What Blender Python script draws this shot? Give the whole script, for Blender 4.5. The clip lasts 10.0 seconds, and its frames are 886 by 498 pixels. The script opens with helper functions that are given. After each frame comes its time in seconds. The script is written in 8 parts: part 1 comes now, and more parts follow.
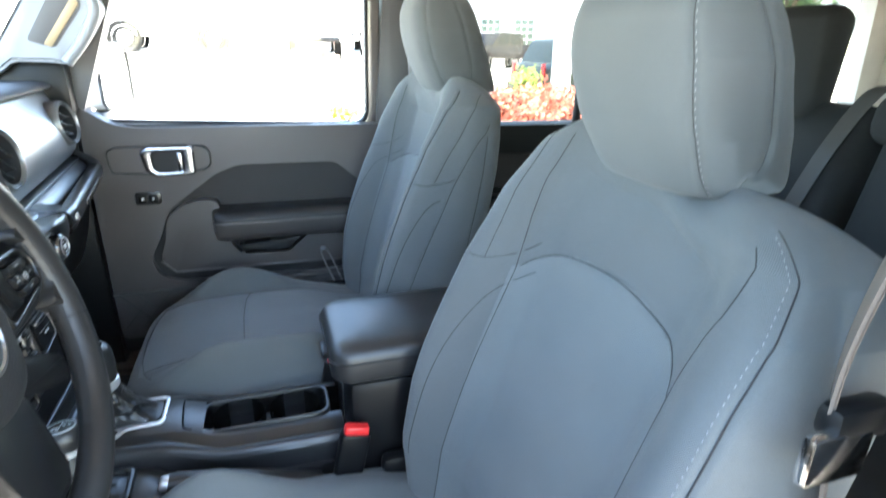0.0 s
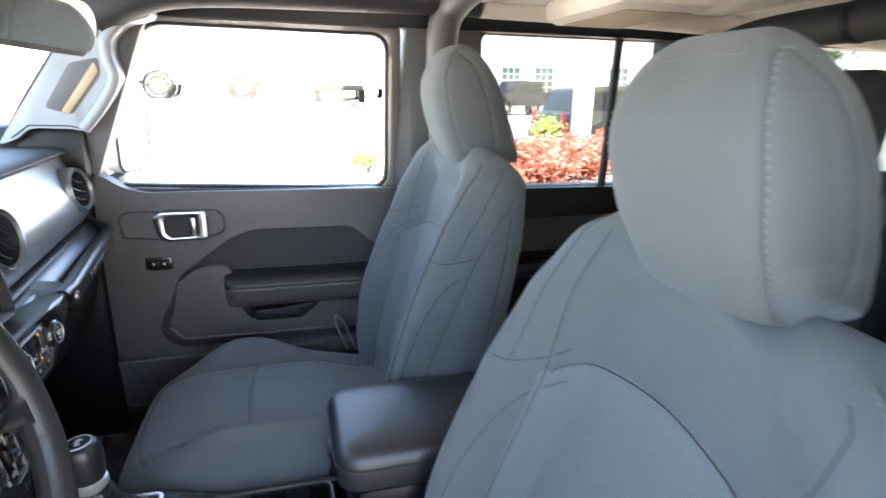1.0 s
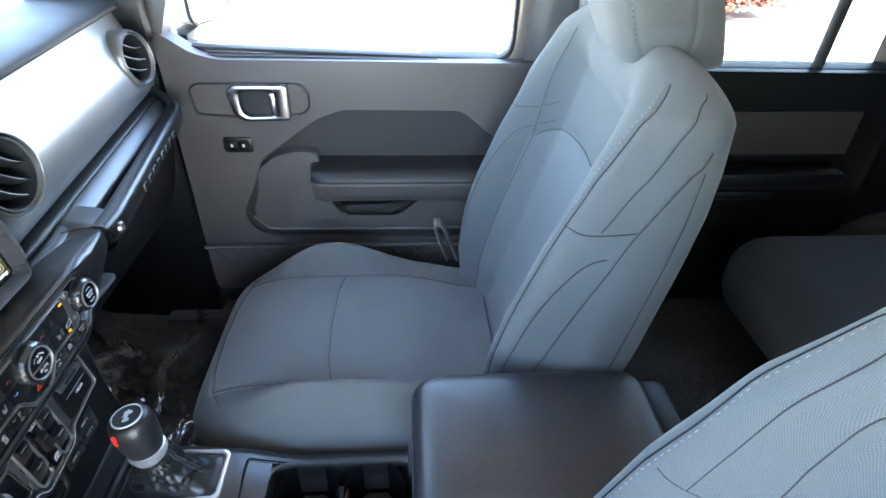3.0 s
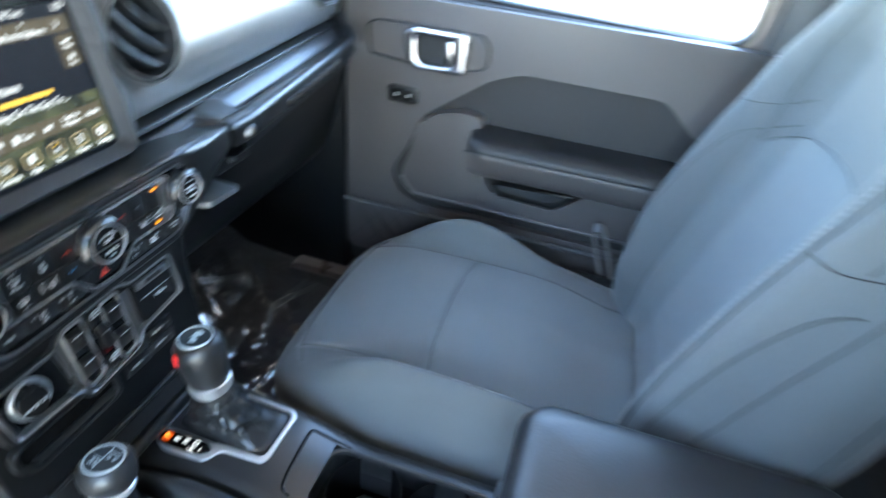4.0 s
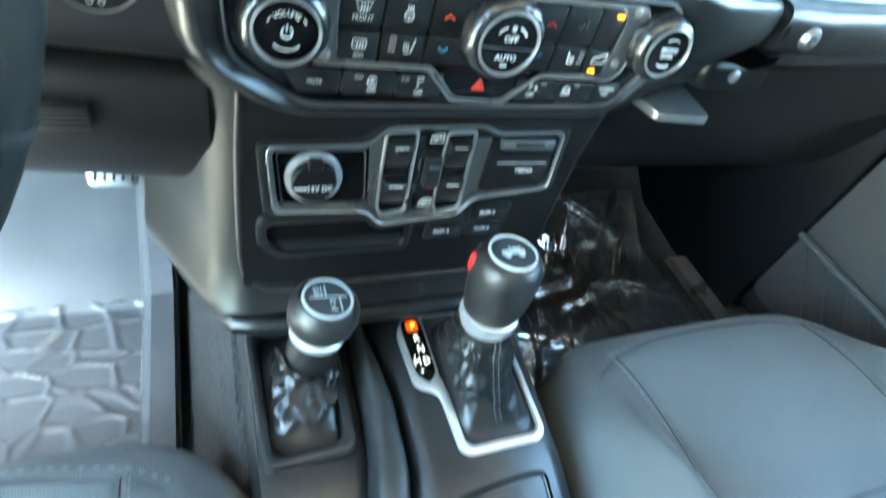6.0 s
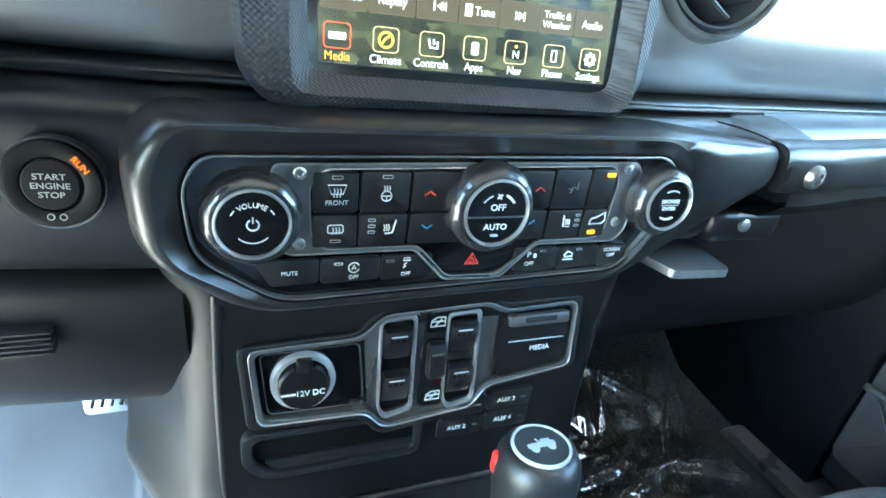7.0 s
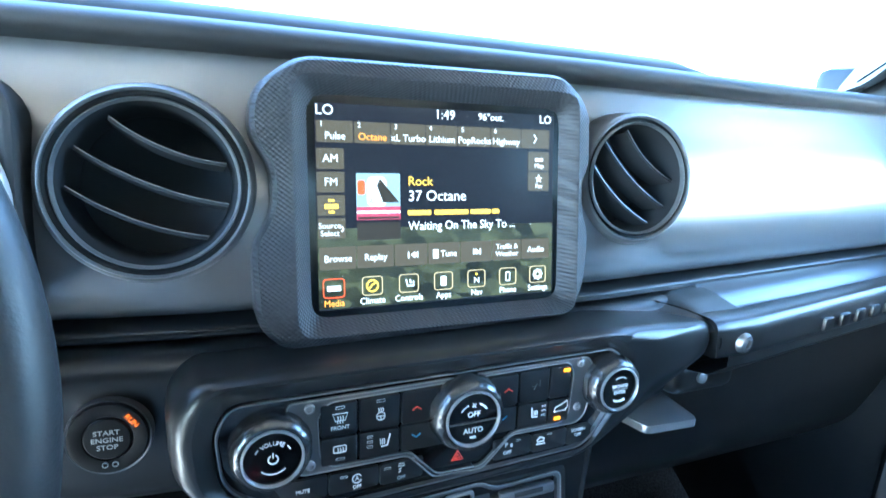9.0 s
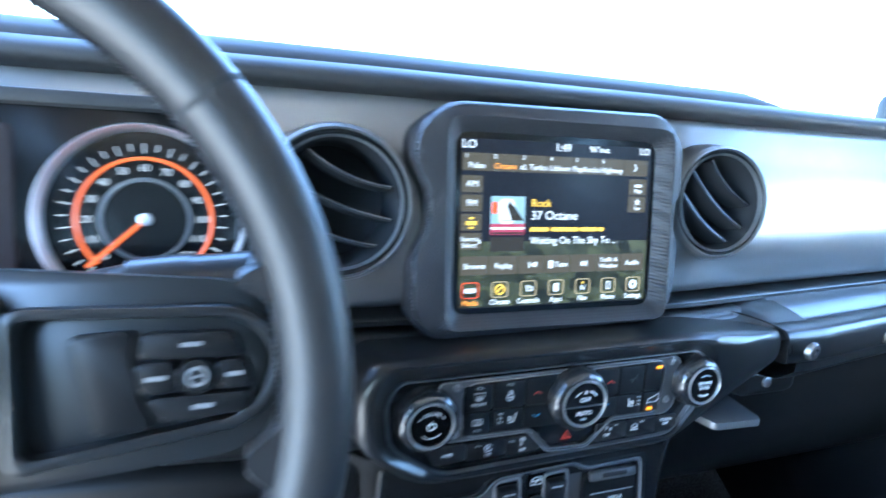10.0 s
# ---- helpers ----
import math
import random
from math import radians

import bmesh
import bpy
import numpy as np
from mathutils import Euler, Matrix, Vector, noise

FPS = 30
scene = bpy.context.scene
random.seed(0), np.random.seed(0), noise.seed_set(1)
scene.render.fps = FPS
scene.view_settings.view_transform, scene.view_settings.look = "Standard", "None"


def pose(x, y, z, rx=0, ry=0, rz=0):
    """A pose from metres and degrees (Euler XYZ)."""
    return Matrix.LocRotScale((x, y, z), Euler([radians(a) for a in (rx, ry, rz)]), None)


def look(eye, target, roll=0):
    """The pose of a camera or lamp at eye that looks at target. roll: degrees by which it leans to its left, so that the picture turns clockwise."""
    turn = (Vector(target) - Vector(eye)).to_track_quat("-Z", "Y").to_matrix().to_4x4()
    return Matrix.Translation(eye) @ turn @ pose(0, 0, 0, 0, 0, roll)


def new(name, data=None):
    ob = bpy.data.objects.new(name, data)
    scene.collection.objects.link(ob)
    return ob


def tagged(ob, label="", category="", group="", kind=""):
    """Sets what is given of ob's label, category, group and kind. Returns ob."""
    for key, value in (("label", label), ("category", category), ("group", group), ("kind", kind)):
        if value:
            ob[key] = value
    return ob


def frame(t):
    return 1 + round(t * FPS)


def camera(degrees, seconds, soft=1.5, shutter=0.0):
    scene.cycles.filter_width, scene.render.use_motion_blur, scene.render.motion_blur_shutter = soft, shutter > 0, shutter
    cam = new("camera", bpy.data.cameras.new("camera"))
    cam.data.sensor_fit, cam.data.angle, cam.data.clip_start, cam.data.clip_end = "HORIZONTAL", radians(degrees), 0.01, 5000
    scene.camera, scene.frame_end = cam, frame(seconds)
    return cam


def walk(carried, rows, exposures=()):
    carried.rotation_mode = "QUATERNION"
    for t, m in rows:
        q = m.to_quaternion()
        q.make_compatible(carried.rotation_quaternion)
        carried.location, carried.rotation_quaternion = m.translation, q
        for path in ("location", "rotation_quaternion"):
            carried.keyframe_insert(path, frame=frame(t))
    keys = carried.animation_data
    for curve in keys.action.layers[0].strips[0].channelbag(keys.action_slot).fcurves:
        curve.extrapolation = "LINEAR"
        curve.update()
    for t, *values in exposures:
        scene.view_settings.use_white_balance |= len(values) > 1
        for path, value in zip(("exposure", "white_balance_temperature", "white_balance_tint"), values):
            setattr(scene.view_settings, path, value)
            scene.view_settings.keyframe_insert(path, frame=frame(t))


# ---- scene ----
cam = camera(78.0, 10.0, shutter=0.5)
PATH = [
    (0, (0.41, -0.88, 1.413), (0.984, 0.909, 0.727), 0.8),
    (0.5, (0.415, -0.864, 1.438), (1.047, 0.959, 0.912), 1.3),
    (1, (0.435, -0.791, 1.46), (0.954, 1.063, 0.92), 0.9),
    (1.5, (0.439, -0.641, 1.479), (0.714, 1.221, 0.801), 0.7),
    (2, (0.449, -0.505, 1.485), (0.576, 1.258, 0.55), 0.9),
    (2.2, (0.438, -0.472, 1.504), (0.56, 1.243, 0.483), 1.6),
    (3.3, (0.482, -0.417, 1.54), (0.585, 1.226, 0.404), 1.1),
    (3.5, (0.482, -0.391, 1.511), (0.525, 1.262, 0.387), 0.9),
    (4, (0.467, -0.314, 1.403), (0.071, 1.292, 0.279), 6.3),
    (4.5, (0.429, -0.256, 1.275), (-0.47, 0.972, -0.023), 14.3),
    (5, (0.398, -0.222, 1.233), (-0.57, 0.699, -0.255), 23.7),
    (5.5, (0.351, -0.179, 1.223), (-0.636, 0.633, -0.315), 26.4),
    (6, (0.327, -0.157, 1.229), (-0.854, 0.608, -0.193), 20.3),
    (6.2, (0.312, -0.142, 1.229), (-1.006, 0.616, -0.07), 16.0),
    (7.3, (0.303, -0.128, 1.2), (-1.356, 0.583, 0.337), 8.1),
    (7.5, (0.302, -0.127, 1.201), (-1.359, 0.579, 0.338), 7.8),
    (8, (0.305, -0.123, 1.212), (-1.378, 0.592, 0.402), 6.2),
    (8.5, (0.332, -0.133, 1.261), (-1.41, 0.611, 0.62), 3.9),
    (9, (0.344, -0.142, 1.281), (-1.438, 0.622, 0.792), 3.3),
    (9.5, (0.345, -0.155, 1.289), (-1.455, 0.596, 0.844), 3.7),
    (10, (0.381, -0.232, 1.3), (-1.44, 0.434, 0.81), 4.3),
]
EXPOSURES = [(0, 4.85, 6800, 3), (0.5, 4.64, 7300, 8), (1, 4.47, 7000, 11), (1.5, 4.4, 6800, 9), (2, 4.68, 6700, 8), (3.5, 5.45, 6500, 4), (4.0, 5.55, 6250, 2), (4.5, 5.7, 5950, -4), (5.5, 6.15, 6600, -11), (6, 6.27, 6400, -13), (7.5, 6.18, 5650, -9), (8.5, 6.19, 5050, -9), (9.0, 5.94, 5050, -5), (10, 5.49, 5100, 2)]
walk(cam, [(t, look(eye, target, roll)) for t, eye, target, roll in PATH], EXPOSURES)

# ---- world, sun, exposure ----
world = bpy.data.worlds.new("sky")
scene.world = world
world.use_nodes = True
wn = world.node_tree.nodes
sky = wn.new("ShaderNodeTexSky")
sky.sky_type = "NISHITA"
sky.sun_disc = False
SUN_EL, SUN_AZ = radians(66), radians(127)
sky.sun_elevation = SUN_EL
sky.sun_rotation = SUN_AZ
world.node_tree.links.new(sky.outputs[0], wn["Background"].inputs[0])
wn["Background"].inputs[1].default_value = 0.15
sun = new("sun", bpy.data.lights.new("sun", "SUN"))
sun.data.energy = 4.5
sun.data.angle = radians(0.5)
sun.data.color = (1.0, 0.95, 0.87)
sun_dir = Vector((math.sin(SUN_AZ) * math.cos(SUN_EL), math.cos(SUN_AZ) * math.cos(SUN_EL), math.sin(SUN_EL)))
sun.matrix_world = Matrix.Translation((0, 0, 30)) @ sun_dir.to_track_quat("Z", "Y").to_matrix().to_4x4()

# ---- building helpers ----
def part(name, bm, material, parent=None, label="", smooth=True, angle=40):
    """Links a bmesh as one mesh object under a thing or a part."""
    me = bpy.data.meshes.new(name)
    bmesh.ops.recalc_face_normals(bm, faces=bm.faces)
    if smooth:
        for f in bm.faces:
            f.smooth = True
        lim = radians(angle)
        for e in bm.edges:
            if len(e.link_faces) == 2 and e.calc_face_angle(0) > lim:
                e.smooth = False
    bm.to_mesh(me)
    bm.free()
    me.materials.append(material)
    ob = new(name, me)
    return child(ob, parent, label)


def child(ob, parent=None, label=""):
    if parent is not None:
        ob.parent = parent
        if parent.type == "EMPTY":
            ob.matrix_parent_inverse = Matrix.Translation(-parent.location)
    if label:
        ob["label"] = label
    return ob


def thing(name, at, label, category, group="", kind=""):
    ob = new(name)
    ob.location = at
    ob.empty_display_size = 0.05
    return tagged(ob, label, category, group, kind)


def rrect(w, h, r, n=6, cx=0.0, cy=0.0):
    """Points of a rounded rectangle, anticlockwise."""
    pts = []
    for k, (sx, sy) in enumerate(((1, 1), (-1, 1), (-1, -1), (1, -1))):
        for i in range(n + 1):
            a = radians(90 * k + 90 * i / n)
            pts.append((cx + sx * (w / 2 - r) + r * math.cos(a), cy + sy * (h / 2 - r) + r * math.sin(a)))
    return pts


def rpoly(pts, r, n=5):
    """A polygon with its corners rounded."""
    out, m = [], len(pts)
    for i in range(m):
        a, b, c = Vector(pts[i - 1]), Vector(pts[i]), Vector(pts[(i + 1) % m])
        d1, d2 = (a - b), (c - b)
        k = min(r, 0.45 * d1.length, 0.45 * d2.length)
        p, q = b + d1.normalized() * k, b + d2.normalized() * k
        for j in range(n + 1):
            s = j / n
            out.append(tuple(p * (1 - s) ** 2 + b * (2 * s * (1 - s)) + q * s * s))
    return out


def circle(r, n=32, cx=0.0, cy=0.0):
    return [(cx + r * math.cos(2 * math.pi * i / n), cy + r * math.sin(2 * math.pi * i / n)) for i in range(n)]


def prism(pts, m, w0, w1, bevel=0.0, seg=2, bm=None):
    """A plate with outline pts in the plane of m, from height w0 to w1, its upper rim bevelled."""
    bm = bm or bmesh.new()
    lo = [bm.verts.new(m @ Vector((u, v, w0))) for u, v in pts]
    hi = [bm.verts.new(m @ Vector((u, v, w1))) for u, v in pts]
    bm.faces.new(lo[::-1])
    top = bm.faces.new(hi)
    n = len(pts)
    for i in range(n):
        bm.faces.new((lo[i], lo[(i + 1) % n], hi[(i + 1) % n], hi[i]))
    if bevel:
        bmesh.ops.bevel(bm, geom=list(top.edges), offset=bevel, segments=seg, profile=0.5, affect="EDGES", clamp_overlap=True)
    return bm


def frame_ring(outer, inner, m, w0, w1, bevel=0.0, bm=None):
    """A flat ring between two outlines of equal count."""
    bm = bm or bmesh.new()
    n = len(outer)
    rows = [[bm.verts.new(m @ Vector((u, v, w))) for u, v in pts] for pts, w in ((outer, w0), (outer, w1), (inner, w1), (inner, w0))]
    rim = []
    for a, b in ((0, 1), (1, 2), (2, 3), (3, 0)):
        for i in range(n):
            f = bm.faces.new((rows[a][i], rows[a][(i + 1) % n], rows[b][(i + 1) % n], rows[b][i]))
            if a == 1:
                rim += [f.edges[0], f.edges[2]]
    if bevel:
        bmesh.ops.bevel(bm, geom=list(set(rim)), offset=bevel, segments=2, profile=0.5, affect="EDGES", clamp_overlap=True)
    return bm


def box(c, s, bevel=0.004, m=None, bm=None, seg=2):
    b2 = bmesh.new()
    bmesh.ops.create_cube(b2, size=1.0)
    bmesh.ops.scale(b2, vec=s, verts=b2.verts)
    if bevel:
        bmesh.ops.bevel(b2, geom=list(b2.edges), offset=min(bevel, 0.45 * min(s)), segments=seg, profile=0.5, affect="EDGES")
    mm = (m or Matrix()) @ Matrix.Translation(c)
    bmesh.ops.transform(b2, matrix=mm, verts=b2.verts)
    if bm is None:
        return b2
    return join(bm, b2)


def join(bm, b2):
    me = bpy.data.meshes.new("tmp")
    b2.to_mesh(me)
    b2.free()
    bm.from_mesh(me)
    bpy.data.meshes.remove(me)
    return bm


def lathe(profile, m, n=40, bm=None, flute=0, amount=0.0):
    """A turned body: profile rows of (radius, height) along m's z axis; flute: scallops round it."""
    bm = bm or bmesh.new()
    rows = []
    for r, w in profile:
        row = []
        for i in range(n):
            a = 2 * math.pi * i / n
            rr = r
            if flute:
                rr = r * (1 - amount * (0.5 + 0.5 * math.cos(a * flute)) ** 3)
            row.append(bm.verts.new(m @ Vector((rr * math.cos(a), rr * math.sin(a), w))))
        rows.append(row)
    for a, b in zip(rows, rows[1:]):
        for i in range(n):
            bm.faces.new((a[i], a[(i + 1) % n], b[(i + 1) % n], b[i]))
    bmesh.ops.remove_doubles(bm, verts=bm.verts, dist=1e-6)
    return bm


def tube(pts, r, n=8, closed=False, bm=None, radii=None, flat=1.0):
    """A round bar along points."""
    bm = bm or bmesh.new()
    P = [Vector(p) for p in pts]
    rows, up = [], None
    for i, p in enumerate(P):
        if closed:
            t = (P[(i + 1) % len(P)] - P[i - 1]).normalized()
        else:
            t = (P[min(i + 1, len(P) - 1)] - P[max(i - 1, 0)]).normalized()
        if up is None:
            up = t.orthogonal().normalized()
        up = (up - t * up.dot(t)).normalized()
        s = t.cross(up)
        rr = radii[i] if radii else r
        rows.append([bm.verts.new(p + up * (rr * math.cos(2 * math.pi * k / n)) + s * (rr * flat * math.sin(2 * math.pi * k / n))) for k in range(n)])
    pairs = list(zip(rows, rows[1:])) + ([(rows[-1], rows[0])] if closed else [])
    for a, b in pairs:
        for k in range(n):
            bm.faces.new((a[k], a[(k + 1) % n], b[(k + 1) % n], b[k]))
    if not closed:
        bm.faces.new(rows[0][::-1])
        bm.faces.new(rows[-1])
    return bm


def spline(pts, n=8, closed=False):
    """A smooth line through points."""
    P = [Vector(p) for p in pts]
    m, out = len(P), []
    for i in range(m if closed else m - 1):
        if closed:
            a, b, c, d = P[i - 1], P[i], P[(i + 1) % m], P[(i + 2) % m]
        else:
            a, b, c, d = P[max(i - 1, 0)], P[i], P[i + 1], P[min(i + 2, m - 1)]
        for k in range(n):
            s = k / n
            out.append(0.5 * ((2 * b) + (c - a) * s + (2 * a - 5 * b + 4 * c - d) * s * s + (3 * b - a - 3 * c + d) * s ** 3))
    if not closed:
        out.append(P[-1])
    return out


def strip(rows, bm=None, closed=False, cap=False):
    """A skin over rows of points."""
    bm = bm or bmesh.new()
    R = [[bm.verts.new(Vector(p)) for p in row] for row in rows]
    n = len(R[0])
    for a, b in zip(R, R[1:]):
        for i in range(n if closed else n - 1):
            bm.faces.new((a[i], a[(i + 1) % n], b[(i + 1) % n], b[i]))
    if cap and closed:
        bm.faces.new(R[0][::-1])
        bm.faces.new(R[-1])
    return bm


def words(text, size, m, material, parent, name="lettering", depth=0.0002, align="CENTER", squeeze=1.0):
    """Flat lettering in the plane of m."""
    cu = bpy.data.curves.new(name, "FONT")
    cu.body, cu.size, cu.align_x, cu.align_y, cu.extrude = text, size, align, "CENTER", depth
    cu.resolution_u = 3
    tmp = bpy.data.objects.new("tmp", cu)
    me = bpy.data.meshes.new_from_object(tmp)
    bpy.data.objects.remove(tmp)
    bpy.data.curves.remove(cu)
    me.transform(m @ Matrix.Diagonal((squeeze, 1, 1, 1)))
    me.materials.clear()
    me.materials.append(material)
    me.name = name
    return child(new(name, me), parent)


def plane_at(x, y, z, tilt):
    """A plane that faces the rear of the car: u to the passenger side, v up, w out of it; its top leans forward by tilt degrees."""
    s, c = math.sin(radians(tilt)), math.cos(radians(tilt))
    return Matrix(((0, -s, c, x), (1, 0, 0, y), (0, c, s, z), (0, 0, 0, 1)))


def axes(at, zdir, xdir=(0, 1, 0)):
    """A frame at a place with its z axis along zdir."""
    z = Vector(zdir).normalized()
    x = Vector(xdir)
    x = (x - z * x.dot(z)).normalized()
    y = z.cross(x)
    return Matrix(((x.x, y.x, z.x, at[0]), (x.y, y.y, z.y, at[1]), (x.z, y.z, z.z, at[2]), (0, 0, 0, 1)))


def grid_mesh(name, rings, material, parent, label="", uv=None, cap=True, mats=None, mat_index=None):
    """A closed skin over numpy rings of shape (rows, columns, 3), with metric uv."""
    nv, nu, _ = rings.shape
    me = bpy.data.meshes.new(name)
    idx = np.arange(nv * nu).reshape(nv, nu)
    a = idx[:-1, :]
    b = idx[1:, :]
    quads = np.stack([a, np.roll(a, -1, 1), np.roll(b, -1, 1), b], -1).reshape(-1, 4)
    faces = quads.tolist()
    if cap:
        faces += [idx[0, ::-1].tolist(), idx[-1].tolist()]
    me.from_pydata(rings.reshape(-1, 3).tolist(), [], faces)
    if uv is not None:
        layer = me.uv_layers.new(name="metric")
        loops = np.zeros((len(me.loops), 2), np.float32)
        u = np.concatenate([uv[0], uv[0][:, :1]], 1)
        vv = np.concatenate([uv[1], uv[1][:, :1]], 1)
        per = np.stack([u[:-1, :-1], vv[:-1, :-1], u[:-1, 1:], vv[:-1, 1:], u[1:, 1:], vv[1:, 1:], u[1:, :-1], vv[1:, :-1]], -1).reshape(-1, 2)
        loops[: len(per)] = per
        layer.data.foreach_set("uv", loops.ravel())
    for m in mats or [material]:
        me.materials.append(m)
    if mat_index is not None:
        mi = np.zeros(len(me.polygons), np.int32)
        mi[: len(quads)] = mat_index.reshape(-1)
        me.polygons.foreach_set("material_index", mi)
    me.polygons.foreach_set("use_smooth", np.ones(len(me.polygons), bool))
    me.update()
    me.validate()
    return child(new(name, me), parent, label)


def smooth01(x, a, b):
    t = np.clip((x - a) / (b - a), 0, 1)
    return t * t * (3 - 2 * t)

# ---- materials ----
def shader(name):
    m = bpy.data.materials.new(name)
    m.use_nodes = True
    nt = m.node_tree
    return m, nt, nt.nodes["Principled BSDF"]


def add(nt, kind, **values):
    n = nt.nodes.new(kind)
    for k, v in values.items():
        n.inputs[k].default_value = v
    return n


def mix_colour(nt, fac, a, b):
    n = nt.nodes.new("ShaderNodeMix")
    n.data_type = "RGBA"
    n.inputs["A"].default_value = (*a, 1)
    n.inputs["B"].default_value = (*b, 1)
    nt.links.new(fac, n.inputs["Factor"])
    return n.outputs["Result"]


def surface(name, base, rough=0.5, metal=0.0, vary=0.25, patch=7.0, grain=700.0, bump=0.06, dist=0.0006, coat=0.0, rvar=0.12, spec=0.5, speck=0.0):
    """A real surface: colour that drifts in patches, roughness wear, and fine grain relief, in metres."""
    m, nt, p = shader(name)
    pos = nt.nodes.new("ShaderNodeNewGeometry").outputs["Position"]
    big = add(nt, "ShaderNodeTexNoise", Scale=patch, Detail=4.0)
    fine = add(nt, "ShaderNodeTexNoise", Scale=grain, Detail=2.0)
    for n in (big, fine):
        nt.links.new(pos, n.inputs["Vector"])
    lo = tuple(c * (1 - vary) for c in base)
    hi = tuple(min(1, c * (1 + vary)) for c in base)
    col = mix_colour(nt, big.outputs["Fac"], lo, hi)
    if speck:
        ramp = add(nt, "ShaderNodeMapRange")
        ramp.inputs["From Min"].default_value, ramp.inputs["From Max"].default_value = 0.35, 0.7
        nt.links.new(fine.outputs["Fac"], ramp.inputs["Value"])
        mx = nt.nodes.new("ShaderNodeMix")
        mx.data_type = "RGBA"
        mx.blend_type = "MULTIPLY"
        mx.inputs["Factor"].default_value = speck
        nt.links.new(col, mx.inputs["A"])
        nt.links.new(ramp.outputs["Result"], mx.inputs["B"])
        col = mx.outputs["Result"]
    nt.links.new(col, p.inputs["Base Color"])
    rr = add(nt, "ShaderNodeMapRange")
    rr.inputs["To Min"].default_value, rr.inputs["To Max"].default_value = max(0.02, rough - rvar), min(1, rough + rvar)
    nt.links.new(big.outputs["Fac"], rr.inputs["Value"])
    nt.links.new(rr.outputs["Result"], p.inputs["Roughness"])
    p.inputs["Metallic"].default_value = metal
    p.inputs["Specular IOR Level"].default_value = spec
    p.inputs["Coat Weight"].default_value = coat
    if bump:
        b = add(nt, "ShaderNodeBump", Strength=bump, Distance=dist)
        nt.links.new(fine.outputs["Fac"], b.inputs["Height"])
        nt.links.new(b.outputs["Normal"], p.inputs["Normal"])
    return m


def woven(name, base, period, depth, light=1.6, rough=0.92, diagonal=False):
    """Seat cloth: threads crossing at a real pitch, on metric uv."""
    m, nt, p = shader(name)
    uv = nt.nodes.new("ShaderNodeTexCoord").outputs["UV"]
    sep = nt.nodes.new("ShaderNodeSeparateXYZ")
    nt.links.new(uv, sep.inputs[0])

    def op(kind, a, b=None):
        n = nt.nodes.new("ShaderNodeMath")
        n.operation = kind
        for i, v in enumerate((a, b)):
            if v is None:
                continue
            if isinstance(v, (int, float)):
                n.inputs[i].default_value = v
            else:
                nt.links.new(v, n.inputs[i])
        return n.outputs[0]

    k = 2 * math.pi / period
    x, y = sep.outputs["X"], sep.outputs["Y"]
    if diagonal:
        x, y = op("ADD", x, y), op("SUBTRACT", op("MULTIPLY", y, 1.0), op("MULTIPLY", x, 1.0))
    s = op("MULTIPLY", op("SINE", op("MULTIPLY", x, k)), op("SINE", op("MULTIPLY", y, k)))
    h = op("ADD", op("MULTIPLY", s, 0.5), 0.5)
    pos = nt.nodes.new("ShaderNodeNewGeometry").outputs["Position"]
    fuzz = add(nt, "ShaderNodeTexNoise", Scale=900.0, Detail=2.0)
    big = add(nt, "ShaderNodeTexNoise", Scale=9.0, Detail=3.0)
    nt.links.new(pos, fuzz.inputs["Vector"])
    nt.links.new(pos, big.inputs["Vector"])
    f = op("MULTIPLY", op("ADD", op("MULTIPLY", h, 0.75), op("MULTIPLY", fuzz.outputs["Fac"], 0.5)), op("ADD", op("MULTIPLY", big.outputs["Fac"], 0.4), 0.8))
    nt.links.new(mix_colour(nt, f, tuple(c * 0.6 for c in base), tuple(c * light for c in base)), p.inputs["Base Color"])
    p.inputs["Roughness"].default_value = rough
    p.inputs["Sheen Weight"].default_value = 0.1
    p.inputs["Sheen Roughness"].default_value = 0.5
    p.inputs["Specular IOR Level"].default_value = 0.25
    b = add(nt, "ShaderNodeBump", Strength=0.55, Distance=depth)
    nt.links.new(f, b.inputs["Height"])
    nt.links.new(b.outputs["Normal"], p.inputs["Normal"])
    return m


def knurled(name, base, period):
    """Moulded plastic with a fine diamond knurl."""
    m, nt, p = shader(name)
    pos = nt.nodes.new("ShaderNodeNewGeometry").outputs["Position"]
    sep = nt.nodes.new("ShaderNodeSeparateXYZ")
    nt.links.new(pos, sep.inputs[0])
    k = 2 * math.pi / period

    def op(kind, a, b=None):
        n = nt.nodes.new("ShaderNodeMath")
        n.operation = kind
        for i, v in enumerate((a, b)):
            if v is None:
                continue
            if isinstance(v, (int, float)):
                n.inputs[i].default_value = v
            else:
                nt.links.new(v, n.inputs[i])
        return n.outputs[0]

    h = op("SUBTRACT", sep.outputs["Y"], op("MULTIPLY", sep.outputs["X"], 0.7))
    a = op("SINE", op("MULTIPLY", h, k))
    b = op("SINE", op("MULTIPLY", sep.outputs["Z"], k))
    s = op("MULTIPLY", a, b)
    p.inputs["Base Color"].default_value = (*base, 1)
    p.inputs["Roughness"].default_value = 0.42
    p.inputs["Specular IOR Level"].default_value = 0.3
    bp = add(nt, "ShaderNodeBump", Strength=0.5, Distance=0.0005)
    nt.links.new(s, bp.inputs["Height"])
    nt.links.new(bp.outputs["Normal"], p.inputs["Normal"])
    return m


GLOW = 0.036  # lit displays are dim beside the daylight


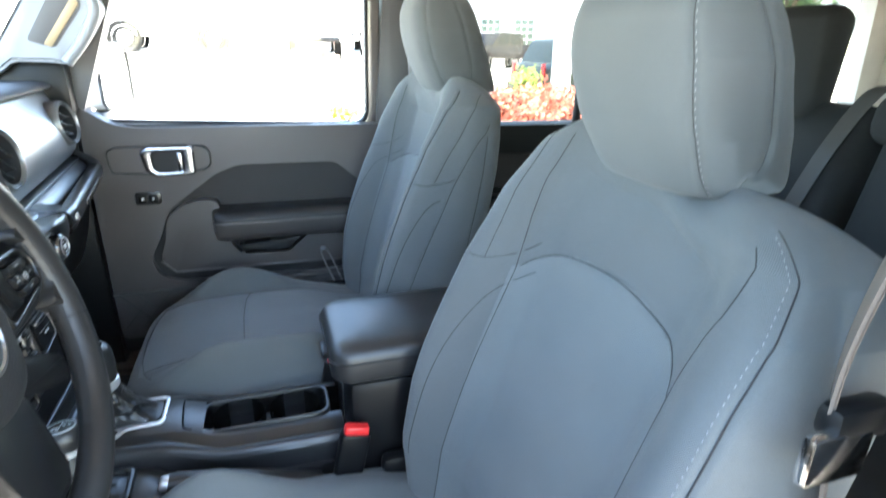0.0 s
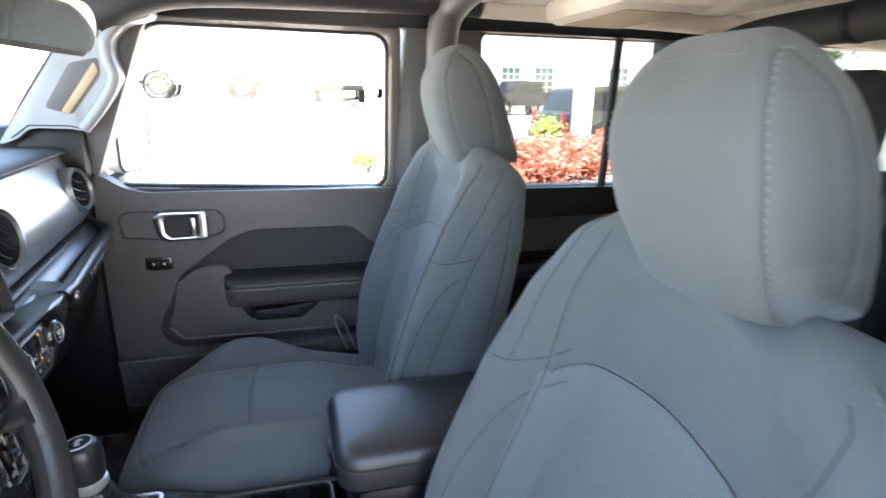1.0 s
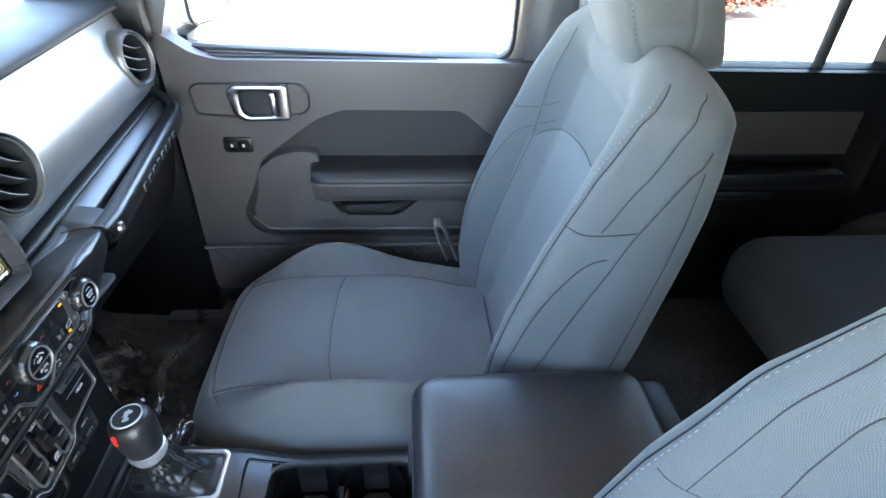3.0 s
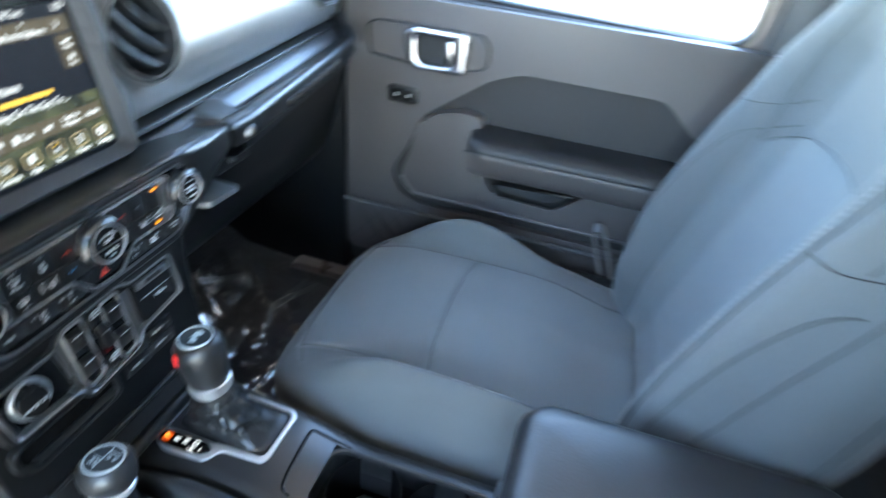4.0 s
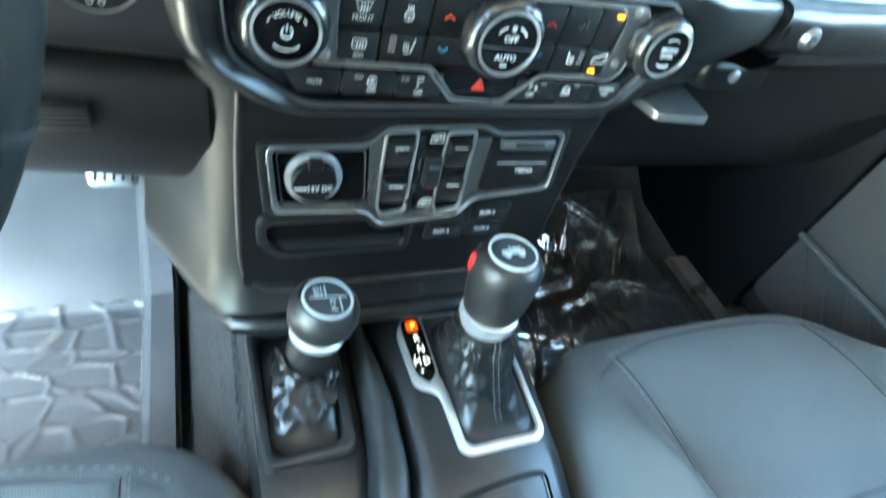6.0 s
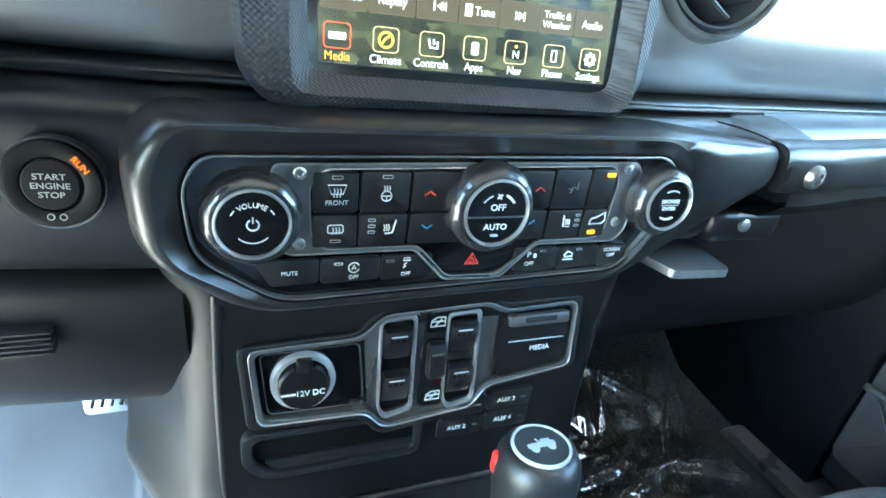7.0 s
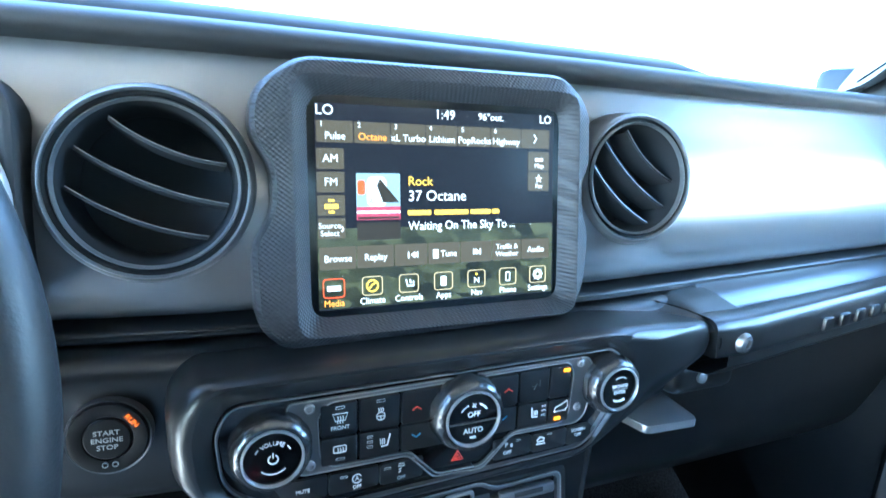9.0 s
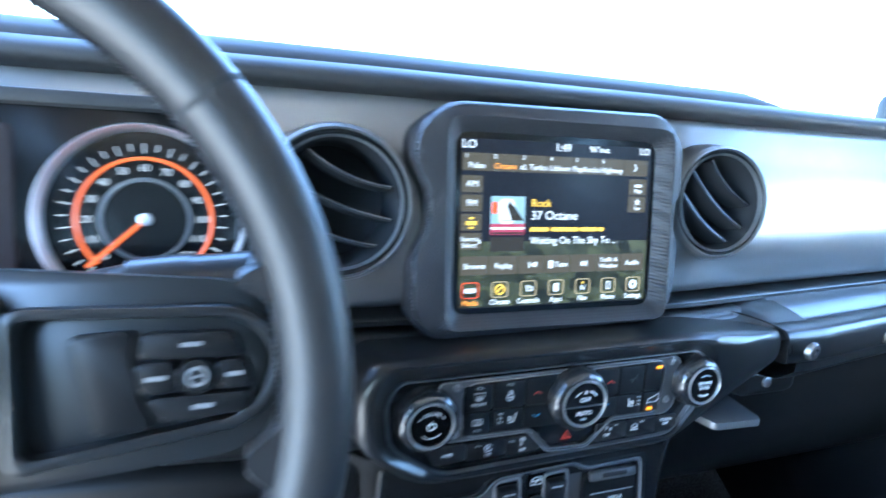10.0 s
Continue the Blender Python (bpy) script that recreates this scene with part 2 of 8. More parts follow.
def lit(name, colour, strength):
    m, nt, p = shader(name)
    p.inputs["Base Color"].default_value = (0.01, 0.01, 0.01, 1)
    p.inputs["Roughness"].default_value = 0.2
    p.inputs["Specular IOR Level"].default_value = 0.2
    p.inputs["Emission Color"].default_value = (*colour, 1)
    p.inputs["Emission Strength"].default_value = strength * GLOW
    return m


def glassy(name, tint=(1, 1, 1), share=0.0, haze=0.0):
    """A thin clear pane: see-through, with the sheen of glass."""
    m = bpy.data.materials.new(name)
    m.use_nodes = True
    nt = m.node_tree
    nt.nodes.remove(nt.nodes["Principled BSDF"])
    out = nt.nodes["Material Output"]
    t = nt.nodes.new("ShaderNodeBsdfTransparent")
    t.inputs[0].default_value = (*tint, 1)
    g = nt.nodes.new("ShaderNodeBsdfGlossy")
    g.inputs["Roughness"].default_value = 0.02
    fr = nt.nodes.new("ShaderNodeLayerWeight")
    fr.inputs["Blend"].default_value = 0.5
    pw = nt.nodes.new("ShaderNodeMath")
    pw.operation = "POWER"
    pw.inputs[1].default_value = 5.0
    nt.links.new(fr.outputs["Facing"], pw.inputs[0])
    ad = nt.nodes.new("ShaderNodeMath")
    ad.operation = "MULTIPLY_ADD"
    ad.use_clamp = True
    ad.inputs[1].default_value = 0.8
    ad.inputs[2].default_value = 0.04 + share
    nt.links.new(pw.outputs[0], ad.inputs[0])
    mx = nt.nodes.new("ShaderNodeMixShader")
    nt.links.new(ad.outputs[0], mx.inputs[0])
    nt.links.new(t.outputs[0], mx.inputs[1])
    nt.links.new(g.outputs[0], mx.inputs[2])
    if haze:
        hz = nt.nodes.new("ShaderNodeMixShader")
        hz.inputs[0].default_value = haze
        df = nt.nodes.new("ShaderNodeBsdfDiffuse")
        nt.links.new(mx.outputs[0], hz.inputs[1])
        nt.links.new(df.outputs[0], hz.inputs[2])
        nt.links.new(hz.outputs[0], out.inputs[0])
    else:
        nt.links.new(mx.outputs[0], out.inputs[0])
    return m


PLASTIC = surface("black_moulded_plastic", (0.0052, 0.0053, 0.0056), 0.38, grain=1100, bump=0.10, spec=0.18, vary=0.15, rvar=0.05)
PLASTIC_SOFT = surface("soft_black_dash_pad", (0.021, 0.0213, 0.022), 0.66, grain=800, bump=0.22, spec=0.3)
PLASTIC_SATIN = surface("satin_black_plastic", (0.0062, 0.0065, 0.0069), 0.32, grain=1500, bump=0.03, spec=0.44, vary=0.08, rvar=0.02)
STACK_SIDE = surface("satin_stack_plastic", (0.010, 0.0096, 0.0093), 0.36, grain=1300, bump=0.06, spec=0.3, vary=0.1, rvar=0.04)
DOOR_PLASTIC = surface("charcoal_door_plastic", (0.058, 0.051, 0.049), 0.5, grain=900, bump=0.25, vary=0.12)
DOOR_DARK = surface("dark_door_insert", (0.020, 0.018, 0.0172), 0.75, grain=700, bump=0.3)
PIANO = surface("gloss_black_plastic", (0.003, 0.003, 0.0033), 0.14, bump=0.0, rvar=0.05)
FACE = surface("satin_grey_dash_paint", (0.205, 0.205, 0.208), 0.31, metal=0.6, grain=1600, bump=0.03, vary=0.08, rvar=0.05)
SILVER = surface("satin_silver_trim", (0.62, 0.63, 0.64), 0.36, metal=0.85, grain=1500, bump=0.03, vary=0.08)
DARK_SILVER = surface("dark_satin_metal_trim", (0.2, 0.2, 0.205), 0.33, metal=0.9, grain=1500, bump=0.03, vary=0.1)
KNOB_METAL = surface("smoked_metal_knob", (0.065, 0.066, 0.069), 0.24, metal=0.8, grain=1500, bump=0.02, vary=0.08)
BOOT_SOFT = surface("soft_boot_leather", (0.007, 0.007, 0.0073), 0.38, grain=700, bump=0.12, dist=0.0004, spec=0.4)
BOOT_THREAD = surface("dark_boot_thread", (0.09, 0.09, 0.092), 0.8, bump=0.0)
BOOT = surface("creased_boot_leather", (0.005, 0.005, 0.0052), 0.30, grain=700, bump=0.12, dist=0.0004, spec=0.4)
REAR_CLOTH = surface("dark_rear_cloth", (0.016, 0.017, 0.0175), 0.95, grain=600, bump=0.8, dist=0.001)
HANDLE_METAL = surface("satin_handle_chrome", (0.42, 0.42, 0.435), 0.27, metal=1.0, bump=0.0, vary=0.06, rvar=0.05)
CHROME = surface("bright_chrome", (0.75, 0.75, 0.76), 0.12, metal=1.0, bump=0.0, vary=0.05, rvar=0.05)
DUCT = surface("grey_duct_plastic", (0.020, 0.021, 0.023), 0.7, bump=0.0, spec=0.2)
# Black without sheen: shade put into the colour for slot, wells and gaps.
VOID = surface("gap_shade_black", (0.003, 0.003, 0.003), 0.95, bump=0.0, spec=0.02)
TRIM_SILVER = surface("satin_trim_metal", (0.27, 0.273, 0.277), 0.33, metal=0.75, grain=1500, bump=0.03, vary=0.1)
CONSOLE = surface("satin_console_plastic", (0.0115, 0.0117, 0.0122), 0.34, grain=1300, bump=0.06, vary=0.1, rvar=0.03)
KNURL = knurled("knurled_black_plastic", (0.024, 0.024, 0.026), 0.0031)
RUBBER = surface("black_rubber", (0.007, 0.007, 0.0074), 0.7, grain=500, bump=0.2)
MAT_RUBBER = surface("grey_rubber_mat", (0.085, 0.086, 0.092), 0.34, grain=300, bump=0.2, patch=12, vary=0.3)
CARPET = surface("charcoal_carpet", (0.060, 0.058, 0.058), 0.95, grain=300, bump=1.0, dist=0.006, speck=0.9, vary=0.35, patch=20)
LEATHER = surface("black_grained_leather", (0.012, 0.012, 0.0125), 0.42, grain=420, bump=0.35, dist=0.0008)
WHEEL_LEATHER = surface("black_wheel_leather", (0.012, 0.0117, 0.012), 0.44, grain=700, bump=0.25, spec=0.3)
CLOTH = woven("charcoal_twill_cloth", (0.068, 0.074, 0.0755), 0.0024, 0.0005, light=1.35)
CLOTH_DOT = woven("charcoal_dotted_cloth", (0.064, 0.071, 0.073), 0.0048, 0.0012, light=2.0, diagonal=True)
SEAM = surface("black_seam_thread", (0.012, 0.012, 0.013), 0.9, bump=0.0)
STITCH = surface("grey_stitch_thread", (0.15, 0.155, 0.16), 0.8, bump=0.0)
HEADLINER = surface("beige_headliner_cloth", (0.64, 0.57, 0.49), 0.95, grain=500, bump=0.4)
TAN_TRIM = surface("tan_trim", (0.30, 0.22, 0.12), 0.5, grain=900, bump=0.1)
LINER_WHITE = surface("pale_hardtop_lining", (0.62, 0.58, 0.53), 0.8, grain=500, bump=0.2)
BELT = surface("dark_webbing", (0.06, 0.058, 0.056), 0.8, grain=900, bump=0.5)
STRAP = surface("grey_webbing", (0.16, 0.155, 0.15), 0.8, grain=900, bump=0.5)
BELT_TAN = surface("brown_webbing", (0.075, 0.058, 0.047), 0.8, grain=900, bump=0.5)
RED = surface("red_plastic", (0.62, 0.02, 0.02), 0.4, bump=0.0, vary=0.1)
WHITE_INK = surface("white_ink", (0.52, 0.535, 0.545), 0.6, bump=0.0, vary=0.05)
GREY_INK = surface("grey_ink", (0.38, 0.42, 0.43), 0.5, bump=0.0, vary=0.05)
KEY_INK = surface("dim_key_ink", (0.40, 0.41, 0.42), 0.6, bump=0.0, vary=0.05)
FAINT_INK = surface("faint_ink", (0.13, 0.132, 0.135), 0.5, bump=0.0, vary=0.05)
BAR_INK = surface("unlit_indicator", (0.045, 0.046, 0.047), 0.5, bump=0.0, vary=0.05)
BAND = surface("dark_satin_band", (0.135, 0.137, 0.14), 0.3, metal=0.8, grain=1500, bump=0.02, vary=0.08)
RED_INK = surface("red_ink", (0.6, 0.05, 0.03), 0.5, bump=0.0, vary=0.05)
BLUE_INK = surface("blue_ink", (0.06, 0.25, 0.5), 0.5, bump=0.0, vary=0.05)
CAP = surface("grey_badge_disc", (0.055, 0.062, 0.066), 0.25, metal=0.3, bump=0.0)
BODY_PAINT = surface("grey_body_paint", (0.10, 0.085, 0.08), 0.3, metal=0.2, bump=0.0, coat=0.6)
CUP_MAT = surface("grey_cup_rubber", (0.035, 0.033, 0.028), 0.7, grain=500, bump=0.3)
PILLAR = surface("grey_pillar_trim", (0.19, 0.198, 0.21), 0.45, grain=900, bump=0.15)
PILLAR_DARK = surface("dark_pillar_recess", (0.065, 0.064, 0.066), 0.45, grain=900, bump=0.15)
GLASS = glassy("clear_glass")
REAR_GLASS = glassy("privacy_glass", (0.52, 0.53, 0.52))
TINTED = glassy("tinted_rear_glass", (0.20, 0.21, 0.20))
FILM = glassy("clear_plastic_film", share=0.22, haze=0.03)
MIRROR = surface("mirror_silver", (0.80, 0.82, 0.81), 0.03, metal=1.0, bump=0.0, vary=0.0, rvar=0.01)
MIRROR_BACK = surface("mirror_shell", (0.035, 0.04, 0.038), 0.4)
SCREEN = lit("screen_black", (0.010, 0.011, 0.018), 1.0)
SCR_WHITE = lit("screen_white", (0.85, 0.88, 0.9), 1.3)
SCR_ORANGE = lit("screen_orange", (1.0, 0.36, 0.05), 1.4)
SCR_YELLOW = lit("screen_amber", (1.0, 0.62, 0.08), 1.3)
SCR_CREAM = lit("screen_cream", (0.80, 0.62, 0.36), 0.9)
SCR_BAR = lit("screen_brown_key", (0.115, 0.095, 0.065), 0.9)
SCR_BAR2 = lit("screen_dark_key", (0.045, 0.038, 0.03), 0.9)
SCR_RED = lit("screen_red", (1.0, 0.10, 0.03), 1.4)
SCR_BLUE = lit("screen_pale_blue", (0.42, 0.60, 0.66), 0.9)
SCR_PINK = lit("screen_pink", (0.62, 0.09, 0.16), 0.8)
LAMP_ORANGE = lit("amber_indicator", (1.0, 0.30, 0.01), 2.2)
RUN_ORANGE = lit("orange_run_lamp", (1.0, 0.16, 0.01), 1.3)
LAMP_RED = lit("orange_selector_glow", (1.0, 0.10, 0.004), 0.55)
GAUGE_ORANGE = lit("gauge_orange", (1.0, 0.17, 0.03), 1.1)
GAUGE_WHITE = lit("gauge_white", (0.7, 0.74, 0.78), 0.9)


def camouflage():
    m, nt, p = shader("screen_camouflage")
    pos = nt.nodes.new("ShaderNodeNewGeometry").outputs["Position"]
    sc = add(nt, "ShaderNodeMapping", Scale=(80.0, 80.0, 150.0))
    nt.links.new(pos, sc.inputs["Vector"])
    v = nt.nodes.new("ShaderNodeTexVoronoi")
    v.inputs["Scale"].default_value = 1.0
    nt.links.new(sc.outputs[0], v.inputs["Vector"])
    sep = nt.nodes.new("ShaderNodeSeparateColor")
    nt.links.new(v.outputs["Color"], sep.inputs[0])
    nt.links.new(mix_colour(nt, sep.outputs[0], (0.012, 0.014, 0.010), (0.105, 0.115, 0.060)), p.inputs["Emission Color"])
    p.inputs["Emission Strength"].default_value = 0.9 * GLOW
    p.inputs["Base Color"].default_value = (0.01, 0.01, 0.01, 1)
    p.inputs["Roughness"].default_value = 0.2
    return m


CAMO = camouflage()

# ---- the car's shell ----


def side_shell(side):
    """Door frame bars, pillars and roof rail of one side; side is +1 for the passenger."""
    shell = thing("body_side", (0.4, 0.8 * side, 0.5), "grey painted car body side with dark window frames", "car body", kind="structure")
    y = 0.80 * side
    side_plane = Matrix(((1, 0, 0, 0), (0, 0, -1, 0), (0, 1, 0, 0), (0, 0, 0, 1)))  # u along x, v up, w towards -y
    def slab(pts, y0, y1, material, nm, bevel=0.006, r=0.02):
        a, b = -y1, -y0
        pl = side_plane if side > 0 else Matrix(((1, 0, 0, 0), (0, 0, 1, 0), (0, 1, 0, 0), (0, 0, 0, 1)))
        return part(nm, prism(rpoly(pts, r), pl, a, b, bevel), material, shell)
    # centre pillar with its padded roll bar, then the rear quarter
    slab([(0.745, 0.5), (0.80, 0.5), (0.86, 1.2), (0.96, 1.2), (0.975, 1.69), (0.765, 1.69), (0.725, 1.2)], 0.775, 0.86, PILLAR_DARK, "centre_pillar")
    slab([(-0.14, 1.19), (-0.055, 1.19), (0.105, 1.60), (0.14, 1.66), (0.06, 1.68), (-0.02, 1.60)], 0.76, 0.82, PILLAR_DARK, "windscreen_pillar")
    slab([(0.05, 1.635), (2.78, 1.635), (2.78, 1.72), (0.05, 1.72)], 0.76, 0.84, PLASTIC, "roof_rail")
    slab([(1.60, 0.5), (2.78, 0.5), (2.78, 1.18), (1.60, 1.18)], 0.775, 0.86, PLASTIC, "rear_quarter")
    slab([(1.60, 1.15), (1.70, 1.15), (1.72, 1.7), (1.60, 1.7)], 0.775, 0.86, PLASTIC, "rear_pillar")
    slab([(2.60, 1.15), (2.78, 1.15), (2.76, 1.7), (2.58, 1.7)], 0.73, 0.80, LINER_WHITE, "hardtop_quarter")
    part("hardtop_corner", box((2.72, 0.56 * side, 1.43), (0.06, 0.36, 0.56), 0.02), LINER_WHITE, shell)
    slab([(1.68, 1.17), (2.62, 1.17), (2.60, 1.68), (1.70, 1.68)], 0.795, 0.801, REAR_GLASS, "quarter_glass", 0.0, 0.02).visible_shadow = False
    slab([(-0.2, 0.42), (2.78, 0.42), (2.78, 0.52), (-0.2, 0.52)], 0.72, 0.86, BODY_PAINT, "door_sill")
    slab([(-0.75, 0.45), (-0.055, 0.45), (-0.06, 1.24), (-0.75, 1.2)], 0.76, 0.86, PLASTIC, "front_quarter")
    return shell


for sd in (1, -1):
    shell_ = side_shell(sd)
    part("pillar_foot", box((-0.15, 0.745 * sd, 1.310), (0.22, 0.05, 0.14), 0.02), PLASTIC, shell_)

# padded bars inside the roof
for sd in (1, -1):
    bar = thing("roll_bar", (0.8, 0.66 * sd, 1.66), "padded dark roll bar along the roof edge", "roll bar", kind="structure")
    pts = spline([(0.03, 0.70 * sd, 1.62), (0.2, 0.68 * sd, 1.682), (0.6, 0.675 * sd, 1.695), (0.93, 0.675 * sd, 1.698)], 8)
    part("padding", tube(pts, 0.04, 14), PLASTIC_SOFT, bar)
    pts = spline([(0.935, 0.675 * sd, 1.698), (1.5, 0.675 * sd, 1.69), (2.45, 0.67 * sd, 1.66)], 8)
    part("rear_padding", tube(pts, 0.041, 14), HEADLINER, bar, "beige padded rear half")
    hoop = spline([(0.86, 0.70 * sd, 1.20), (0.845, 0.705 * sd, 1.45), (0.84, 0.69 * sd, 1.62), (0.86, 0.64 * sd, 1.69), (0.88, 0.5 * sd, 1.72)], 8)
    part("hoop", tube(hoop, 0.042, 14), PILLAR_DARK, bar)
    if sd > 0:
        low = tube([(0.86, 0.70, 1.2), (0.88, 0.71, 0.9), (0.9, 0.72, 0.5)], 0.042, 12)
        part("lower_hoop", low, PILLAR_DARK, bar)
cross = thing("cross_bar", (1.65, 0, 1.64), "padded black roll cage cross bar", "roll bar", kind="structure")
part("padding", tube(spline([(1.70, -0.66, 1.61), (1.68, -0.4, 1.632), (1.68, 0.4, 1.632), (1.70, 0.66, 1.61)], 8), 0.045, 14), PLASTIC_SOFT, cross)
part("seam_band", tube([(1.68, 0.22, 1.634), (1.68, 0.24, 1.634)], 0.048, 14), PLASTIC, cross)

# roof panels
roof = thing("ceiling", (0.8, 0, 1.74), "pale beige roof lining with bright panels", "ceiling", kind="structure")
rb = bmesh.new()
for x0, x1 in ((0.16, 0.86), (0.9, 1.66), (1.7, 2.76)):
    for y0, y1 in ((-0.72, -0.006), (0.006, 0.72)):
        box(((x0 + x1) / 2, (y0 + y1) / 2, 1.742 if x0 < 0.8 else 1.705), (x1 - x0, y1 - y0, 0.03), 0.012, bm=rb)
part("roof_lining", rb, HEADLINER, roof)
part("roof_skin", box((1.28, 0, 1.80), (3.02, 1.62, 0.03), 0.01), BODY_PAINT, roof)
part("header_trim", box((0.085, 0, 1.70), (0.16, 1.46, 0.07), 0.02), PLASTIC, roof)
# overhead loudspeaker pod
pod = thing("overhead_speaker", (1.28, 0.5, 1.70), "beige overhead speaker pod with a mesh grille", "speaker")
for sd in (1, -1):
    part("pod_shell", box((1.2, 0.42 * sd, 1.672), (0.24, 0.38, 0.07), 0.03), HEADLINER, pod)
    g = bmesh.new()
    for i in range(14):
        box((1.2, 0.42 * sd + (i - 6.5) * 0.02, 1.636), (0.16, 0.012, 0.004), 0.001, bm=g)
    part("grille", g, TAN_TRIM, pod)
dome = thing("dome_lamp", (0.55, 0.0, 1.73), "small clear dome lamp in the roof lining", "lamp")
part("lens", box((0.62, 0.1, 1.732), (0.16, 0.09, 0.012), 0.005), LINER_WHITE, dome)

# floor, bulkhead, tail
floor = thing("floor", (0.8, 0, 0.5), "dark carpeted car floor with a raised tunnel", "floor", kind="structure")
fl = [(-0.75, 0.86), (-0.52, 0.62), (-0.36, 0.515), (-0.2, 0.5), (0.55, 0.5), (0.9, 0.53), (1.5, 0.52), (2.76, 0.62)]
rows = []
for x, z in fl:
    row = []
    for k in range(129):
        y = -0.8 + 1.6 * k / 128
        t = min(1.0, max(0.0, 1 - max(0.0, abs(y) - 0.145) / 0.067))
        t = t * t * (3 - 2 * t) * (0.6 if abs(y) < 0.134 else 1.0)
        bumpz = (0.235 if x < 0.9 else 0.12) * t
        row.append((x, y, max(z, 0) + bumpz * (1 if z < 0.75 else 0.4)))
    rows.append(row)
fine_rows = []
for a, b in zip(rows, rows[1:]):
    for s in range(8):
        fine_rows.append([tuple(p + (q - p) * s / 8 for p, q in zip(u, v)) for u, v in zip(a, b)])
fine_rows.append(rows[-1])
part("carpet", strip(fine_rows), CARPET, floor)
part("underbody", box((0.98, 0, 0.43), (3.56, 1.6, 0.06), 0.01), PLASTIC, floor)
wall = thing("wall_front", (-0.76, 0, 0.8), "black bulkhead behind the dashboard", "wall", kind="structure")
part("bulkhead", box((-0.79, 0, 0.85), (0.05, 1.66, 0.86), 0.01), PLASTIC, wall)
tail = thing("wall_rear", (2.76, 0, 0.9), "rear tailgate with dark trim and a window", "wall", kind="structure")
part("tailgate", box((2.79, 0, 0.85), (0.06, 1.66, 0.8), 0.02), PLASTIC, tail)
part("tailgate_glass", box((2.79, 0, 1.47), (0.008, 1.4, 0.42), 0.002), TINTED, tail).visible_shadow = False

# windscreen with its surround
ws = thing("windscreen", (-0.15, 0, 1.3), "clear raked windscreen with a black border", "windscreen", kind="structure")
rows = []
for k in range(9):
    s = k / 8
    z = 1.24 + 0.44 * s
    row = []
    for j in range(17):
        u = -1 + 2 * j / 16
        bow = 0.06 * (1 - u * u)
        row.append((-0.20 + 0.21 * s - bow, 0.74 * u, z))
    rows.append(row)
glass_ob = part("glass", strip(rows), GLASS, ws)
glass_ob.visible_shadow = False
for sd in (1, -1):
    part("edge_seal", tube([r[16 if sd > 0 else 0] for r in rows], 0.012, 8), RUBBER, ws)
    part("dark_border", strip([[(-0.232, 0.705 * sd, 1.300), (-0.205, 0.712 * sd, 1.300)], [(-0.152, 0.705 * sd, 1.430), (-0.118, 0.712 * sd, 1.425)], [(-0.062, 0.705 * sd, 1.560), (-0.028, 0.712 * sd, 1.553)], [(-0.010, 0.705 * sd, 1.640), (0.022, 0.712 * sd, 1.632)]]), RUBBER, ws, "black border of the glass")

# grab handle on the windscreen pillar
for sd in (1,):
    gh = thing("pillar_grab_handle", (-0.05, 0.72 * sd, 1.40), "grey grab handle on the windscreen pillar", "handle")
    PS = Matrix(((1, 0, 0, 0), (0, 0, -1, 0), (0, 1, 0, 0), (0, 0, 0, 1)))
    part("trim", prism(rpoly([(-0.205, 1.335), (-0.164, 1.350), (-0.137, 1.374), (-0.050, 1.372), (-0.030, 1.366), (-0.006, 1.394), (0.034, 1.443), (0.062, 1.491), (0.050, 1.534), (0.052, 1.572), (0.080, 1.604), (0.146, 1.625), (0.146, 1.665), (0.035, 1.67), (-0.036, 1.587), (-0.066, 1.537), (-0.160, 1.404)], 0.014), PS, -0.76, -0.695, 0.012, 4), PILLAR, gh, "grey moulded pillar trim")
    part("grip", tube(spline([(-0.026, 0.692, 1.372), (0.010, 0.686, 1.412), (0.040, 0.682, 1.455), (0.055, 0.682, 1.492), (0.046, 0.684, 1.535), (0.048, 0.688, 1.572), (0.074, 0.694, 1.604)], 6), 0.013, 14), PILLAR, gh, "rounded grab bar")
    # Darker plate on the trim stands for the shade inside the grip slot.
    part("grip_slot_shade", prism(rpoly([(-0.100, 1.420), (-0.046, 1.404), (0.024, 1.494), (0.024, 1.533), (-0.036, 1.519)], 0.010), PS, -0.70, -0.6935, 0.001), PILLAR_DARK, gh, "dark plate painted as the grip slot shade")
    part("grip_insert", prism(rpoly([(-0.066, 1.412), (-0.051, 1.406), (0.021, 1.500), (0.014, 1.522)], 0.004), PS, -0.695, -0.6905, 0.0006), TAN_TRIM, gh, "tan strip in the slot")
    part("trim_joint", tube([(-0.175, 0.694, 1.352), (-0.138, 0.694, 1.380), (-0.055, 0.694, 1.379), (-0.03, 0.694, 1.372)], 0.0012, 6), VOID, gh)

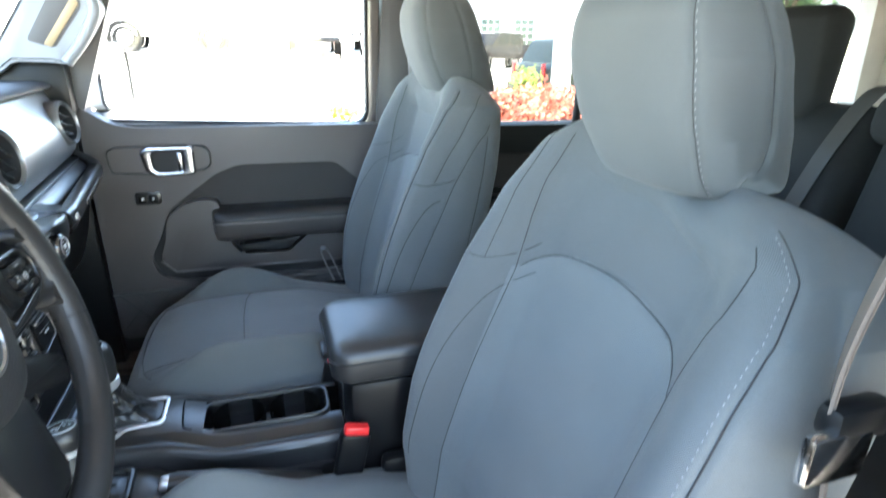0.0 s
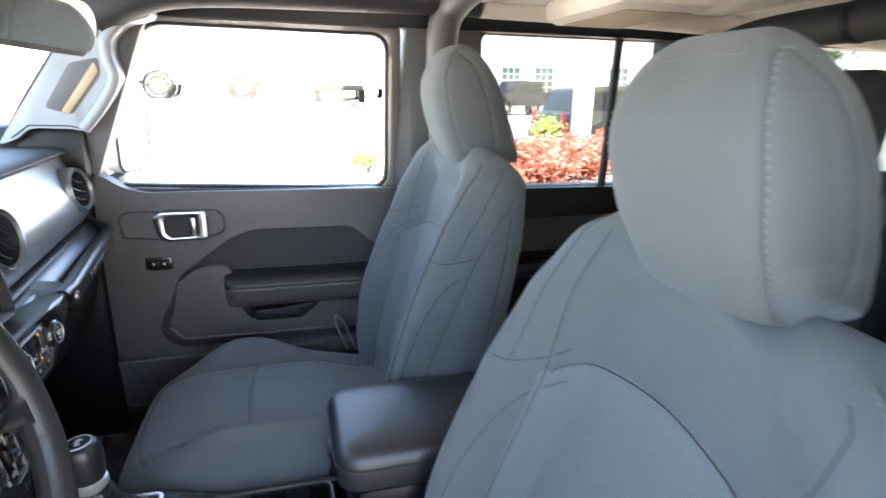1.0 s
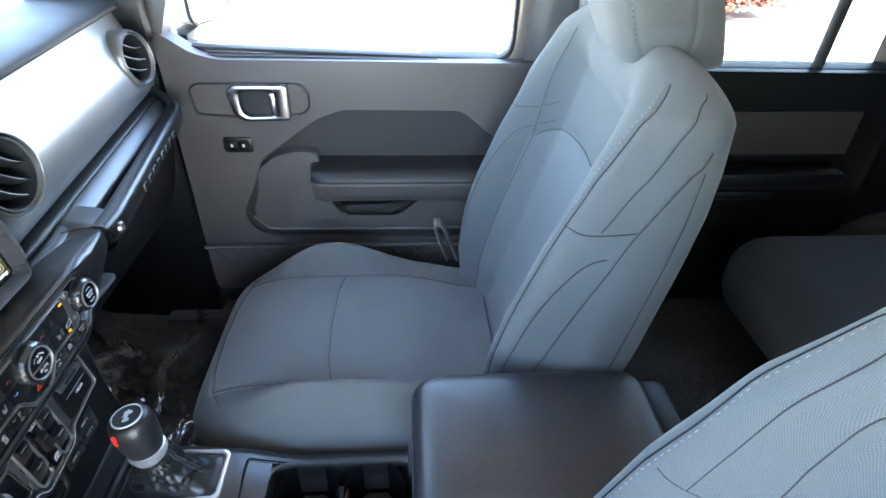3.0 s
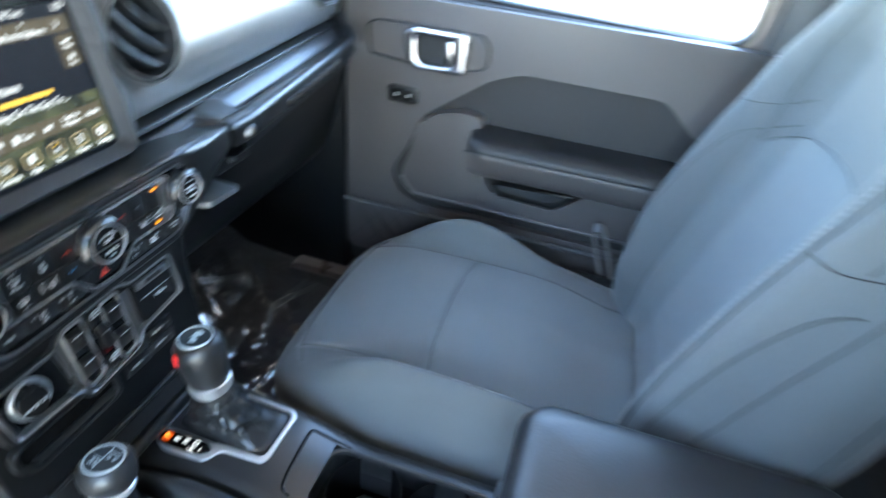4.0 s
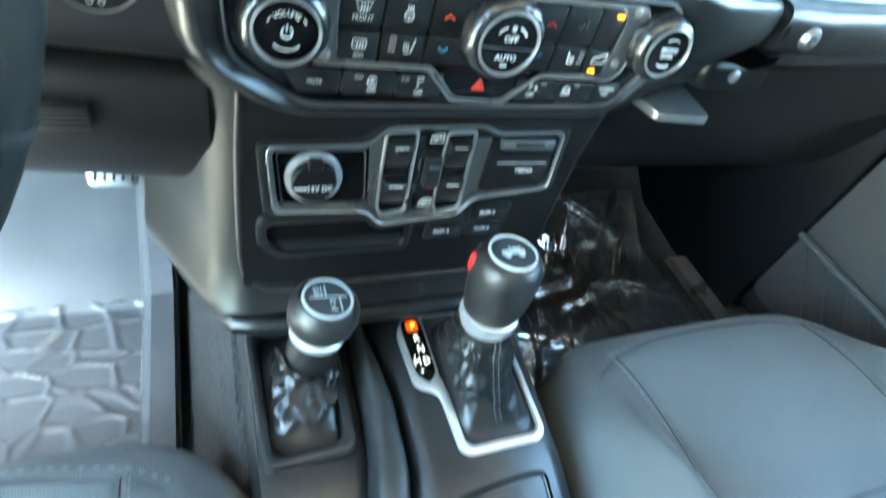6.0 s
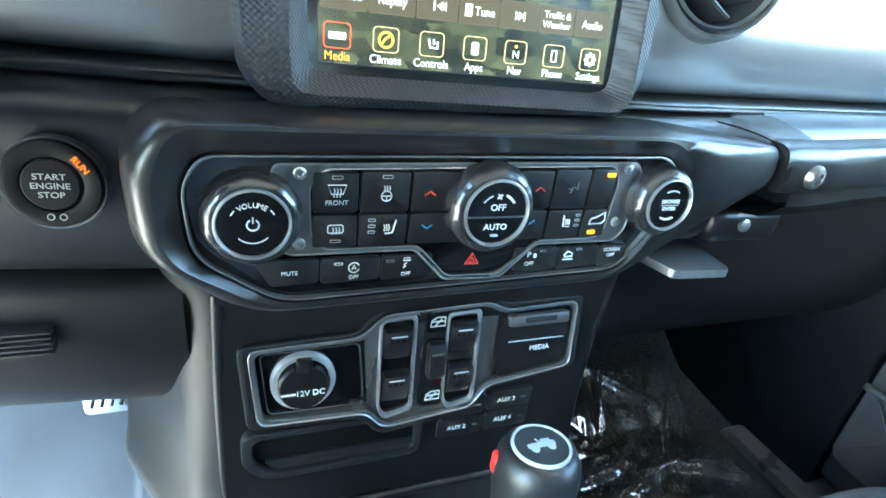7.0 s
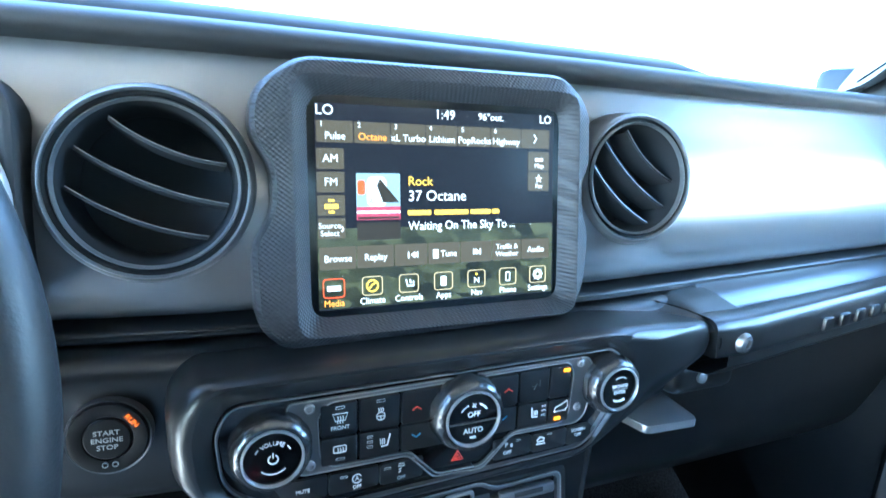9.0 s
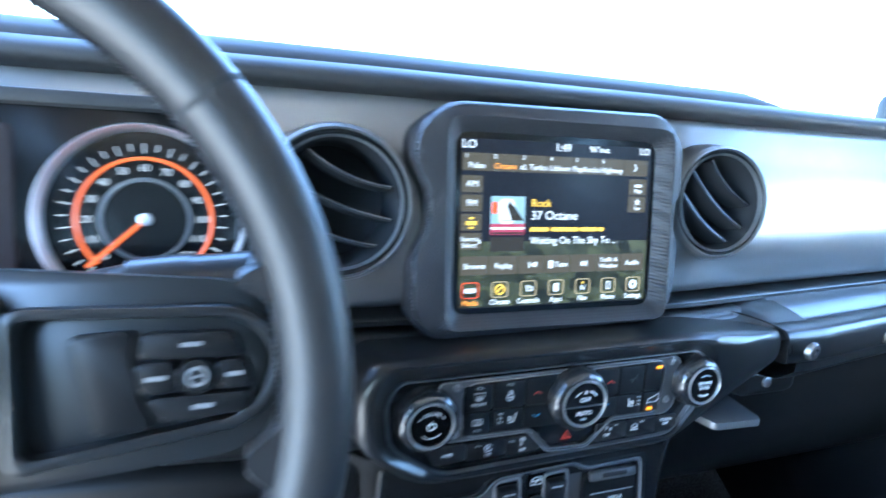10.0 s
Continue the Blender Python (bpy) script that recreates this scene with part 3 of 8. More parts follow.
# bonnet, wings and wheels close the car outside
nose = thing("car_nose", (-1.3, 0, 0.9), "grey car bonnet and wings ahead of the windscreen", "car body", kind="structure")
part("bonnet", box((-0.95, 0, 1.10), (1.35, 1.30, 0.12), 0.05), BODY_PAINT, nose)
part("grille_panel", box((-1.62, 0, 0.88), (0.12, 1.30, 0.5), 0.04), BODY_PAINT, nose)
for sd in (1, -1):
    part("wing", box((-1.2, 0.74 * sd, 0.93), (0.95, 0.26, 0.20), 0.05), BODY_PAINT, nose)
    for wx in (-1.15, 1.85):
        part("wheel", lathe([(0.24, -0.12), (0.37, -0.13), (0.41, -0.09), (0.41, 0.09), (0.37, 0.13), (0.24, 0.12), (0.22, 0.09), (0.0, 0.08)], Matrix.Translation((wx, 0.74 * sd, 0.41)) @ pose(0, 0, 0, 90 * -sd, 0, 0), 36), RUBBER, nose)

# ---- dashboard ----
def bend(y):
    """How far the dashboard swings forward towards the doors."""
    return -0.10 * max(0.0, abs(y) - 0.15)


dash = thing("dashboard", (0, 0, 1.0), "black and satin grey car dashboard under the windscreen", "dashboard")
YS = [-0.74 + 1.48 * k / 74 for k in range(75)]


def dash_skin(profile, ys=YS, add_bend=1.0):
    return strip([[(x + add_bend * bend(y), y, z) for x, z in spline2(profile)] for y in ys])


def spline2(profile, n=8):
    return [(p.x, p.z) for p in spline([(x, 0, z) for x, z in profile], n)]


part("top_pad", dash_skin([(-0.40, 1.290), (-0.25, 1.316), (-0.16, 1.327), (-0.10, 1.330), (-0.055, 1.3290), (-0.032, 1.3255), (-0.0225, 1.3195), (-0.0240, 1.3130), (-0.036, 1.3085), (-0.055, 1.306)]), PLASTIC_SOFT, dash, "soft black dash top")
# raised brow over the instruments and the screen
brow_y = [-0.60 + 0.92 * k / 60 for k in range(61)]
brow = []
for y in brow_y:
    e = min(1.0, (y + 0.60) / 0.06, (0.32 - y) / 0.05)
    e = max(0.0, e) ** 0.6
    brow.append([(x + 0.5 * bend(y), y, 1.3265 + (z - 1.3265) * e) for x, z in spline2([(-0.27, 1.316), (-0.19, 1.336), (-0.13, 1.343), (-0.09, 1.3425), (-0.069, 1.3365), (-0.060, 1.3290), (-0.060, 1.3255)])])
part("brow", strip(brow), PLASTIC_SOFT, dash, "raised padded brow")
VENTS = ((-0.174, 1.232, 0.050), (0.167, 1.237, 0.046), (0.655, 1.236, 0.046), (-0.655, 1.236, 0.046))
fp = dash_skin([(-0.046, 1.3130), (-0.0400, 1.3060), (-0.0350, 1.2950), (-0.0240, 1.2720), (-0.0100, 1.2460), (0.000, 1.220), (0.004, 1.193), (0.0, 1.168), (-0.010, 1.150), (-0.03, 1.144)], [-0.74 + 1.48 * k / 370 for k in range(371)])
inside = []
for f in fp.faces:
    c = f.calc_center_median()
    if any((c.y - vy) ** 2 + (c.z - vz) ** 2 < (0.985 * vr) ** 2 for vy, vz, vr in VENTS):
        inside.append(f)
bmesh.ops.delete(fp, geom=inside, context="FACES")
part("face_panel", fp, FACE, dash, "satin grey dash face")
part("face_trim", dash_skin([(-0.03, 1.146), (0.002, 1.1455), (0.006, 1.142), (0.002, 1.138), (-0.03, 1.137)]), PLASTIC_SATIN, dash)

# lower dash band, on which the centre pod sits
sur = []
for y in [-0.74 + 0.962 * k / 60 for k in range(61)]:
    sur.append([(x + bend(y), y, z) for x, z in spline2([(-0.03, 1.136), (0.006, 1.137), (0.020, 1.1335), (0.027, 1.123), (0.026, 1.105), (0.025, 1.08), (0.022, 1.056), (0.015, 1.042), (0.0, 1.032), (-0.03, 1.022)])])
part("lower_band", strip(sur), PLASTIC_SATIN, dash, "satin black band behind the start button")
# driver knee panel and lower centre stack
kn = []
for y in [-0.74 + 0.585 * k / 27 for k in range(28)]:
    kn.append([(x + bend(y), y, z) for x, z in spline2([(-0.01, 1.035), (0.012, 1.02), (0.004, 0.97), (-0.04, 0.90), (-0.12, 0.86), (-0.2, 0.86)])])
part("knee_panel", strip(kn), PLASTIC, dash)
vt = bmesh.new()
for i in range(5):
    box((0.0085, -0.243, 1.003 - i * 0.0034), (0.010, 0.044, 0.0014), 0.0004, bm=vt)
part("knee_vent", vt, RUBBER, dash)

st = []
for z, xf, hw, xs in ((1.04, 0.035, 0.150, -0.12), (1.02, 0.024, 0.148, -0.12), (0.97, 0.020, 0.146, -0.12), (0.92, 0.022, 0.146, -0.12), (0.88, 0.026, 0.147, -0.11), (0.84, 0.033, 0.150, -0.10), (0.825, 0.045, 0.152, -0.09), (0.815, 0.05, 0.153, -0.09), (0.805, 0.045, 0.153, -0.09), (0.79, 0.02, 0.152, -0.1)):
    row = []
    for p in rpoly([(xs, -hw - 0.07), (xf - 0.018, -hw - 0.012), (xf, -hw + 0.012), (xf, hw - 0.012), (xf - 0.018, hw + 0.004), (xs, hw + 0.02)], 0.02):
        row.append((p[0], p[1], z))
    st.append(row)
part("lower_stack_body", strip(st, closed=True, cap=True), STACK_SIDE, dash, "satin flanks of the lower stack")
part("stack_face", strip([[(xf + 0.0012, y, z) for y in [-0.138 + 0.276 * k / 12 for k in range(13)]] for z, xf in ((1.034, 0.033), (1.02, 0.0245), (0.97, 0.0205), (0.92, 0.0225), (0.88, 0.0265), (0.848, 0.0325))]), PLASTIC, dash, "black face of the lower stack")

# crisp rounded frame edge and the lip under it
part("stack_edge", tube(spline([(0.0235, -0.1365, 1.028), (0.0185, -0.138, 0.97), (0.0195, -0.138, 0.91), (0.0250, -0.136, 0.862), (0.0315, -0.124, 0.846), (0.0335, -0.09, 0.842), (0.0335, 0.09, 0.842), (0.0315, 0.124, 0.848), (0.0250, 0.136, 0.864), (0.0195, 0.138, 0.91), (0.0185, 0.138, 0.97), (0.0235, 0.1365, 1.028)], 6), 0.0042, 12), PLASTIC_SATIN, dash)
part("stack_lip", tube([(0.016, -0.158, 0.803), (0.034, -0.151, 0.809), (0.046, -0.144, 0.813), (0.052, -0.12, 0.815), (0.052, 0.10, 0.815), (0.050, 0.13, 0.814), (0.038, 0.143, 0.811), (0.020, 0.150, 0.805)], 0.0095, 14), PLASTIC_SATIN, dash, "rounded lip under the stack")
# storage slot in the stack
PL = plane_at(0.0225, 0, 0.96, 4)
so = [(-0.128, -0.038), (-0.002, -0.038), (-0.002, -0.080), (-0.112, -0.080), (-0.128, -0.066)]
si = [(-0.121, -0.044), (-0.008, -0.044), (-0.008, -0.074), (-0.109, -0.074), (-0.121, -0.063)]
part("slot_rim", frame_ring(rpoly(so, 0.012), rpoly(si, 0.008), PL, -0.002, 0.007, 0.0022), PLASTIC_SATIN, dash, "rounded lip of the slot")
# Flat black plate on the stack face stands for the slot's shaded hollow.
part("slot_shade", prism(rpoly(si, 0.008), PL, -0.001, 0.0015), VOID, dash, "black plate for the shade in the storage slot")
part("slot_floor", prism(rpoly([(-0.114, -0.064), (-0.010, -0.064), (-0.010, -0.0735), (-0.106, -0.0735)], 0.003), PL, 0.0, 0.0042, 0.0015), PLASTIC_SATIN, dash)

# auxiliary switch block
aux = thing("auxiliary_switches", (0.03, 0.055, 0.88), "black block of four auxiliary switches", "switch panel")
AX = plane_at(0.0235, 0.051, 0.9035, 2)
part("backing", prism(rrect(0.084, 0.042, 0.004), AX, -0.008, 0.001, 0.001), PLASTIC, aux)
for i, (u, v, t) in enumerate(((-0.020, 0.0098, "AUX 1"), (-0.020, -0.0095, "AUX 2"), (0.0195, 0.0110, "AUX 3"), (0.0195, -0.0083, "AUX 4"))):
    part("switch", prism(rrect(0.038, 0.0182, 0.003, cx=u, cy=v), AX, 0.0, 0.0045, 0.0012), PLASTIC_SATIN, aux)
    words(t, 0.0054, AX @ Matrix.Translation((u - 0.003, v, 0.0047)), KEY_INK, aux)
    part("indicator", prism(rrect(0.0045, 0.0014, 0.0006, cx=u + 0.0125, cy=v), AX, 0.0044, 0.005), BAR_INK, aux)

# passenger grab bar and the opening behind it
bar = thing("dash_grab_bar", (0.03, 0.45, 1.1), "satin black grab bar across the passenger dashboard", "grab bar")
rows = []
for k in range(81):
    y = 0.2195 + 0.5005 * k / 80
    x = 0.0445 - 0.1345 * max(0.0, y - 0.27) - 0.05 * max(0.0, (y - 0.68) / 0.04) ** 2
    z = 1.115 + 0.03 * max(0.0, (y - 0.66) / 0.06) ** 2
    e = 0.975 if k == 0 else 1.0
    row = []
    for q in range(28):
        a = 2 * math.pi * q / 28
        c, sn = math.cos(a), math.sin(a)
        zz = z + 0.0178 * e * math.copysign(abs(sn) ** 0.6, sn)
        row.append((x + 0.0155 * e * math.copysign(abs(c) ** 0.6, c), y + 0.5 * max(0.0, 1.112 - zz) * max(0.0, 1 - k / 8), zz))
    rows.append(row)
part("bar", strip(rows, closed=True, cap=True), PLASTIC_SATIN, bar)
pts = [Vector((sum(p[0] for p in r) / 28, r[0][1], 1.115)) for r in rows]
part("bar_skirt", strip([[(p.x + 0.004, p.y, 1.100), (p.x + 0.004, p.y, 1.085), (p.x - 0.012, p.y, 1.07), (p.x - 0.05, p.y, 1.06)] for p in pts[5:]]), PLASTIC_SATIN, bar)
shoulder = []
for k in range(25):
    y = 0.150 + 0.116 * k / 24
    low = 0.005 * (1 - float(smooth01(y, 0.195, 0.226)))
    shoulder.append([(p.x, y, p.z - low) for p in spline([(-0.03, 0, 1.1400), (-0.005, 0, 1.1390), (0.018, 0, 1.1362), (0.034, 0, 1.1332), (0.047, 0, 1.1300), (0.0555, 0, 1.1245)], 4)])
part("shoulder", strip(shoulder), PLASTIC_SATIN, bar, "smooth end of the bar beside the pod")
part("joint_line", tube(spline([(-0.006, 0.184, 1.1352), (0.020, 0.204, 1.1352), (0.040, 0.2165, 1.1325), (0.053, 0.2218, 1.1275), (0.0600, 0.2230, 1.118), (0.0603, 0.2228, 1.110)], 5), 0.0006, 6), VOID, bar)
lt = bmesh.new()
for i in range(8):
    y = 0.375 + i * 0.030
    x = 0.047 - 0.1345 * (y - 0.27) + 0.0155
    mm = axes((x - 0.0026, y, 1.111), (0.97, 0.13, 0.0), (-0.134, 1, 0))
    box((0, 0, 0.0), (0.0165, 0.0125, 0.006), 0.0015, m=mm, bm=lt)
part("raised_marks", lt, PLASTIC_SATIN, bar, "row of raised plain marks")
bolt_m = axes((0.0600, 0.2490, 1.1125), (0.98, 0.16, 0.0))
part("bolt", lathe([(0.0085, -0.004), (0.0085, 0.002), (0.007, 0.004), (0.004, 0.0045), (0.0038, 0.002), (0.0, 0.002)], bolt_m, 20), DARK_SILVER, bar, "dark metal bolt")
# recess over the bar: shelf and lower rail
rec = []
for y in [0.258 + 0.442 * k / 25 for k in range(26)]:
    b = bend(y)
    rec.append([(x + b, y, z) for x, z in spline2([(-0.006, 1.1436), (0.003, 1.1418), (0.012, 1.1372), (0.020, 1.1312), (0.0262, 1.1240), (0.029, 1.116), (0.0285, 1.106), (0.020, 1.095), (-0.02, 1.085), (-0.06, 1.06)])])
part("recess", strip(rec), PLASTIC_SATIN, dash)
# glovebox and lower passenger dash
gb = []
for y in [0.14 + 0.60 * k / 30 for k in range(31)]:
    gb.append([(x, y, z) for x, z in spline2([(-0.03, 1.085), (-0.045, 1.06), (-0.055, 1.02), (-0.08, 0.92), (-0.12, 0.84), (-0.2, 0.80), (-0.5, 0.80)])])
part("glovebox", strip(gb), STACK_SIDE, dash, "black glovebox door")
part("glovebox_latch", prism(rpoly([(-0.06, 0.205), (0.0, 0.225), (0.004, 0.285), (-0.06, 0.29)], 0.006), Matrix.Translation((0, 0, 1.0)), -0.004, 0.004, 0.002), TRIM_SILVER, dash, "satin latch tray")
lb = part("latch_button", box((-0.03, 0.30, 1.040), (0.045, 0.085, 0.036), 0.012, seg=3), PLASTIC_SATIN, dash)
part("lock_barrel", lathe([(0.006, -0.004), (0.006, 0.002), (0.004, 0.003), (0.0, 0.003)], axes((-0.007, 0.292, 1.042), (1, 0, 0.1)), 18), TRIM_SILVER, lb)
part("glovebox_gap", tube([(-0.036, 0.19, 1.062), (-0.052, 0.36, 1.04), (-0.066, 0.5, 1.0), (-0.085, 0.68, 0.93)], 0.002, 6), VOID, dash)


# round air vents
def air_vent(y, z, r, x, yaw, lean=0.42):
    v = thing("air_vent", (x, y, z), "round black air vent with two thin grey rims", "air vent", group="dash air vents")
    m = axes((x, y, z), (1, math.tan(radians(yaw)), 0.16), (0, 1, 0))
    part("collar", lathe([(r * 1.19, -0.034), (r * 1.16, -0.012), (r * 1.12, 0.001), (r * 1.08, 0.0055), (r * 1.05, 0.0065)], m, 64), FACE, v, "satin grey collar")
    part("outer_rim", lathe([(r * 1.062, 0.002), (r * 1.060, 0.0075), (r * 1.046, 0.0088), (r * 1.030, 0.0075), (r * 1.026, 0.003)], m, 64), TRIM_SILVER, v, "thin bright outer rim")
    part("ring", lathe([(r * 1.035, -0.03), (r * 1.03, 0.0045), (r * 0.99, 0.0035), (r * 0.95, 0.0045), (r * 0.93, -0.004)], m, 56), PLASTIC_SATIN, v, "dark groove between the rims")
    part("inner_ring", lathe([(r * 0.955, -0.01), (r * 0.953, 0.0065), (r * 0.938, 0.0080), (r * 0.922, 0.0062), (r * 0.916, 0.0035)], m, 64), TRIM_SILVER, v, "thin bright inner rim")
    part("throat", lathe([(r * 0.925, 0.0038), (r * 0.90, -0.002), (r * 0.88, -0.05), (r * 0.5, -0.058), (0.0, -0.06)], m, 40), DUCT, v)
    turn = -math.atan(lean)
    du, nv = Vector((math.cos(turn), math.sin(turn))), Vector((-math.sin(turn), math.cos(turn)))
    for k in range(3):
        w = (k - 1) * 0.44 * r + 0.1 * r
        half = math.sqrt(max(0.0, (0.84 * r) ** 2 - w * w))
        rows = []
        for i in range(13):
            q = -half + 2 * half * i / 12
            c = du * q + nv * (w - 0.10 * r * (1 - (q / half) ** 2))
            rows.append([m @ Vector((c.x, c.y, -0.002)), m @ Vector((c.x - nv.x * 0.002, c.y - nv.y * 0.002, -0.0025)), m @ Vector((c.x - nv.x * 0.0045, c.y - nv.y * 0.0045, -0.024)), m @ Vector((c.x - nv.x * 0.002, c.y - nv.y * 0.002, -0.024))])
        sl = part("slat", strip(rows, closed=True, cap=True), DUCT, v)
        # Highlight on the slat's front edge, drawn as a thin bright tube.
        part("slat_highlight", tube([r_[0] for r_ in rows], 0.0004, 6), DARK_SILVER, sl, "bright line drawn as the edge highlight")
    return v


air_vent(-0.174, 1.232, 0.0495, 0.000, 0)
air_vent(0.167, 1.237, 0.0460, 0.000, -4, 0.9)
air_vent(0.655, 1.236, 0.046, -0.046, -6)
air_vent(-0.655, 1.236, 0.046, -0.046, 6)

# engine start button
sb = thing("start_button", (0.03, -0.206, 1.09), "round black engine start button with grey lettering", "button")
SM = axes((0.0275, -0.2015, 1.0955), (1, -0.10, 0.10))
part("bezel", lathe([(0.0205, -0.012), (0.0205, 0.002), (0.0198, 0.0042), (0.0170, 0.0046), (0.0130, 0.0038), (0.0122, 0.0028)], SM, 56), PLASTIC, sb)
part("rim", lathe([(0.0212, -0.012), (0.0220, 0.0), (0.0216, 0.0022), (0.0206, 0.0018)], SM, 56), DARK_SILVER, sb)
part("button", lathe([(0.0120, 0.0), (0.0120, 0.0040), (0.0112, 0.0048), (0.0, 0.0052)], SM, 40), PLASTIC, sb)
for i, t in enumerate(("START", "ENGINE", "STOP")):
    words(t, 0.0039, SM @ Matrix.Translation((0, 0.0040 - i * 0.0042, 0.0054)), KEY_INK, sb, squeeze=1.15)
words("RUN", 0.0042, SM @ Matrix.Translation((0.0125, 0.0095, 0.0048)) @ pose(0, 0, 0, 0, 0, -52), RUN_ORANGE, sb)
part("rotation_mark", frame_ring(circle(0.0016, 14, -0.002, -0.0150), circle(0.0012, 14, -0.002, -0.0150), SM, 0.004, 0.0049), GREY_INK, sb)
part("rotation_mark", frame_ring(circle(0.0016, 14, 0.003, -0.0150), circle(0.0012, 14, 0.003, -0.0150), SM, 0.004, 0.0049), GREY_INK, sb)

# ---- touch screen ----
scr = thing("touch_screen", (0.01, 0, 1.218), "lit colour touch screen in a knurled black surround", "screen")
TS = plane_at(0.0085, 0.001, 1.2185, 9)
SW, SH = 0.1707, 0.128
out = rpoly([(-0.096, 0.090), (0.090, 0.092), (0.112, 0.072), (0.113, 0.030), (0.107, 0.018), (0.107, -0.005), (0.113, -0.020), (0.110, -0.060), (0.100, -0.082), (-0.108, -0.086), (-0.123, -0.070), (-0.125, -0.022), (-0.112, -0.002), (-0.112, 0.026), (-0.124, 0.044), (-0.122, 0.070)], 0.012)


def to_rect(pts, w, h, r):
    """Slides each point of an outline onto a rounded rectangle, along its own angle."""
    res = []
    for u, v in pts:
        a = math.atan2(v / h, u / w)
        c, s = math.cos(a), math.sin(a)
        q = (abs(c) ** 18 + abs(s) ** 18) ** (-1 / 18)
        res.append((w / 2 * c * q, h / 2 * s * q))
    return res


bz = strip([[TS @ Vector((u, v, -0.03)) for u, v in out], [TS @ Vector((u, v, 0.0)) for u, v in out], [TS @ Vector((u * 0.995, v * 0.993, 0.006)) for u, v in out], [TS @ Vector((u * 0.975, v * 0.965, 0.010)) for u, v in out],
            [TS @ Vector((u, v, 0.0125)) for u, v in to_rect(out, 0.200, 0.158, 0.01)], [TS @ Vector((u, v, 0.0115)) for u, v in to_rect(out, 0.197, 0.155, 0.01)], [TS @ Vector((u, v, 0.0006)) for u, v in to_rect(out, 0.180, 0.138, 0.008)]], closed=True)
part("surround", bz, KNURL, scr, "knurled black surround")
part("glass", prism(rrect(0.183, 0.141, 0.006), TS, -0.006, 0.0005), PIANO, scr, "glossy black glass")
part("display", prism(rrect(SW, SH, 0.0008), TS, 0.0, 0.0012), SCREEN, scr, "lit display")


def at(a, b, w=0.0016):
    """A place on the display from fractions across and down."""
    return TS @ Matrix.Translation(((a - 0.5) * SW, (0.5 - b) * SH, w))


def patch(a0, b0, a1, b1, material, name="key", r=0.001, w=0.0016):
    pts = rrect((a1 - a0) * SW, (b1 - b0) * SH, r, 3, ((a0 + a1) / 2 - 0.5) * SW, (0.5 - (b0 + b1) / 2) * SH)
    return part(name, prism(pts, TS, 0.001, w), material, scr, smooth=False)


def say(text, a, b, size, material, align="CENTER", squeeze=1.0):
    return words(text, size, at(a, b, 0.0021), material, scr, align=align, squeeze=squeeze)


patch(0.0, 0.60, 1.0, 0.995, CAMO, "camouflage_ground", w=0.0014)
say("LO", 0.035, 0.035, 0.0088, SCR_WHITE)
say("1:49", 0.50, 0.030, 0.0085, SCR_WHITE)
say("96°out.", 0.70, 0.030, 0.0066, SCR_WHITE)
say("LO", 0.955, 0.028, 0.0078, SCR_WHITE)
TABS = (0.003, 0.14, 0.28, 0.42, 0.555, 0.70, 0.84, 0.98)
for i, (t, c) in enumerate((("Pulse", SCR_WHITE), ("Octane", SCR_ORANGE), ("xL Turbo", SCR_WHITE), ("Lithium", SCR_WHITE), ("PopRocks", SCR_WHITE), ("Highway", SCR_WHITE), ("", SCR_WHITE))):
    patch(TABS[i] + 0.002, 0.082, TABS[i + 1] - 0.002, 0.185, SCR_BAR)
    if t:
        say(t, (TABS[i] + TABS[i + 1]) / 2, 0.155, 0.0062, c)
        say("123456"[i], TABS[i] + 0.02, 0.100, 0.0045, SCR_WHITE)


def stroke(points, width, material, name="icon", closed=False, w=0.0021):
    """A drawn line on the display, from fractions."""
    return part(name, tube([at(a, b, w).translation for a, b in points], width, 5, closed=closed), material, scr)


stroke([(0.90, 0.110), (0.913, 0.132), (0.90, 0.155)], 0.0005, SCR_WHITE)
for i, t in enumerate(("AM", "FM", "", "Source")):
    b = 0.212 + 0.112 * i
    patch(0.003, b, 0.103, b + 0.100, SCR_BAR)
    if t and i < 2:
        say(t, 0.053, b + 0.05, 0.0068, SCR_WHITE)
say("Source", 0.045, 0.585, 0.0050, SCR_WHITE)
say("Select", 0.045, 0.622, 0.0050, SCR_WHITE)
stroke([(0.088, 0.59), (0.094, 0.602), (0.088, 0.614)], 0.0006, SCR_WHITE)
for k, (w2, b) in enumerate(((0.022, 0.462), (0.05, 0.485), (0.05, 0.497), (0.022, 0.518))):
    patch(0.053 - w2 / 2, b - 0.006, 0.053 + w2 / 2, b + 0.006, SCR_YELLOW, "badge_bar", 0.0003, 0.002)
# cover picture as plain shapes
patch(0.146, 0.330, 0.315, 0.560, SCR_BLUE, "cover_sky", 0.0003)
patch(0.146, 0.495, 0.315, 0.560, SCR_PINK, "cover_ground", 0.0003, 0.0019)
patch(0.185, 0.345, 0.262, 0.495, SCR_WHITE, "cover_glow", 0.004, 0.0018)
patch(0.146, 0.515, 0.315, 0.528, SCR_WHITE, "cover_streak", 0.0003, 0.0020)
part("cover_shape", prism([((0.235 - 0.5) * SW, (0.5 - 0.355) * SH), ((0.195 - 0.5) * SW, (0.5 - 0.475) * SH), ((0.31 - 0.5) * SW, (0.5 - 0.475) * SH)][::1], TS, 0.0019, 0.0022), SCR_BAR2, scr)
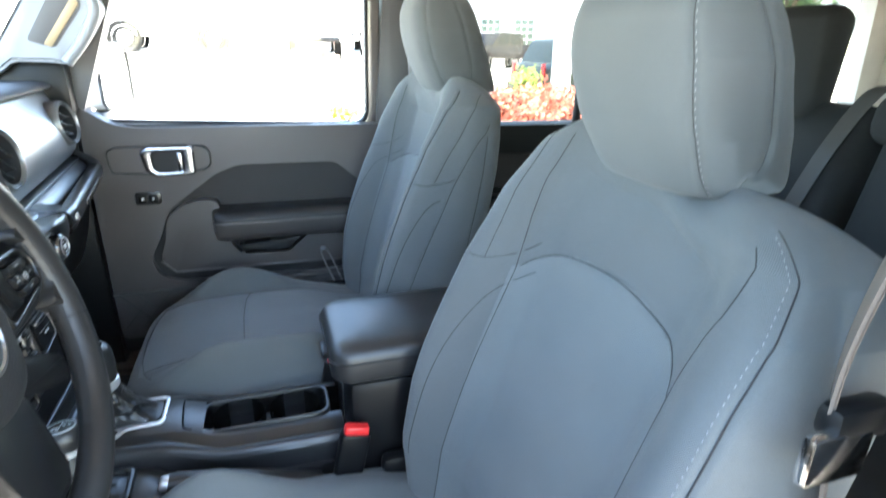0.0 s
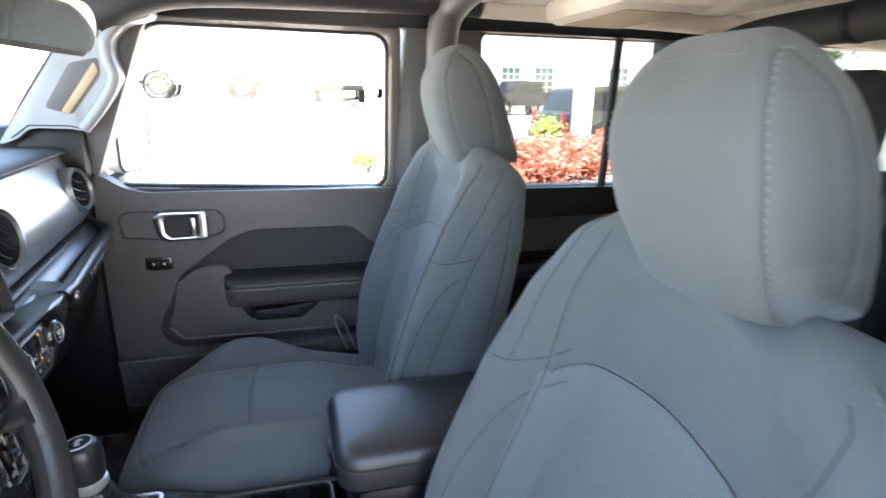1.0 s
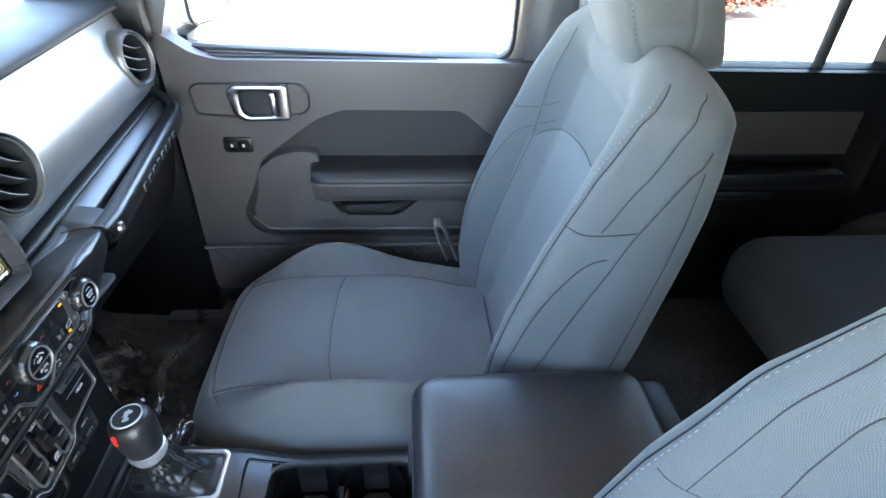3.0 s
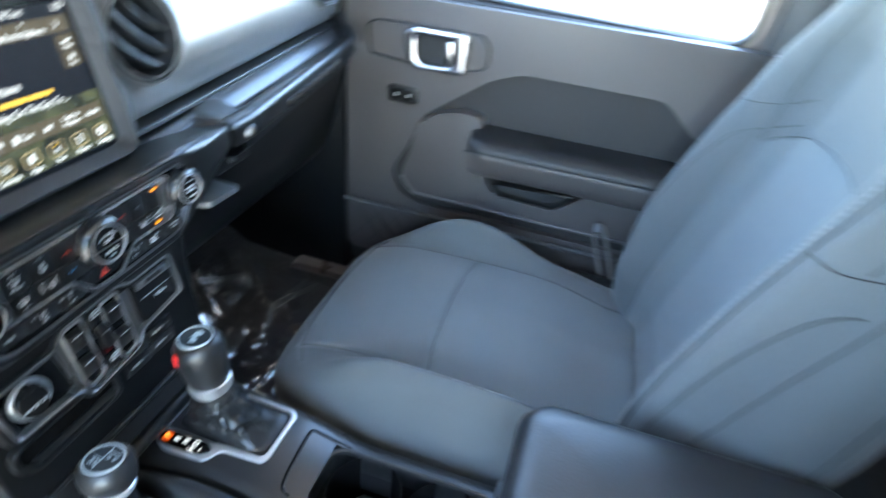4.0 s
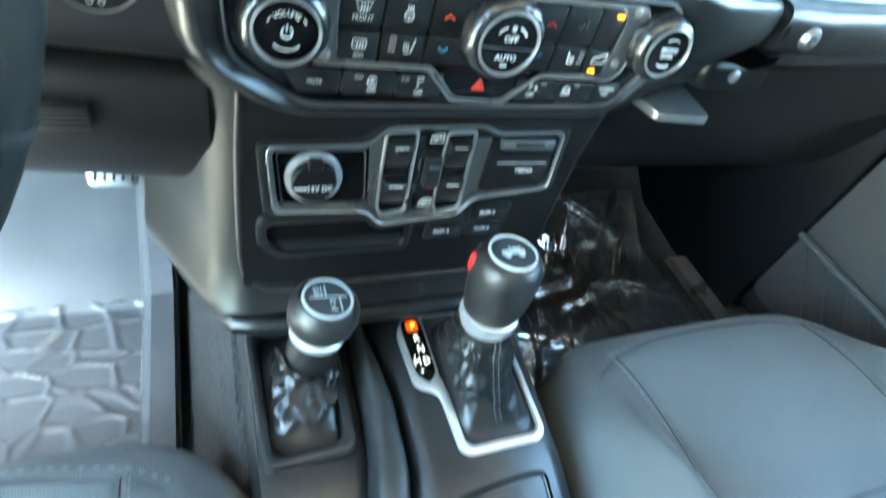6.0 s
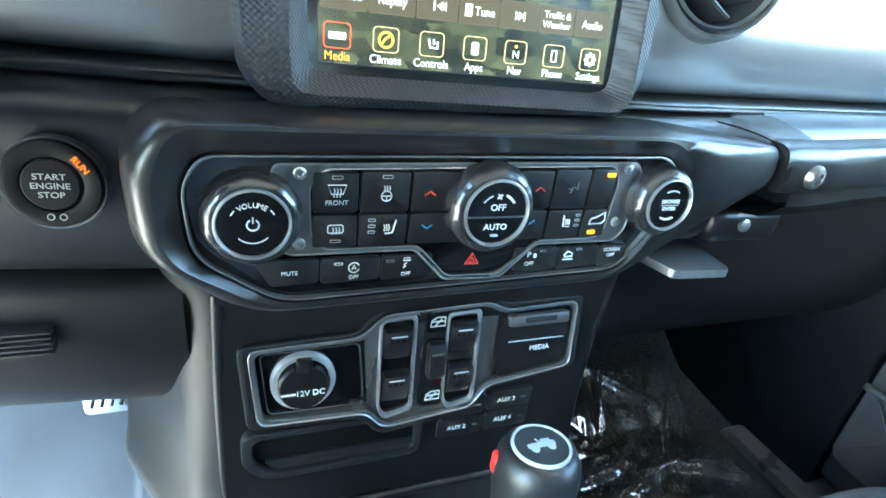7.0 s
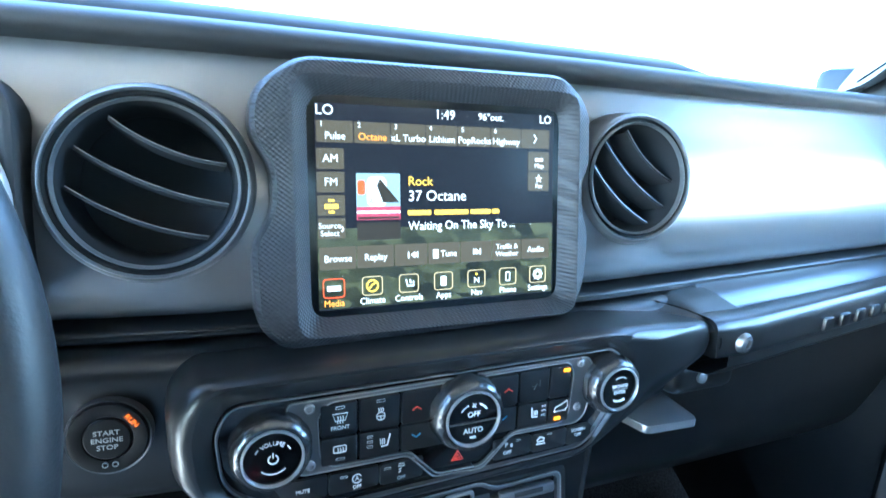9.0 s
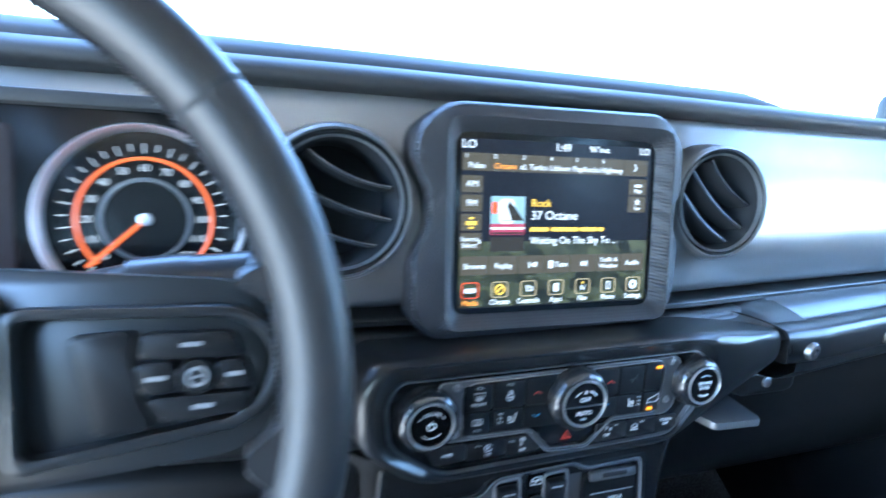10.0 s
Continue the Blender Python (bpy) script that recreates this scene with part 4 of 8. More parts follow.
part("cover_shape", prism([((0.222 - 0.5) * SW, (0.5 - 0.39) * SH), ((0.20 - 0.5) * SW, (0.5 - 0.47) * SH), ((0.245 - 0.5) * SW, (0.5 - 0.47) * SH)], TS, 0.0021, 0.0024), SCR_WHITE, scr)
patch(0.150, 0.365, 0.178, 0.435, SCR_RED, "cover_shape", 0.0015, 0.0020)
patch(0.15, 0.545, 0.31, 0.556, SCR_BAR2, "cover_shape", 0.0002, 0.0022)
patch(0.146, 0.575, 0.315, 0.66, SCR_BAR2, "cover_reflection", 0.0003)
say("Rock", 0.345, 0.370, 0.0084, SCR_YELLOW, "LEFT")
say("37 Octane", 0.345, 0.445, 0.0098, SCR_WHITE, "LEFT")
for a0, a1 in ((0.345, 0.44), (0.455, 0.60), (0.61, 0.70), (0.708, 0.74)):
    patch(a0, 0.516, a1, 0.541, SCR_YELLOW, "text_bar", 0.0008, 0.002)
say("Waiting On The Sky To ...", 0.345, 0.598, 0.0082, SCR_WHITE, "LEFT", 0.92)
for b, t in ((0.203, "Map"), (0.315, "Fav")):
    patch(0.876, b, 0.978, b + 0.104, SCR_BAR)
    say(t, 0.927, b + 0.078, 0.0045, SCR_WHITE)
patch(0.908, 0.238, 0.946, 0.256, SCR_WHITE, "icon", 0.0003, 0.0021)
part("icon", prism([((0.927 - 0.5) * SW + math.sin(k * math.pi / 5) * (0.0032 if k % 2 == 0 else 0.0013), (0.5 - 0.352) * SH + math.cos(k * math.pi / 5) * (0.0032 if k % 2 == 0 else 0.0013)) for k in range(10)][::-1], TS, 0.0016, 0.0021), SCR_WHITE, scr)
SLOTS = (0.003, 0.142, 0.288, 0.426, 0.565, 0.708, 0.846, 0.985)
for i, t in enumerate(("Browse", "Replay", "", "Tune", "", "", "Audio")):
    patch(SLOTS[i] + 0.002, 0.688, SLOTS[i + 1] - 0.002, 0.800, SCR_BAR)
    if t:
        say(t, (SLOTS[i] + SLOTS[i + 1]) / 2 + (0.018 if t == "Tune" else 0), 0.748, 0.0062, SCR_WHITE, squeeze=0.92)
say("Traffic &", 0.777, 0.725, 0.0050, SCR_WHITE)
say("Weather", 0.777, 0.765, 0.0050, SCR_WHITE)
patch(0.447, 0.722, 0.470, 0.770, SCR_WHITE, "icon", 0.0003, 0.0021)
for a, s in ((0.357, -1), (0.637, 1)):
    for k in (-1, 0):
        c = ((a + 0.012 * k * s - 0.5 + 0.006) * SW, (0.5 - 0.745) * SH)
        tri = [(c[0] - 0.0016 * s, c[1] + 0.0022), (c[0] - 0.0016 * s, c[1] - 0.0022), (c[0] + 0.0016 * s, c[1])]
        part("icon", prism(tri if s < 0 else tri, TS, 0.0016, 0.0021), SCR_WHITE, scr)
    patch(a + 0.014 * s, 0.728, a + 0.014 * s + 0.005, 0.764, SCR_WHITE, "icon", 0.0001, 0.0021)
for i, (t, c) in enumerate((("Media", SCR_RED), ("Climate", SCR_YELLOW), ("Controls", SCR_WHITE), ("Apps", SCR_WHITE), ("Nav", SCR_WHITE), ("Phone", SCR_WHITE), ("Settings", SCR_WHITE))):
    a = 0.055 + 0.1455 * i
    w2 = 0.040 * SW
    ctr = ((a - 0.5) * SW, (0.5 - 0.892) * SH)
    o = rrect(2 * w2, 0.096 * SH, 0.0022, 5, *ctr)
    n2 = rrect(2 * w2 - 0.0009, 0.096 * SH - 0.0009, 0.0019, 5, *ctr)
    part("icon_frame", frame_ring(o, n2, TS, 0.0012, 0.0020), c if i == 0 else SCR_CREAM, scr)
    say(t, a, 0.968, 0.0060, SCR_ORANGE if i == 0 else SCR_WHITE, squeeze=0.9)
    if i == 0:
        patch(a - 0.025, 0.880, a + 0.025, 0.906, SCR_WHITE, "icon", 0.0003, 0.0021)
    elif i == 1:
        part("icon", frame_ring(circle(0.0042, 20, *ctr), circle(0.0031, 20, *ctr), TS, 0.0012, 0.0021), SCR_YELLOW, scr)
        stroke([(a - 0.012, 0.905), (a, 0.885), (a + 0.014, 0.875)], 0.0006, SCR_YELLOW)
    elif i == 2:
        stroke([(a - 0.012, 0.872), (a - 0.006, 0.905), (a + 0.018, 0.905), (a + 0.018, 0.88)], 0.0006, SCR_WHITE)
        stroke([(a + 0.004, 0.872), (a + 0.006, 0.892)], 0.0006, SCR_WHITE)
    elif i == 3:
        patch(a - 0.012, 0.866, a + 0.012, 0.918, SCR_WHITE, "icon", 0.0008, 0.0021)
    elif i == 4:
        say("N", a, 0.902, 0.0058, SCR_WHITE)
        patch(a - 0.004, 0.862, a + 0.004, 0.874, SCR_YELLOW, "icon", 0.0002, 0.0021)
    elif i == 5:
        part("icon", frame_ring(rrect(0.0036, 0.0066, 0.0006, 3, *ctr), rrect(0.0026, 0.0054, 0.0004, 3, *ctr), TS, 0.0012, 0.0021), SCR_WHITE, scr)
    else:
        part("icon", frame_ring([(ctr[0] + (0.0040 if k % 4 < 2 else 0.0033) * math.cos(k * math.pi / 16), ctr[1] + (0.0040 if k % 4 < 2 else 0.0033) * math.sin(k * math.pi / 16)) for k in range(32)], circle(0.0016, 32, *ctr), TS, 0.0012, 0.0021), SCR_WHITE, scr)

# ---- climate panel ----
cl = thing("climate_panel", (0.06, 0, 1.09), "black climate control panel with three knobs and silver trim", "control panel")
CP = plane_at(0.0605, -0.003, 1.089, 3)
hexo = rpoly([(-0.137, 0.033), (0.118, 0.0365), (0.130, 0.024), (0.129, 0.006), (0.100, -0.036), (-0.104, -0.042), (-0.142, -0.016), (-0.145, 0.018)], 0.012)
hexi = rpoly([(-0.133, 0.029), (0.115, 0.0325), (0.125, 0.021), (0.124, 0.006), (0.098, -0.0325), (-0.103, -0.038), (-0.137, -0.014), (-0.140, 0.016)], 0.011)
part("panel", prism(hexo, CP, -0.02, 0.001, 0.001), PIANO, cl, "gloss black panel")
part("rim", frame_ring(hexo, [(h[0] + (g[0] - h[0]) * 0.3, h[1] + (g[1] - h[1]) * 0.3) for h, g in zip(hexo, hexi)], CP, -0.004, 0.0046, 0.0005), DARK_SILVER, cl)


# raised pod: a lip round the panel, a hollow, a broad crest, then round flanks down to the dash
POD = ((0.006, [(u, v, 0.0005) for u, v in ((-0.137, 0.033), (0.118, 0.0365), (0.130, 0.024), (0.129, 0.006), (0.100, -0.036), (-0.104, -0.042), (-0.142, -0.016), (-0.145, 0.018))]),
       (0.012, [(-0.1385, 0.0345, 0.0045), (0.1190, 0.0380, 0.0045), (0.1315, 0.0245, 0.0045), (0.1305, 0.0055, 0.0045), (0.1005, -0.0375, 0.0045), (-0.1045, -0.0430, 0.0045), (-0.1433, -0.0165, 0.0045), (-0.1465, 0.0185, 0.0045)]),
       (0.012, [(-0.1410, 0.0375, 0.0055), (0.1175, 0.0410, 0.0055), (0.1325, 0.0270, 0.0060), (0.1320, 0.0065, 0.0060), (0.1008, -0.0385, 0.0045), (-0.1055, -0.0438, 0.0045), (-0.1450, -0.0155, 0.0055), (-0.1485, 0.0195, 0.0055)]),
       (0.014, [(-0.1450, 0.0430, 0.0095), (0.1150, 0.0455, 0.0095), (0.1335, 0.0300, 0.0090), (0.1335, 0.0080, 0.0085), (0.1010, -0.0395, 0.0050), (-0.1070, -0.0448, 0.0050), (-0.1500, -0.0145, 0.0095), (-0.1535, 0.0215, 0.0095)]),
       (0.014, [(-0.1465, 0.0452, 0.0115), (0.1145, 0.0474, 0.0115), (0.1360, 0.0320, 0.0100), (0.1365, 0.0095, 0.0095), (0.1010, -0.0405, 0.0050), (-0.1080, -0.0456, 0.0050), (-0.1525, -0.0140, 0.0115), (-0.1560, 0.0225, 0.0115)]),
       (0.016, [(-0.1480, 0.0472, 0.0112), (0.1150, 0.0492, 0.0112), (0.1640, 0.0380, 0.0080), (0.1660, 0.0150, 0.0080), (0.1015, -0.0425, 0.0040), (-0.1110, -0.0470, 0.0040), (-0.1560, -0.0135, 0.0112), (-0.1600, 0.0245, 0.0112)]),
       (0.018, [(-0.1510, 0.0492, 0.0075), (0.1180, 0.0508, 0.0075), (0.1950, 0.0420, 0.0030), (0.1980, 0.0180, 0.0035), (0.1015, -0.0452, 0.0010), (-0.1160, -0.0490, 0.0015), (-0.1610, -0.0130, 0.0085), (-0.1640, 0.0275, 0.0085)]),
       (0.018, [(-0.1540, 0.0496, 0.0000), (0.1230, 0.0510, -0.0010), (0.2150, 0.0425, -0.0030), (0.2170, 0.0195, -0.0020), (0.1010, -0.0475, -0.0040), (-0.1210, -0.0505, -0.0040), (-0.1655, -0.0125, 0.0010), (-0.1670, 0.0310, 0.0010)]),
       (0.018, [(-0.1570, 0.0490, -0.0200), (0.1320, 0.0500, -0.0220), (0.2230, 0.0415, -0.0090), (0.2240, 0.0195, -0.0070), (0.1000, -0.0490, -0.0150), (-0.1250, -0.0515, -0.0150), (-0.1680, -0.0120, -0.0140), (-0.1690, 0.0340, -0.0140)]),
       (0.018, [(-0.1580, 0.0470, -0.0650), (0.1400, 0.0480, -0.0680), (0.2230, 0.0400, -0.0500), (0.2235, 0.0180, -0.0400), (0.0980, -0.0495, -0.0450), (-0.1260, -0.0520, -0.0450), (-0.1690, -0.0120, -0.0450), (-0.1700, 0.0350, -0.0450)]))
part("centre_pod", strip([[CP @ Vector(p) for p in rpoly(ring, r, 7)] for r, ring in POD], closed=True), PLASTIC_SATIN, dash, "rounded satin black pod round the climate panel")
# silver band round the upper key_rows
bo = rpoly([(-0.106, 0.0290), (0.096, 0.0325), (0.102, 0.024), (0.098, -0.010), (0.091, -0.0165), (0.038, -0.0165), (0.018, -0.0365), (-0.017, -0.0355), (-0.035, -0.0165), (-0.100, -0.0165), (-0.106, -0.010), (-0.108, 0.022)], 0.004)
bi = rpoly([(-0.0835, 0.0268), (0.081, 0.0302), (0.0855, 0.022), (0.0835, -0.008), (0.078, -0.0142), (0.0395, -0.0142), (0.0168, -0.0343), (-0.0155, -0.0333), (-0.0335, -0.0142), (-0.083, -0.0142), (-0.0890, -0.007), (-0.0900, 0.019)], 0.004)
part("key_band", frame_ring(bo, bi, CP, 0.0, 0.0034, 0.0006), BAND, cl, "dark satin band with screws")
part("band_edge", tube([CP @ Vector((u, v, 0.0034)) for u, v in bo], 0.0005, 6, closed=True), TRIM_SILVER, cl, "bright band edge")
part("band_edge", tube([CP @ Vector((u, v, 0.0034)) for u, v in bi], 0.0004, 6, closed=True), TRIM_SILVER, cl)
for u, v in ((-0.0945, 0.0250), (-0.0945, -0.0105), (0.0900, 0.0285), (0.0900, -0.0040)):
    part("screw", lathe([(0.0030, 0.002), (0.0030, 0.0046), (0.0022, 0.0052), (0.0016, 0.0052), (0.0013, 0.0042), (0.0, 0.0042)], CP @ Matrix.Translation((u, v, 0)), 16), TRIM_SILVER, cl)
key_rows = [(u0, u1, v0, v1) for u0, u1, top in ((-0.0885, -0.0668, 0.0255), (-0.0658, -0.0408, 0.0260), (-0.0398, -0.0100, 0.0265), (0.0200, 0.0412, 0.0272), (0.0422, 0.0652, 0.0280), (0.0662, 0.0826, 0.0285)) for v0, v1 in ((-0.0130, 0.0042), (0.0052, top))]
for a, b, c, d in key_rows:
    part("key", prism(rrect(b - a, d - c, 0.0016, 4, (a + b) / 2, (c + d) / 2), CP, 0.0, 0.0042, 0.001), PLASTIC_SATIN, cl)
for a, b in ((-0.116, -0.0845), (-0.0838, -0.0533), (-0.0525, -0.0245), (0.0260, 0.0545), (0.0553, 0.0835), (0.0842, 0.104)):
    k = rpoly([(a, -0.0195), (b, -0.0195), (b, -0.0325), (a + (0.008 if a < -0.1 else 0), -0.0335)], 0.002)
    part("key", prism(k, CP, 0.0, 0.0034, 0.0008), PLASTIC_SATIN, cl)


def mark(u, v, w, h, material=KEY_INK, r=0.0004, top=0.0047, on=None, m=None):
    if material is BAR_INK:
        return part("indicator", tube([(m or CP) @ Vector((a, b, top - 0.0003)) for a, b in rrect(w, h, r, 3, u, v)], 0.00016, 4, closed=True), KEY_INK, on or cl)
    return part("mark", prism(rrect(w, h, r, 3, u, v), m or CP, 0.003, top), material, on or cl, smooth=False)


def line(points, width=0.00035, material=KEY_INK, closed=False, top=0.0045, on=None, m=None):
    return part("symbol", tube([(m or CP) @ Vector((u, v, top)) for u, v in points], width, 5, closed=closed), material, on or cl)


def tiny(t, u, v, size=0.0034, material=KEY_INK, top=0.0044):
    return words(t, size, CP @ Matrix.Translation((u, v, top)), material, cl)


tiny("FRONT", -0.0773, 0.0105)
line([(-0.0817, 0.0195), (-0.0729, 0.0195), (-0.0745, 0.0150), (-0.0801, 0.0150)], closed=True)
for d in (-0.0015, 0, 0.0015):
    line([(-0.0773 + d, 0.0178), (-0.0769 + d, 0.0163), (-0.0775 + d, 0.0148), (-0.0773 + d, 0.0134)])
line([(-0.0530 + 0.0026 * math.cos(i * math.pi / 8), 0.0138 + 0.0026 * math.sin(i * math.pi / 8)) for i in range(16)], closed=True)
line([(-0.0556, 0.0138), (-0.0504, 0.0138)])
line([(-0.0530, 0.0138), (-0.0530, 0.0112)])
for d in (-0.0013, 0, 0.0013):
    line([(-0.0530 + d, 0.0168), (-0.0527 + d, 0.0180), (-0.0532 + d, 0.0190)])
mark(-0.0773, 0.0232, 0.005, 0.0015, BAR_INK)
mark(-0.0530, 0.0236, 0.005, 0.0015, BAR_INK)
line([(-0.0330, 0.0140), (-0.0302, 0.0160), (-0.0274, 0.0140)], 0.0005, RED_INK)
line([(-0.0330, -0.0022), (-0.0302, -0.0042), (-0.0274, -0.0022)], 0.0005, BLUE_INK)
line(rrect(0.0074, 0.0042, 0.001, 3, -0.0775, -0.0030), closed=True)
for d in (-0.0015, 0, 0.0015):
    line([(-0.0773 + d, -0.0022), (-0.0769 + d, -0.0038), (-0.0775 + d, -0.0056)])
mark(-0.0773, -0.0095, 0.005, 0.0013, BAR_INK)
line([(-0.0470, 0.0012), (-0.0487, -0.0058), (-0.0525, -0.0062)], 0.0005)
for d in (0, 0.0012, 0.0024):
    line([(-0.0530 + d, -0.0048), (-0.0527 + d, -0.0030), (-0.0532 + d, -0.0012)])
for d in (0.0012, -0.0020, -0.0052):
    mark(-0.0595, d, 0.0034, 0.0013, BAR_INK)
line([(0.0305, 0.0158), (0.0335, 0.0180), (0.0365, 0.0158)], 0.0005, RED_INK)
line([(0.0275, -0.0012), (0.0305, -0.0034), (0.0335, -0.0012)], 0.0005, BLUE_INK)
line([(0.0530, 0.0145), (0.0550, 0.0185), (0.0575, 0.0165), (0.0575, 0.021)], 0.0004, BAR_INK)
line([(0.0515, 0.017), (0.0535, 0.017)], 0.0004, BAR_INK)
mark(0.0785, 0.0252, 0.0052, 0.0022, LAMP_ORANGE)
mark(0.0735, -0.0098, 0.0050, 0.0022, LAMP_ORANGE)
line([(0.0705, -0.0045), (0.0715, -0.0015), (0.0765, 0.0002), (0.0805, 0.0025), (0.0815, -0.002), (0.0790, -0.0045)], 0.0005, closed=True)
line([(0.0525, 0.0012), (0.0530, -0.0055), (0.0570, -0.0058)], 0.0005)
for d in (0, 0.0012, 0.0024):
    line([(0.0543 + d, -0.0045), (0.0546 + d, -0.0028), (0.0541 + d, -0.0012)])
for d in (0.0012, -0.0020, -0.0052):
    mark(0.0620, d, 0.0030, 0.0011, BAR_INK)
tiny("MUTE", -0.0990, -0.0265, 0.0031, top=0.0037)
tiny("OFF", -0.0670, -0.0305, 0.0031, top=0.0037)
line([(-0.0670 + 0.0028 * math.cos(i * 0.36 + 0.5), -0.0250 + 0.0028 * math.sin(i * 0.36 + 0.5)) for i in range(16)], top=0.0038)
tiny("A", -0.0670, -0.0250, 0.0040, top=0.0037)
tiny("OFF", -0.0390, -0.0305, 0.0031, top=0.0037)
line([(-0.0410, -0.0225), (-0.0370, -0.0225), (-0.0375, -0.0208), (-0.0405, -0.0208)], closed=True, top=0.0038)
line([(-0.0407, -0.0268), (-0.0395, -0.0258), (-0.0405, -0.0248), (-0.0390, -0.0238)], top=0.0038)
for u in (-0.0750, -0.0480):
    mark(u, -0.0225, 0.0042, 0.0012, BAR_INK, top=0.004)
line([(0.0000, -0.0215), (-0.0040, -0.0278), (0.0040, -0.0278)], 0.0005, RED_INK, closed=True, top=0.0015)
line([(0.0000, -0.0240), (-0.0019, -0.0267), (0.0019, -0.0267)], 0.0005, RED_INK, closed=True, top=0.0015)
tiny("P", 0.0350, -0.0232, 0.0048, top=0.0037)
tiny("OFF", 0.0360, -0.0290, 0.0036, top=0.0037)
mark(0.0390, -0.0240, 0.0016, 0.0024, KEY_INK, top=0.004)
line([(0.0585, -0.0275), (0.0655, -0.0275)], 0.0005, top=0.0038)
line([(0.0590, -0.0245), (0.0612, -0.0222), (0.0645, -0.0235), (0.0645, -0.0255), (0.0595, -0.0258)], 0.0005, closed=True, top=0.0038)
for u in (0.0440, 0.0690):
    mark(u, -0.0212, 0.0036, 0.0010, BAR_INK, top=0.004)
tiny("SCREEN", 0.0930, -0.0225, 0.0034, top=0.0037)
tiny("OFF", 0.0930, -0.0262, 0.0034, top=0.0037)


def knob(u, v, r, depth, nm, label):
    m = CP @ Matrix.Translation((u, v, 0.001))
    k = part(nm, lathe([(r * 1.02, 0.0), (r * 1.02, depth * 0.30), (r * 0.99, depth * 0.62), (r * 0.93, depth * 0.84), (r * 0.84, depth * 0.97), (r * 0.76, depth), (r * 0.70, depth)], m, 120, flute=10, amount=0.022), KNOB_METAL, cl, label)
    part("knob_ring", lathe([(r * 0.755, depth * 0.9), (r * 0.75, depth + 0.0016), (r * 0.715, depth + 0.0019), (r * 0.69, depth + 0.0010), (r * 0.685, depth * 0.6)], m, 64), TRIM_SILVER, k)
    part("knob_face", lathe([(r * 0.692, depth * 0.5), (r * 0.692, depth - 0.0002), (0.0, depth + 0.0004)], m, 48), PIANO, k)
    return k, CP @ Matrix.Translation((u, v, depth + 0.0018))


def on_knob(k, m, t, u, v, size, turn=0.0, material=WHITE_INK):
    words(t, size, m @ Matrix.Translation((u, v, 0)) @ pose(0, 0, 0, 0, 0, turn), material, k)


def arc(k, m, r, a0, a1, width=0.0004, cy=0.0, cx=0.0, n=10, material=WHITE_INK):
    part("arc", tube([m @ Vector((cx + r * math.cos(radians(a0 + (a1 - a0) * i / n)), cy + r * math.sin(radians(a0 + (a1 - a0) * i / n)), 0)) for i in range(n + 1)], width, 5), material, k)


k, m = knob(-0.1158, 0.0048, 0.0222, 0.0135, "volume_knob", "silver fluted volume knob")
for i, ch in enumerate("VOLUME"):
    a = 90 + (2.5 - i) * 12.5
    on_knob(k, m, ch, 0.0102 * math.cos(radians(a)), 0.0102 * math.sin(radians(a)) - 0.001, 0.0034, a - 90)
arc(k, m, 0.0026, 120, 420)
line([(0.0, 0.0008), (0.0, 0.0036)], 0.0004, top=0, on=k, m=m)
arc(k, m, 0.0088, 225, 315, 0.0003)
arc(k, m, 0.0102, 138, 152, 0.0003)
arc(k, m, 0.0102, 28, 42, 0.0003)
k, m = knob(0.0028, 0.0082, 0.0245, 0.0150, "fan_knob", "silver fluted fan knob")
on_knob(k, m, "OFF", 0.0, 0.0032, 0.0050)
on_knob(k, m, "AUTO", 0.0, -0.0075, 0.0048)
part("split", prism(rrect(0.0325, 0.0006, 0.0003, 2, 0, -0.0020), m, -0.001, 0.0004), DARK_SILVER, k)
for a in range(4):
    line([(0.0, 0.0092), (0.0016 * math.cos(a * math.pi / 2 + 0.6), 0.0092 + 0.0016 * math.sin(a * math.pi / 2 + 0.6))], 0.0005, top=0, on=k, m=m)
arc(k, m, 0.0104, 112, 145, 0.0003)
arc(k, m, 0.0104, 35, 68, 0.0007)
part("mark", prism(rrect(0.0042, 0.0011, 0.0005, 3, 0, -0.0122), m, -0.001, 0.0003), GREY_INK, k)
k, m = knob(0.1150, 0.0110, 0.0212, 0.0150, "browse_knob", "silver fluted browse knob")
on_knob(k, m, "BROWSE", 0.0, 0.0022, 0.0033)
on_knob(k, m, "ENTER", 0.0, -0.0022, 0.0033)
line([(-0.0065, 0.0), (0.0065, 0.0)], 0.0002, top=0, on=k, m=m)
arc(k, m, 0.0088, 60, 120, 0.0004)
arc(k, m, 0.0088, 240, 300, 0.0007)

# ---- window switch panel ----
sp = thing("switch_panel", (0.03, 0, 0.96), "black switch panel with silver rim, power socket and window switches", "switch panel")
SP = plane_at(0.0245, 0, 0.965, 9)
po = rpoly([(-0.122, 0.022), (-0.052, 0.024), (-0.038, 0.038), (0.038, 0.041), (0.050, 0.034), (0.110, 0.036), (0.111, -0.018), (0.042, -0.026), (0.030, -0.042), (-0.036, -0.048), (-0.048, -0.034), (-0.117, -0.032)], 0.007)
pi = rpoly([(-0.1185, 0.019), (-0.0505, 0.021), (-0.0365, 0.035), (0.0365, 0.038), (0.0485, 0.031), (0.1065, 0.033), (0.1075, -0.0150), (0.0405, -0.023), (0.0285, -0.039), (-0.0345, -0.045), (-0.0465, -0.031), (-0.1135, -0.029)], 0.006)
part("shroud", frame_ring([(u * 1.055, v * 1.13) for u, v in po], po, SP, -0.012, 0.0065, 0.003), PLASTIC_SATIN, sp)
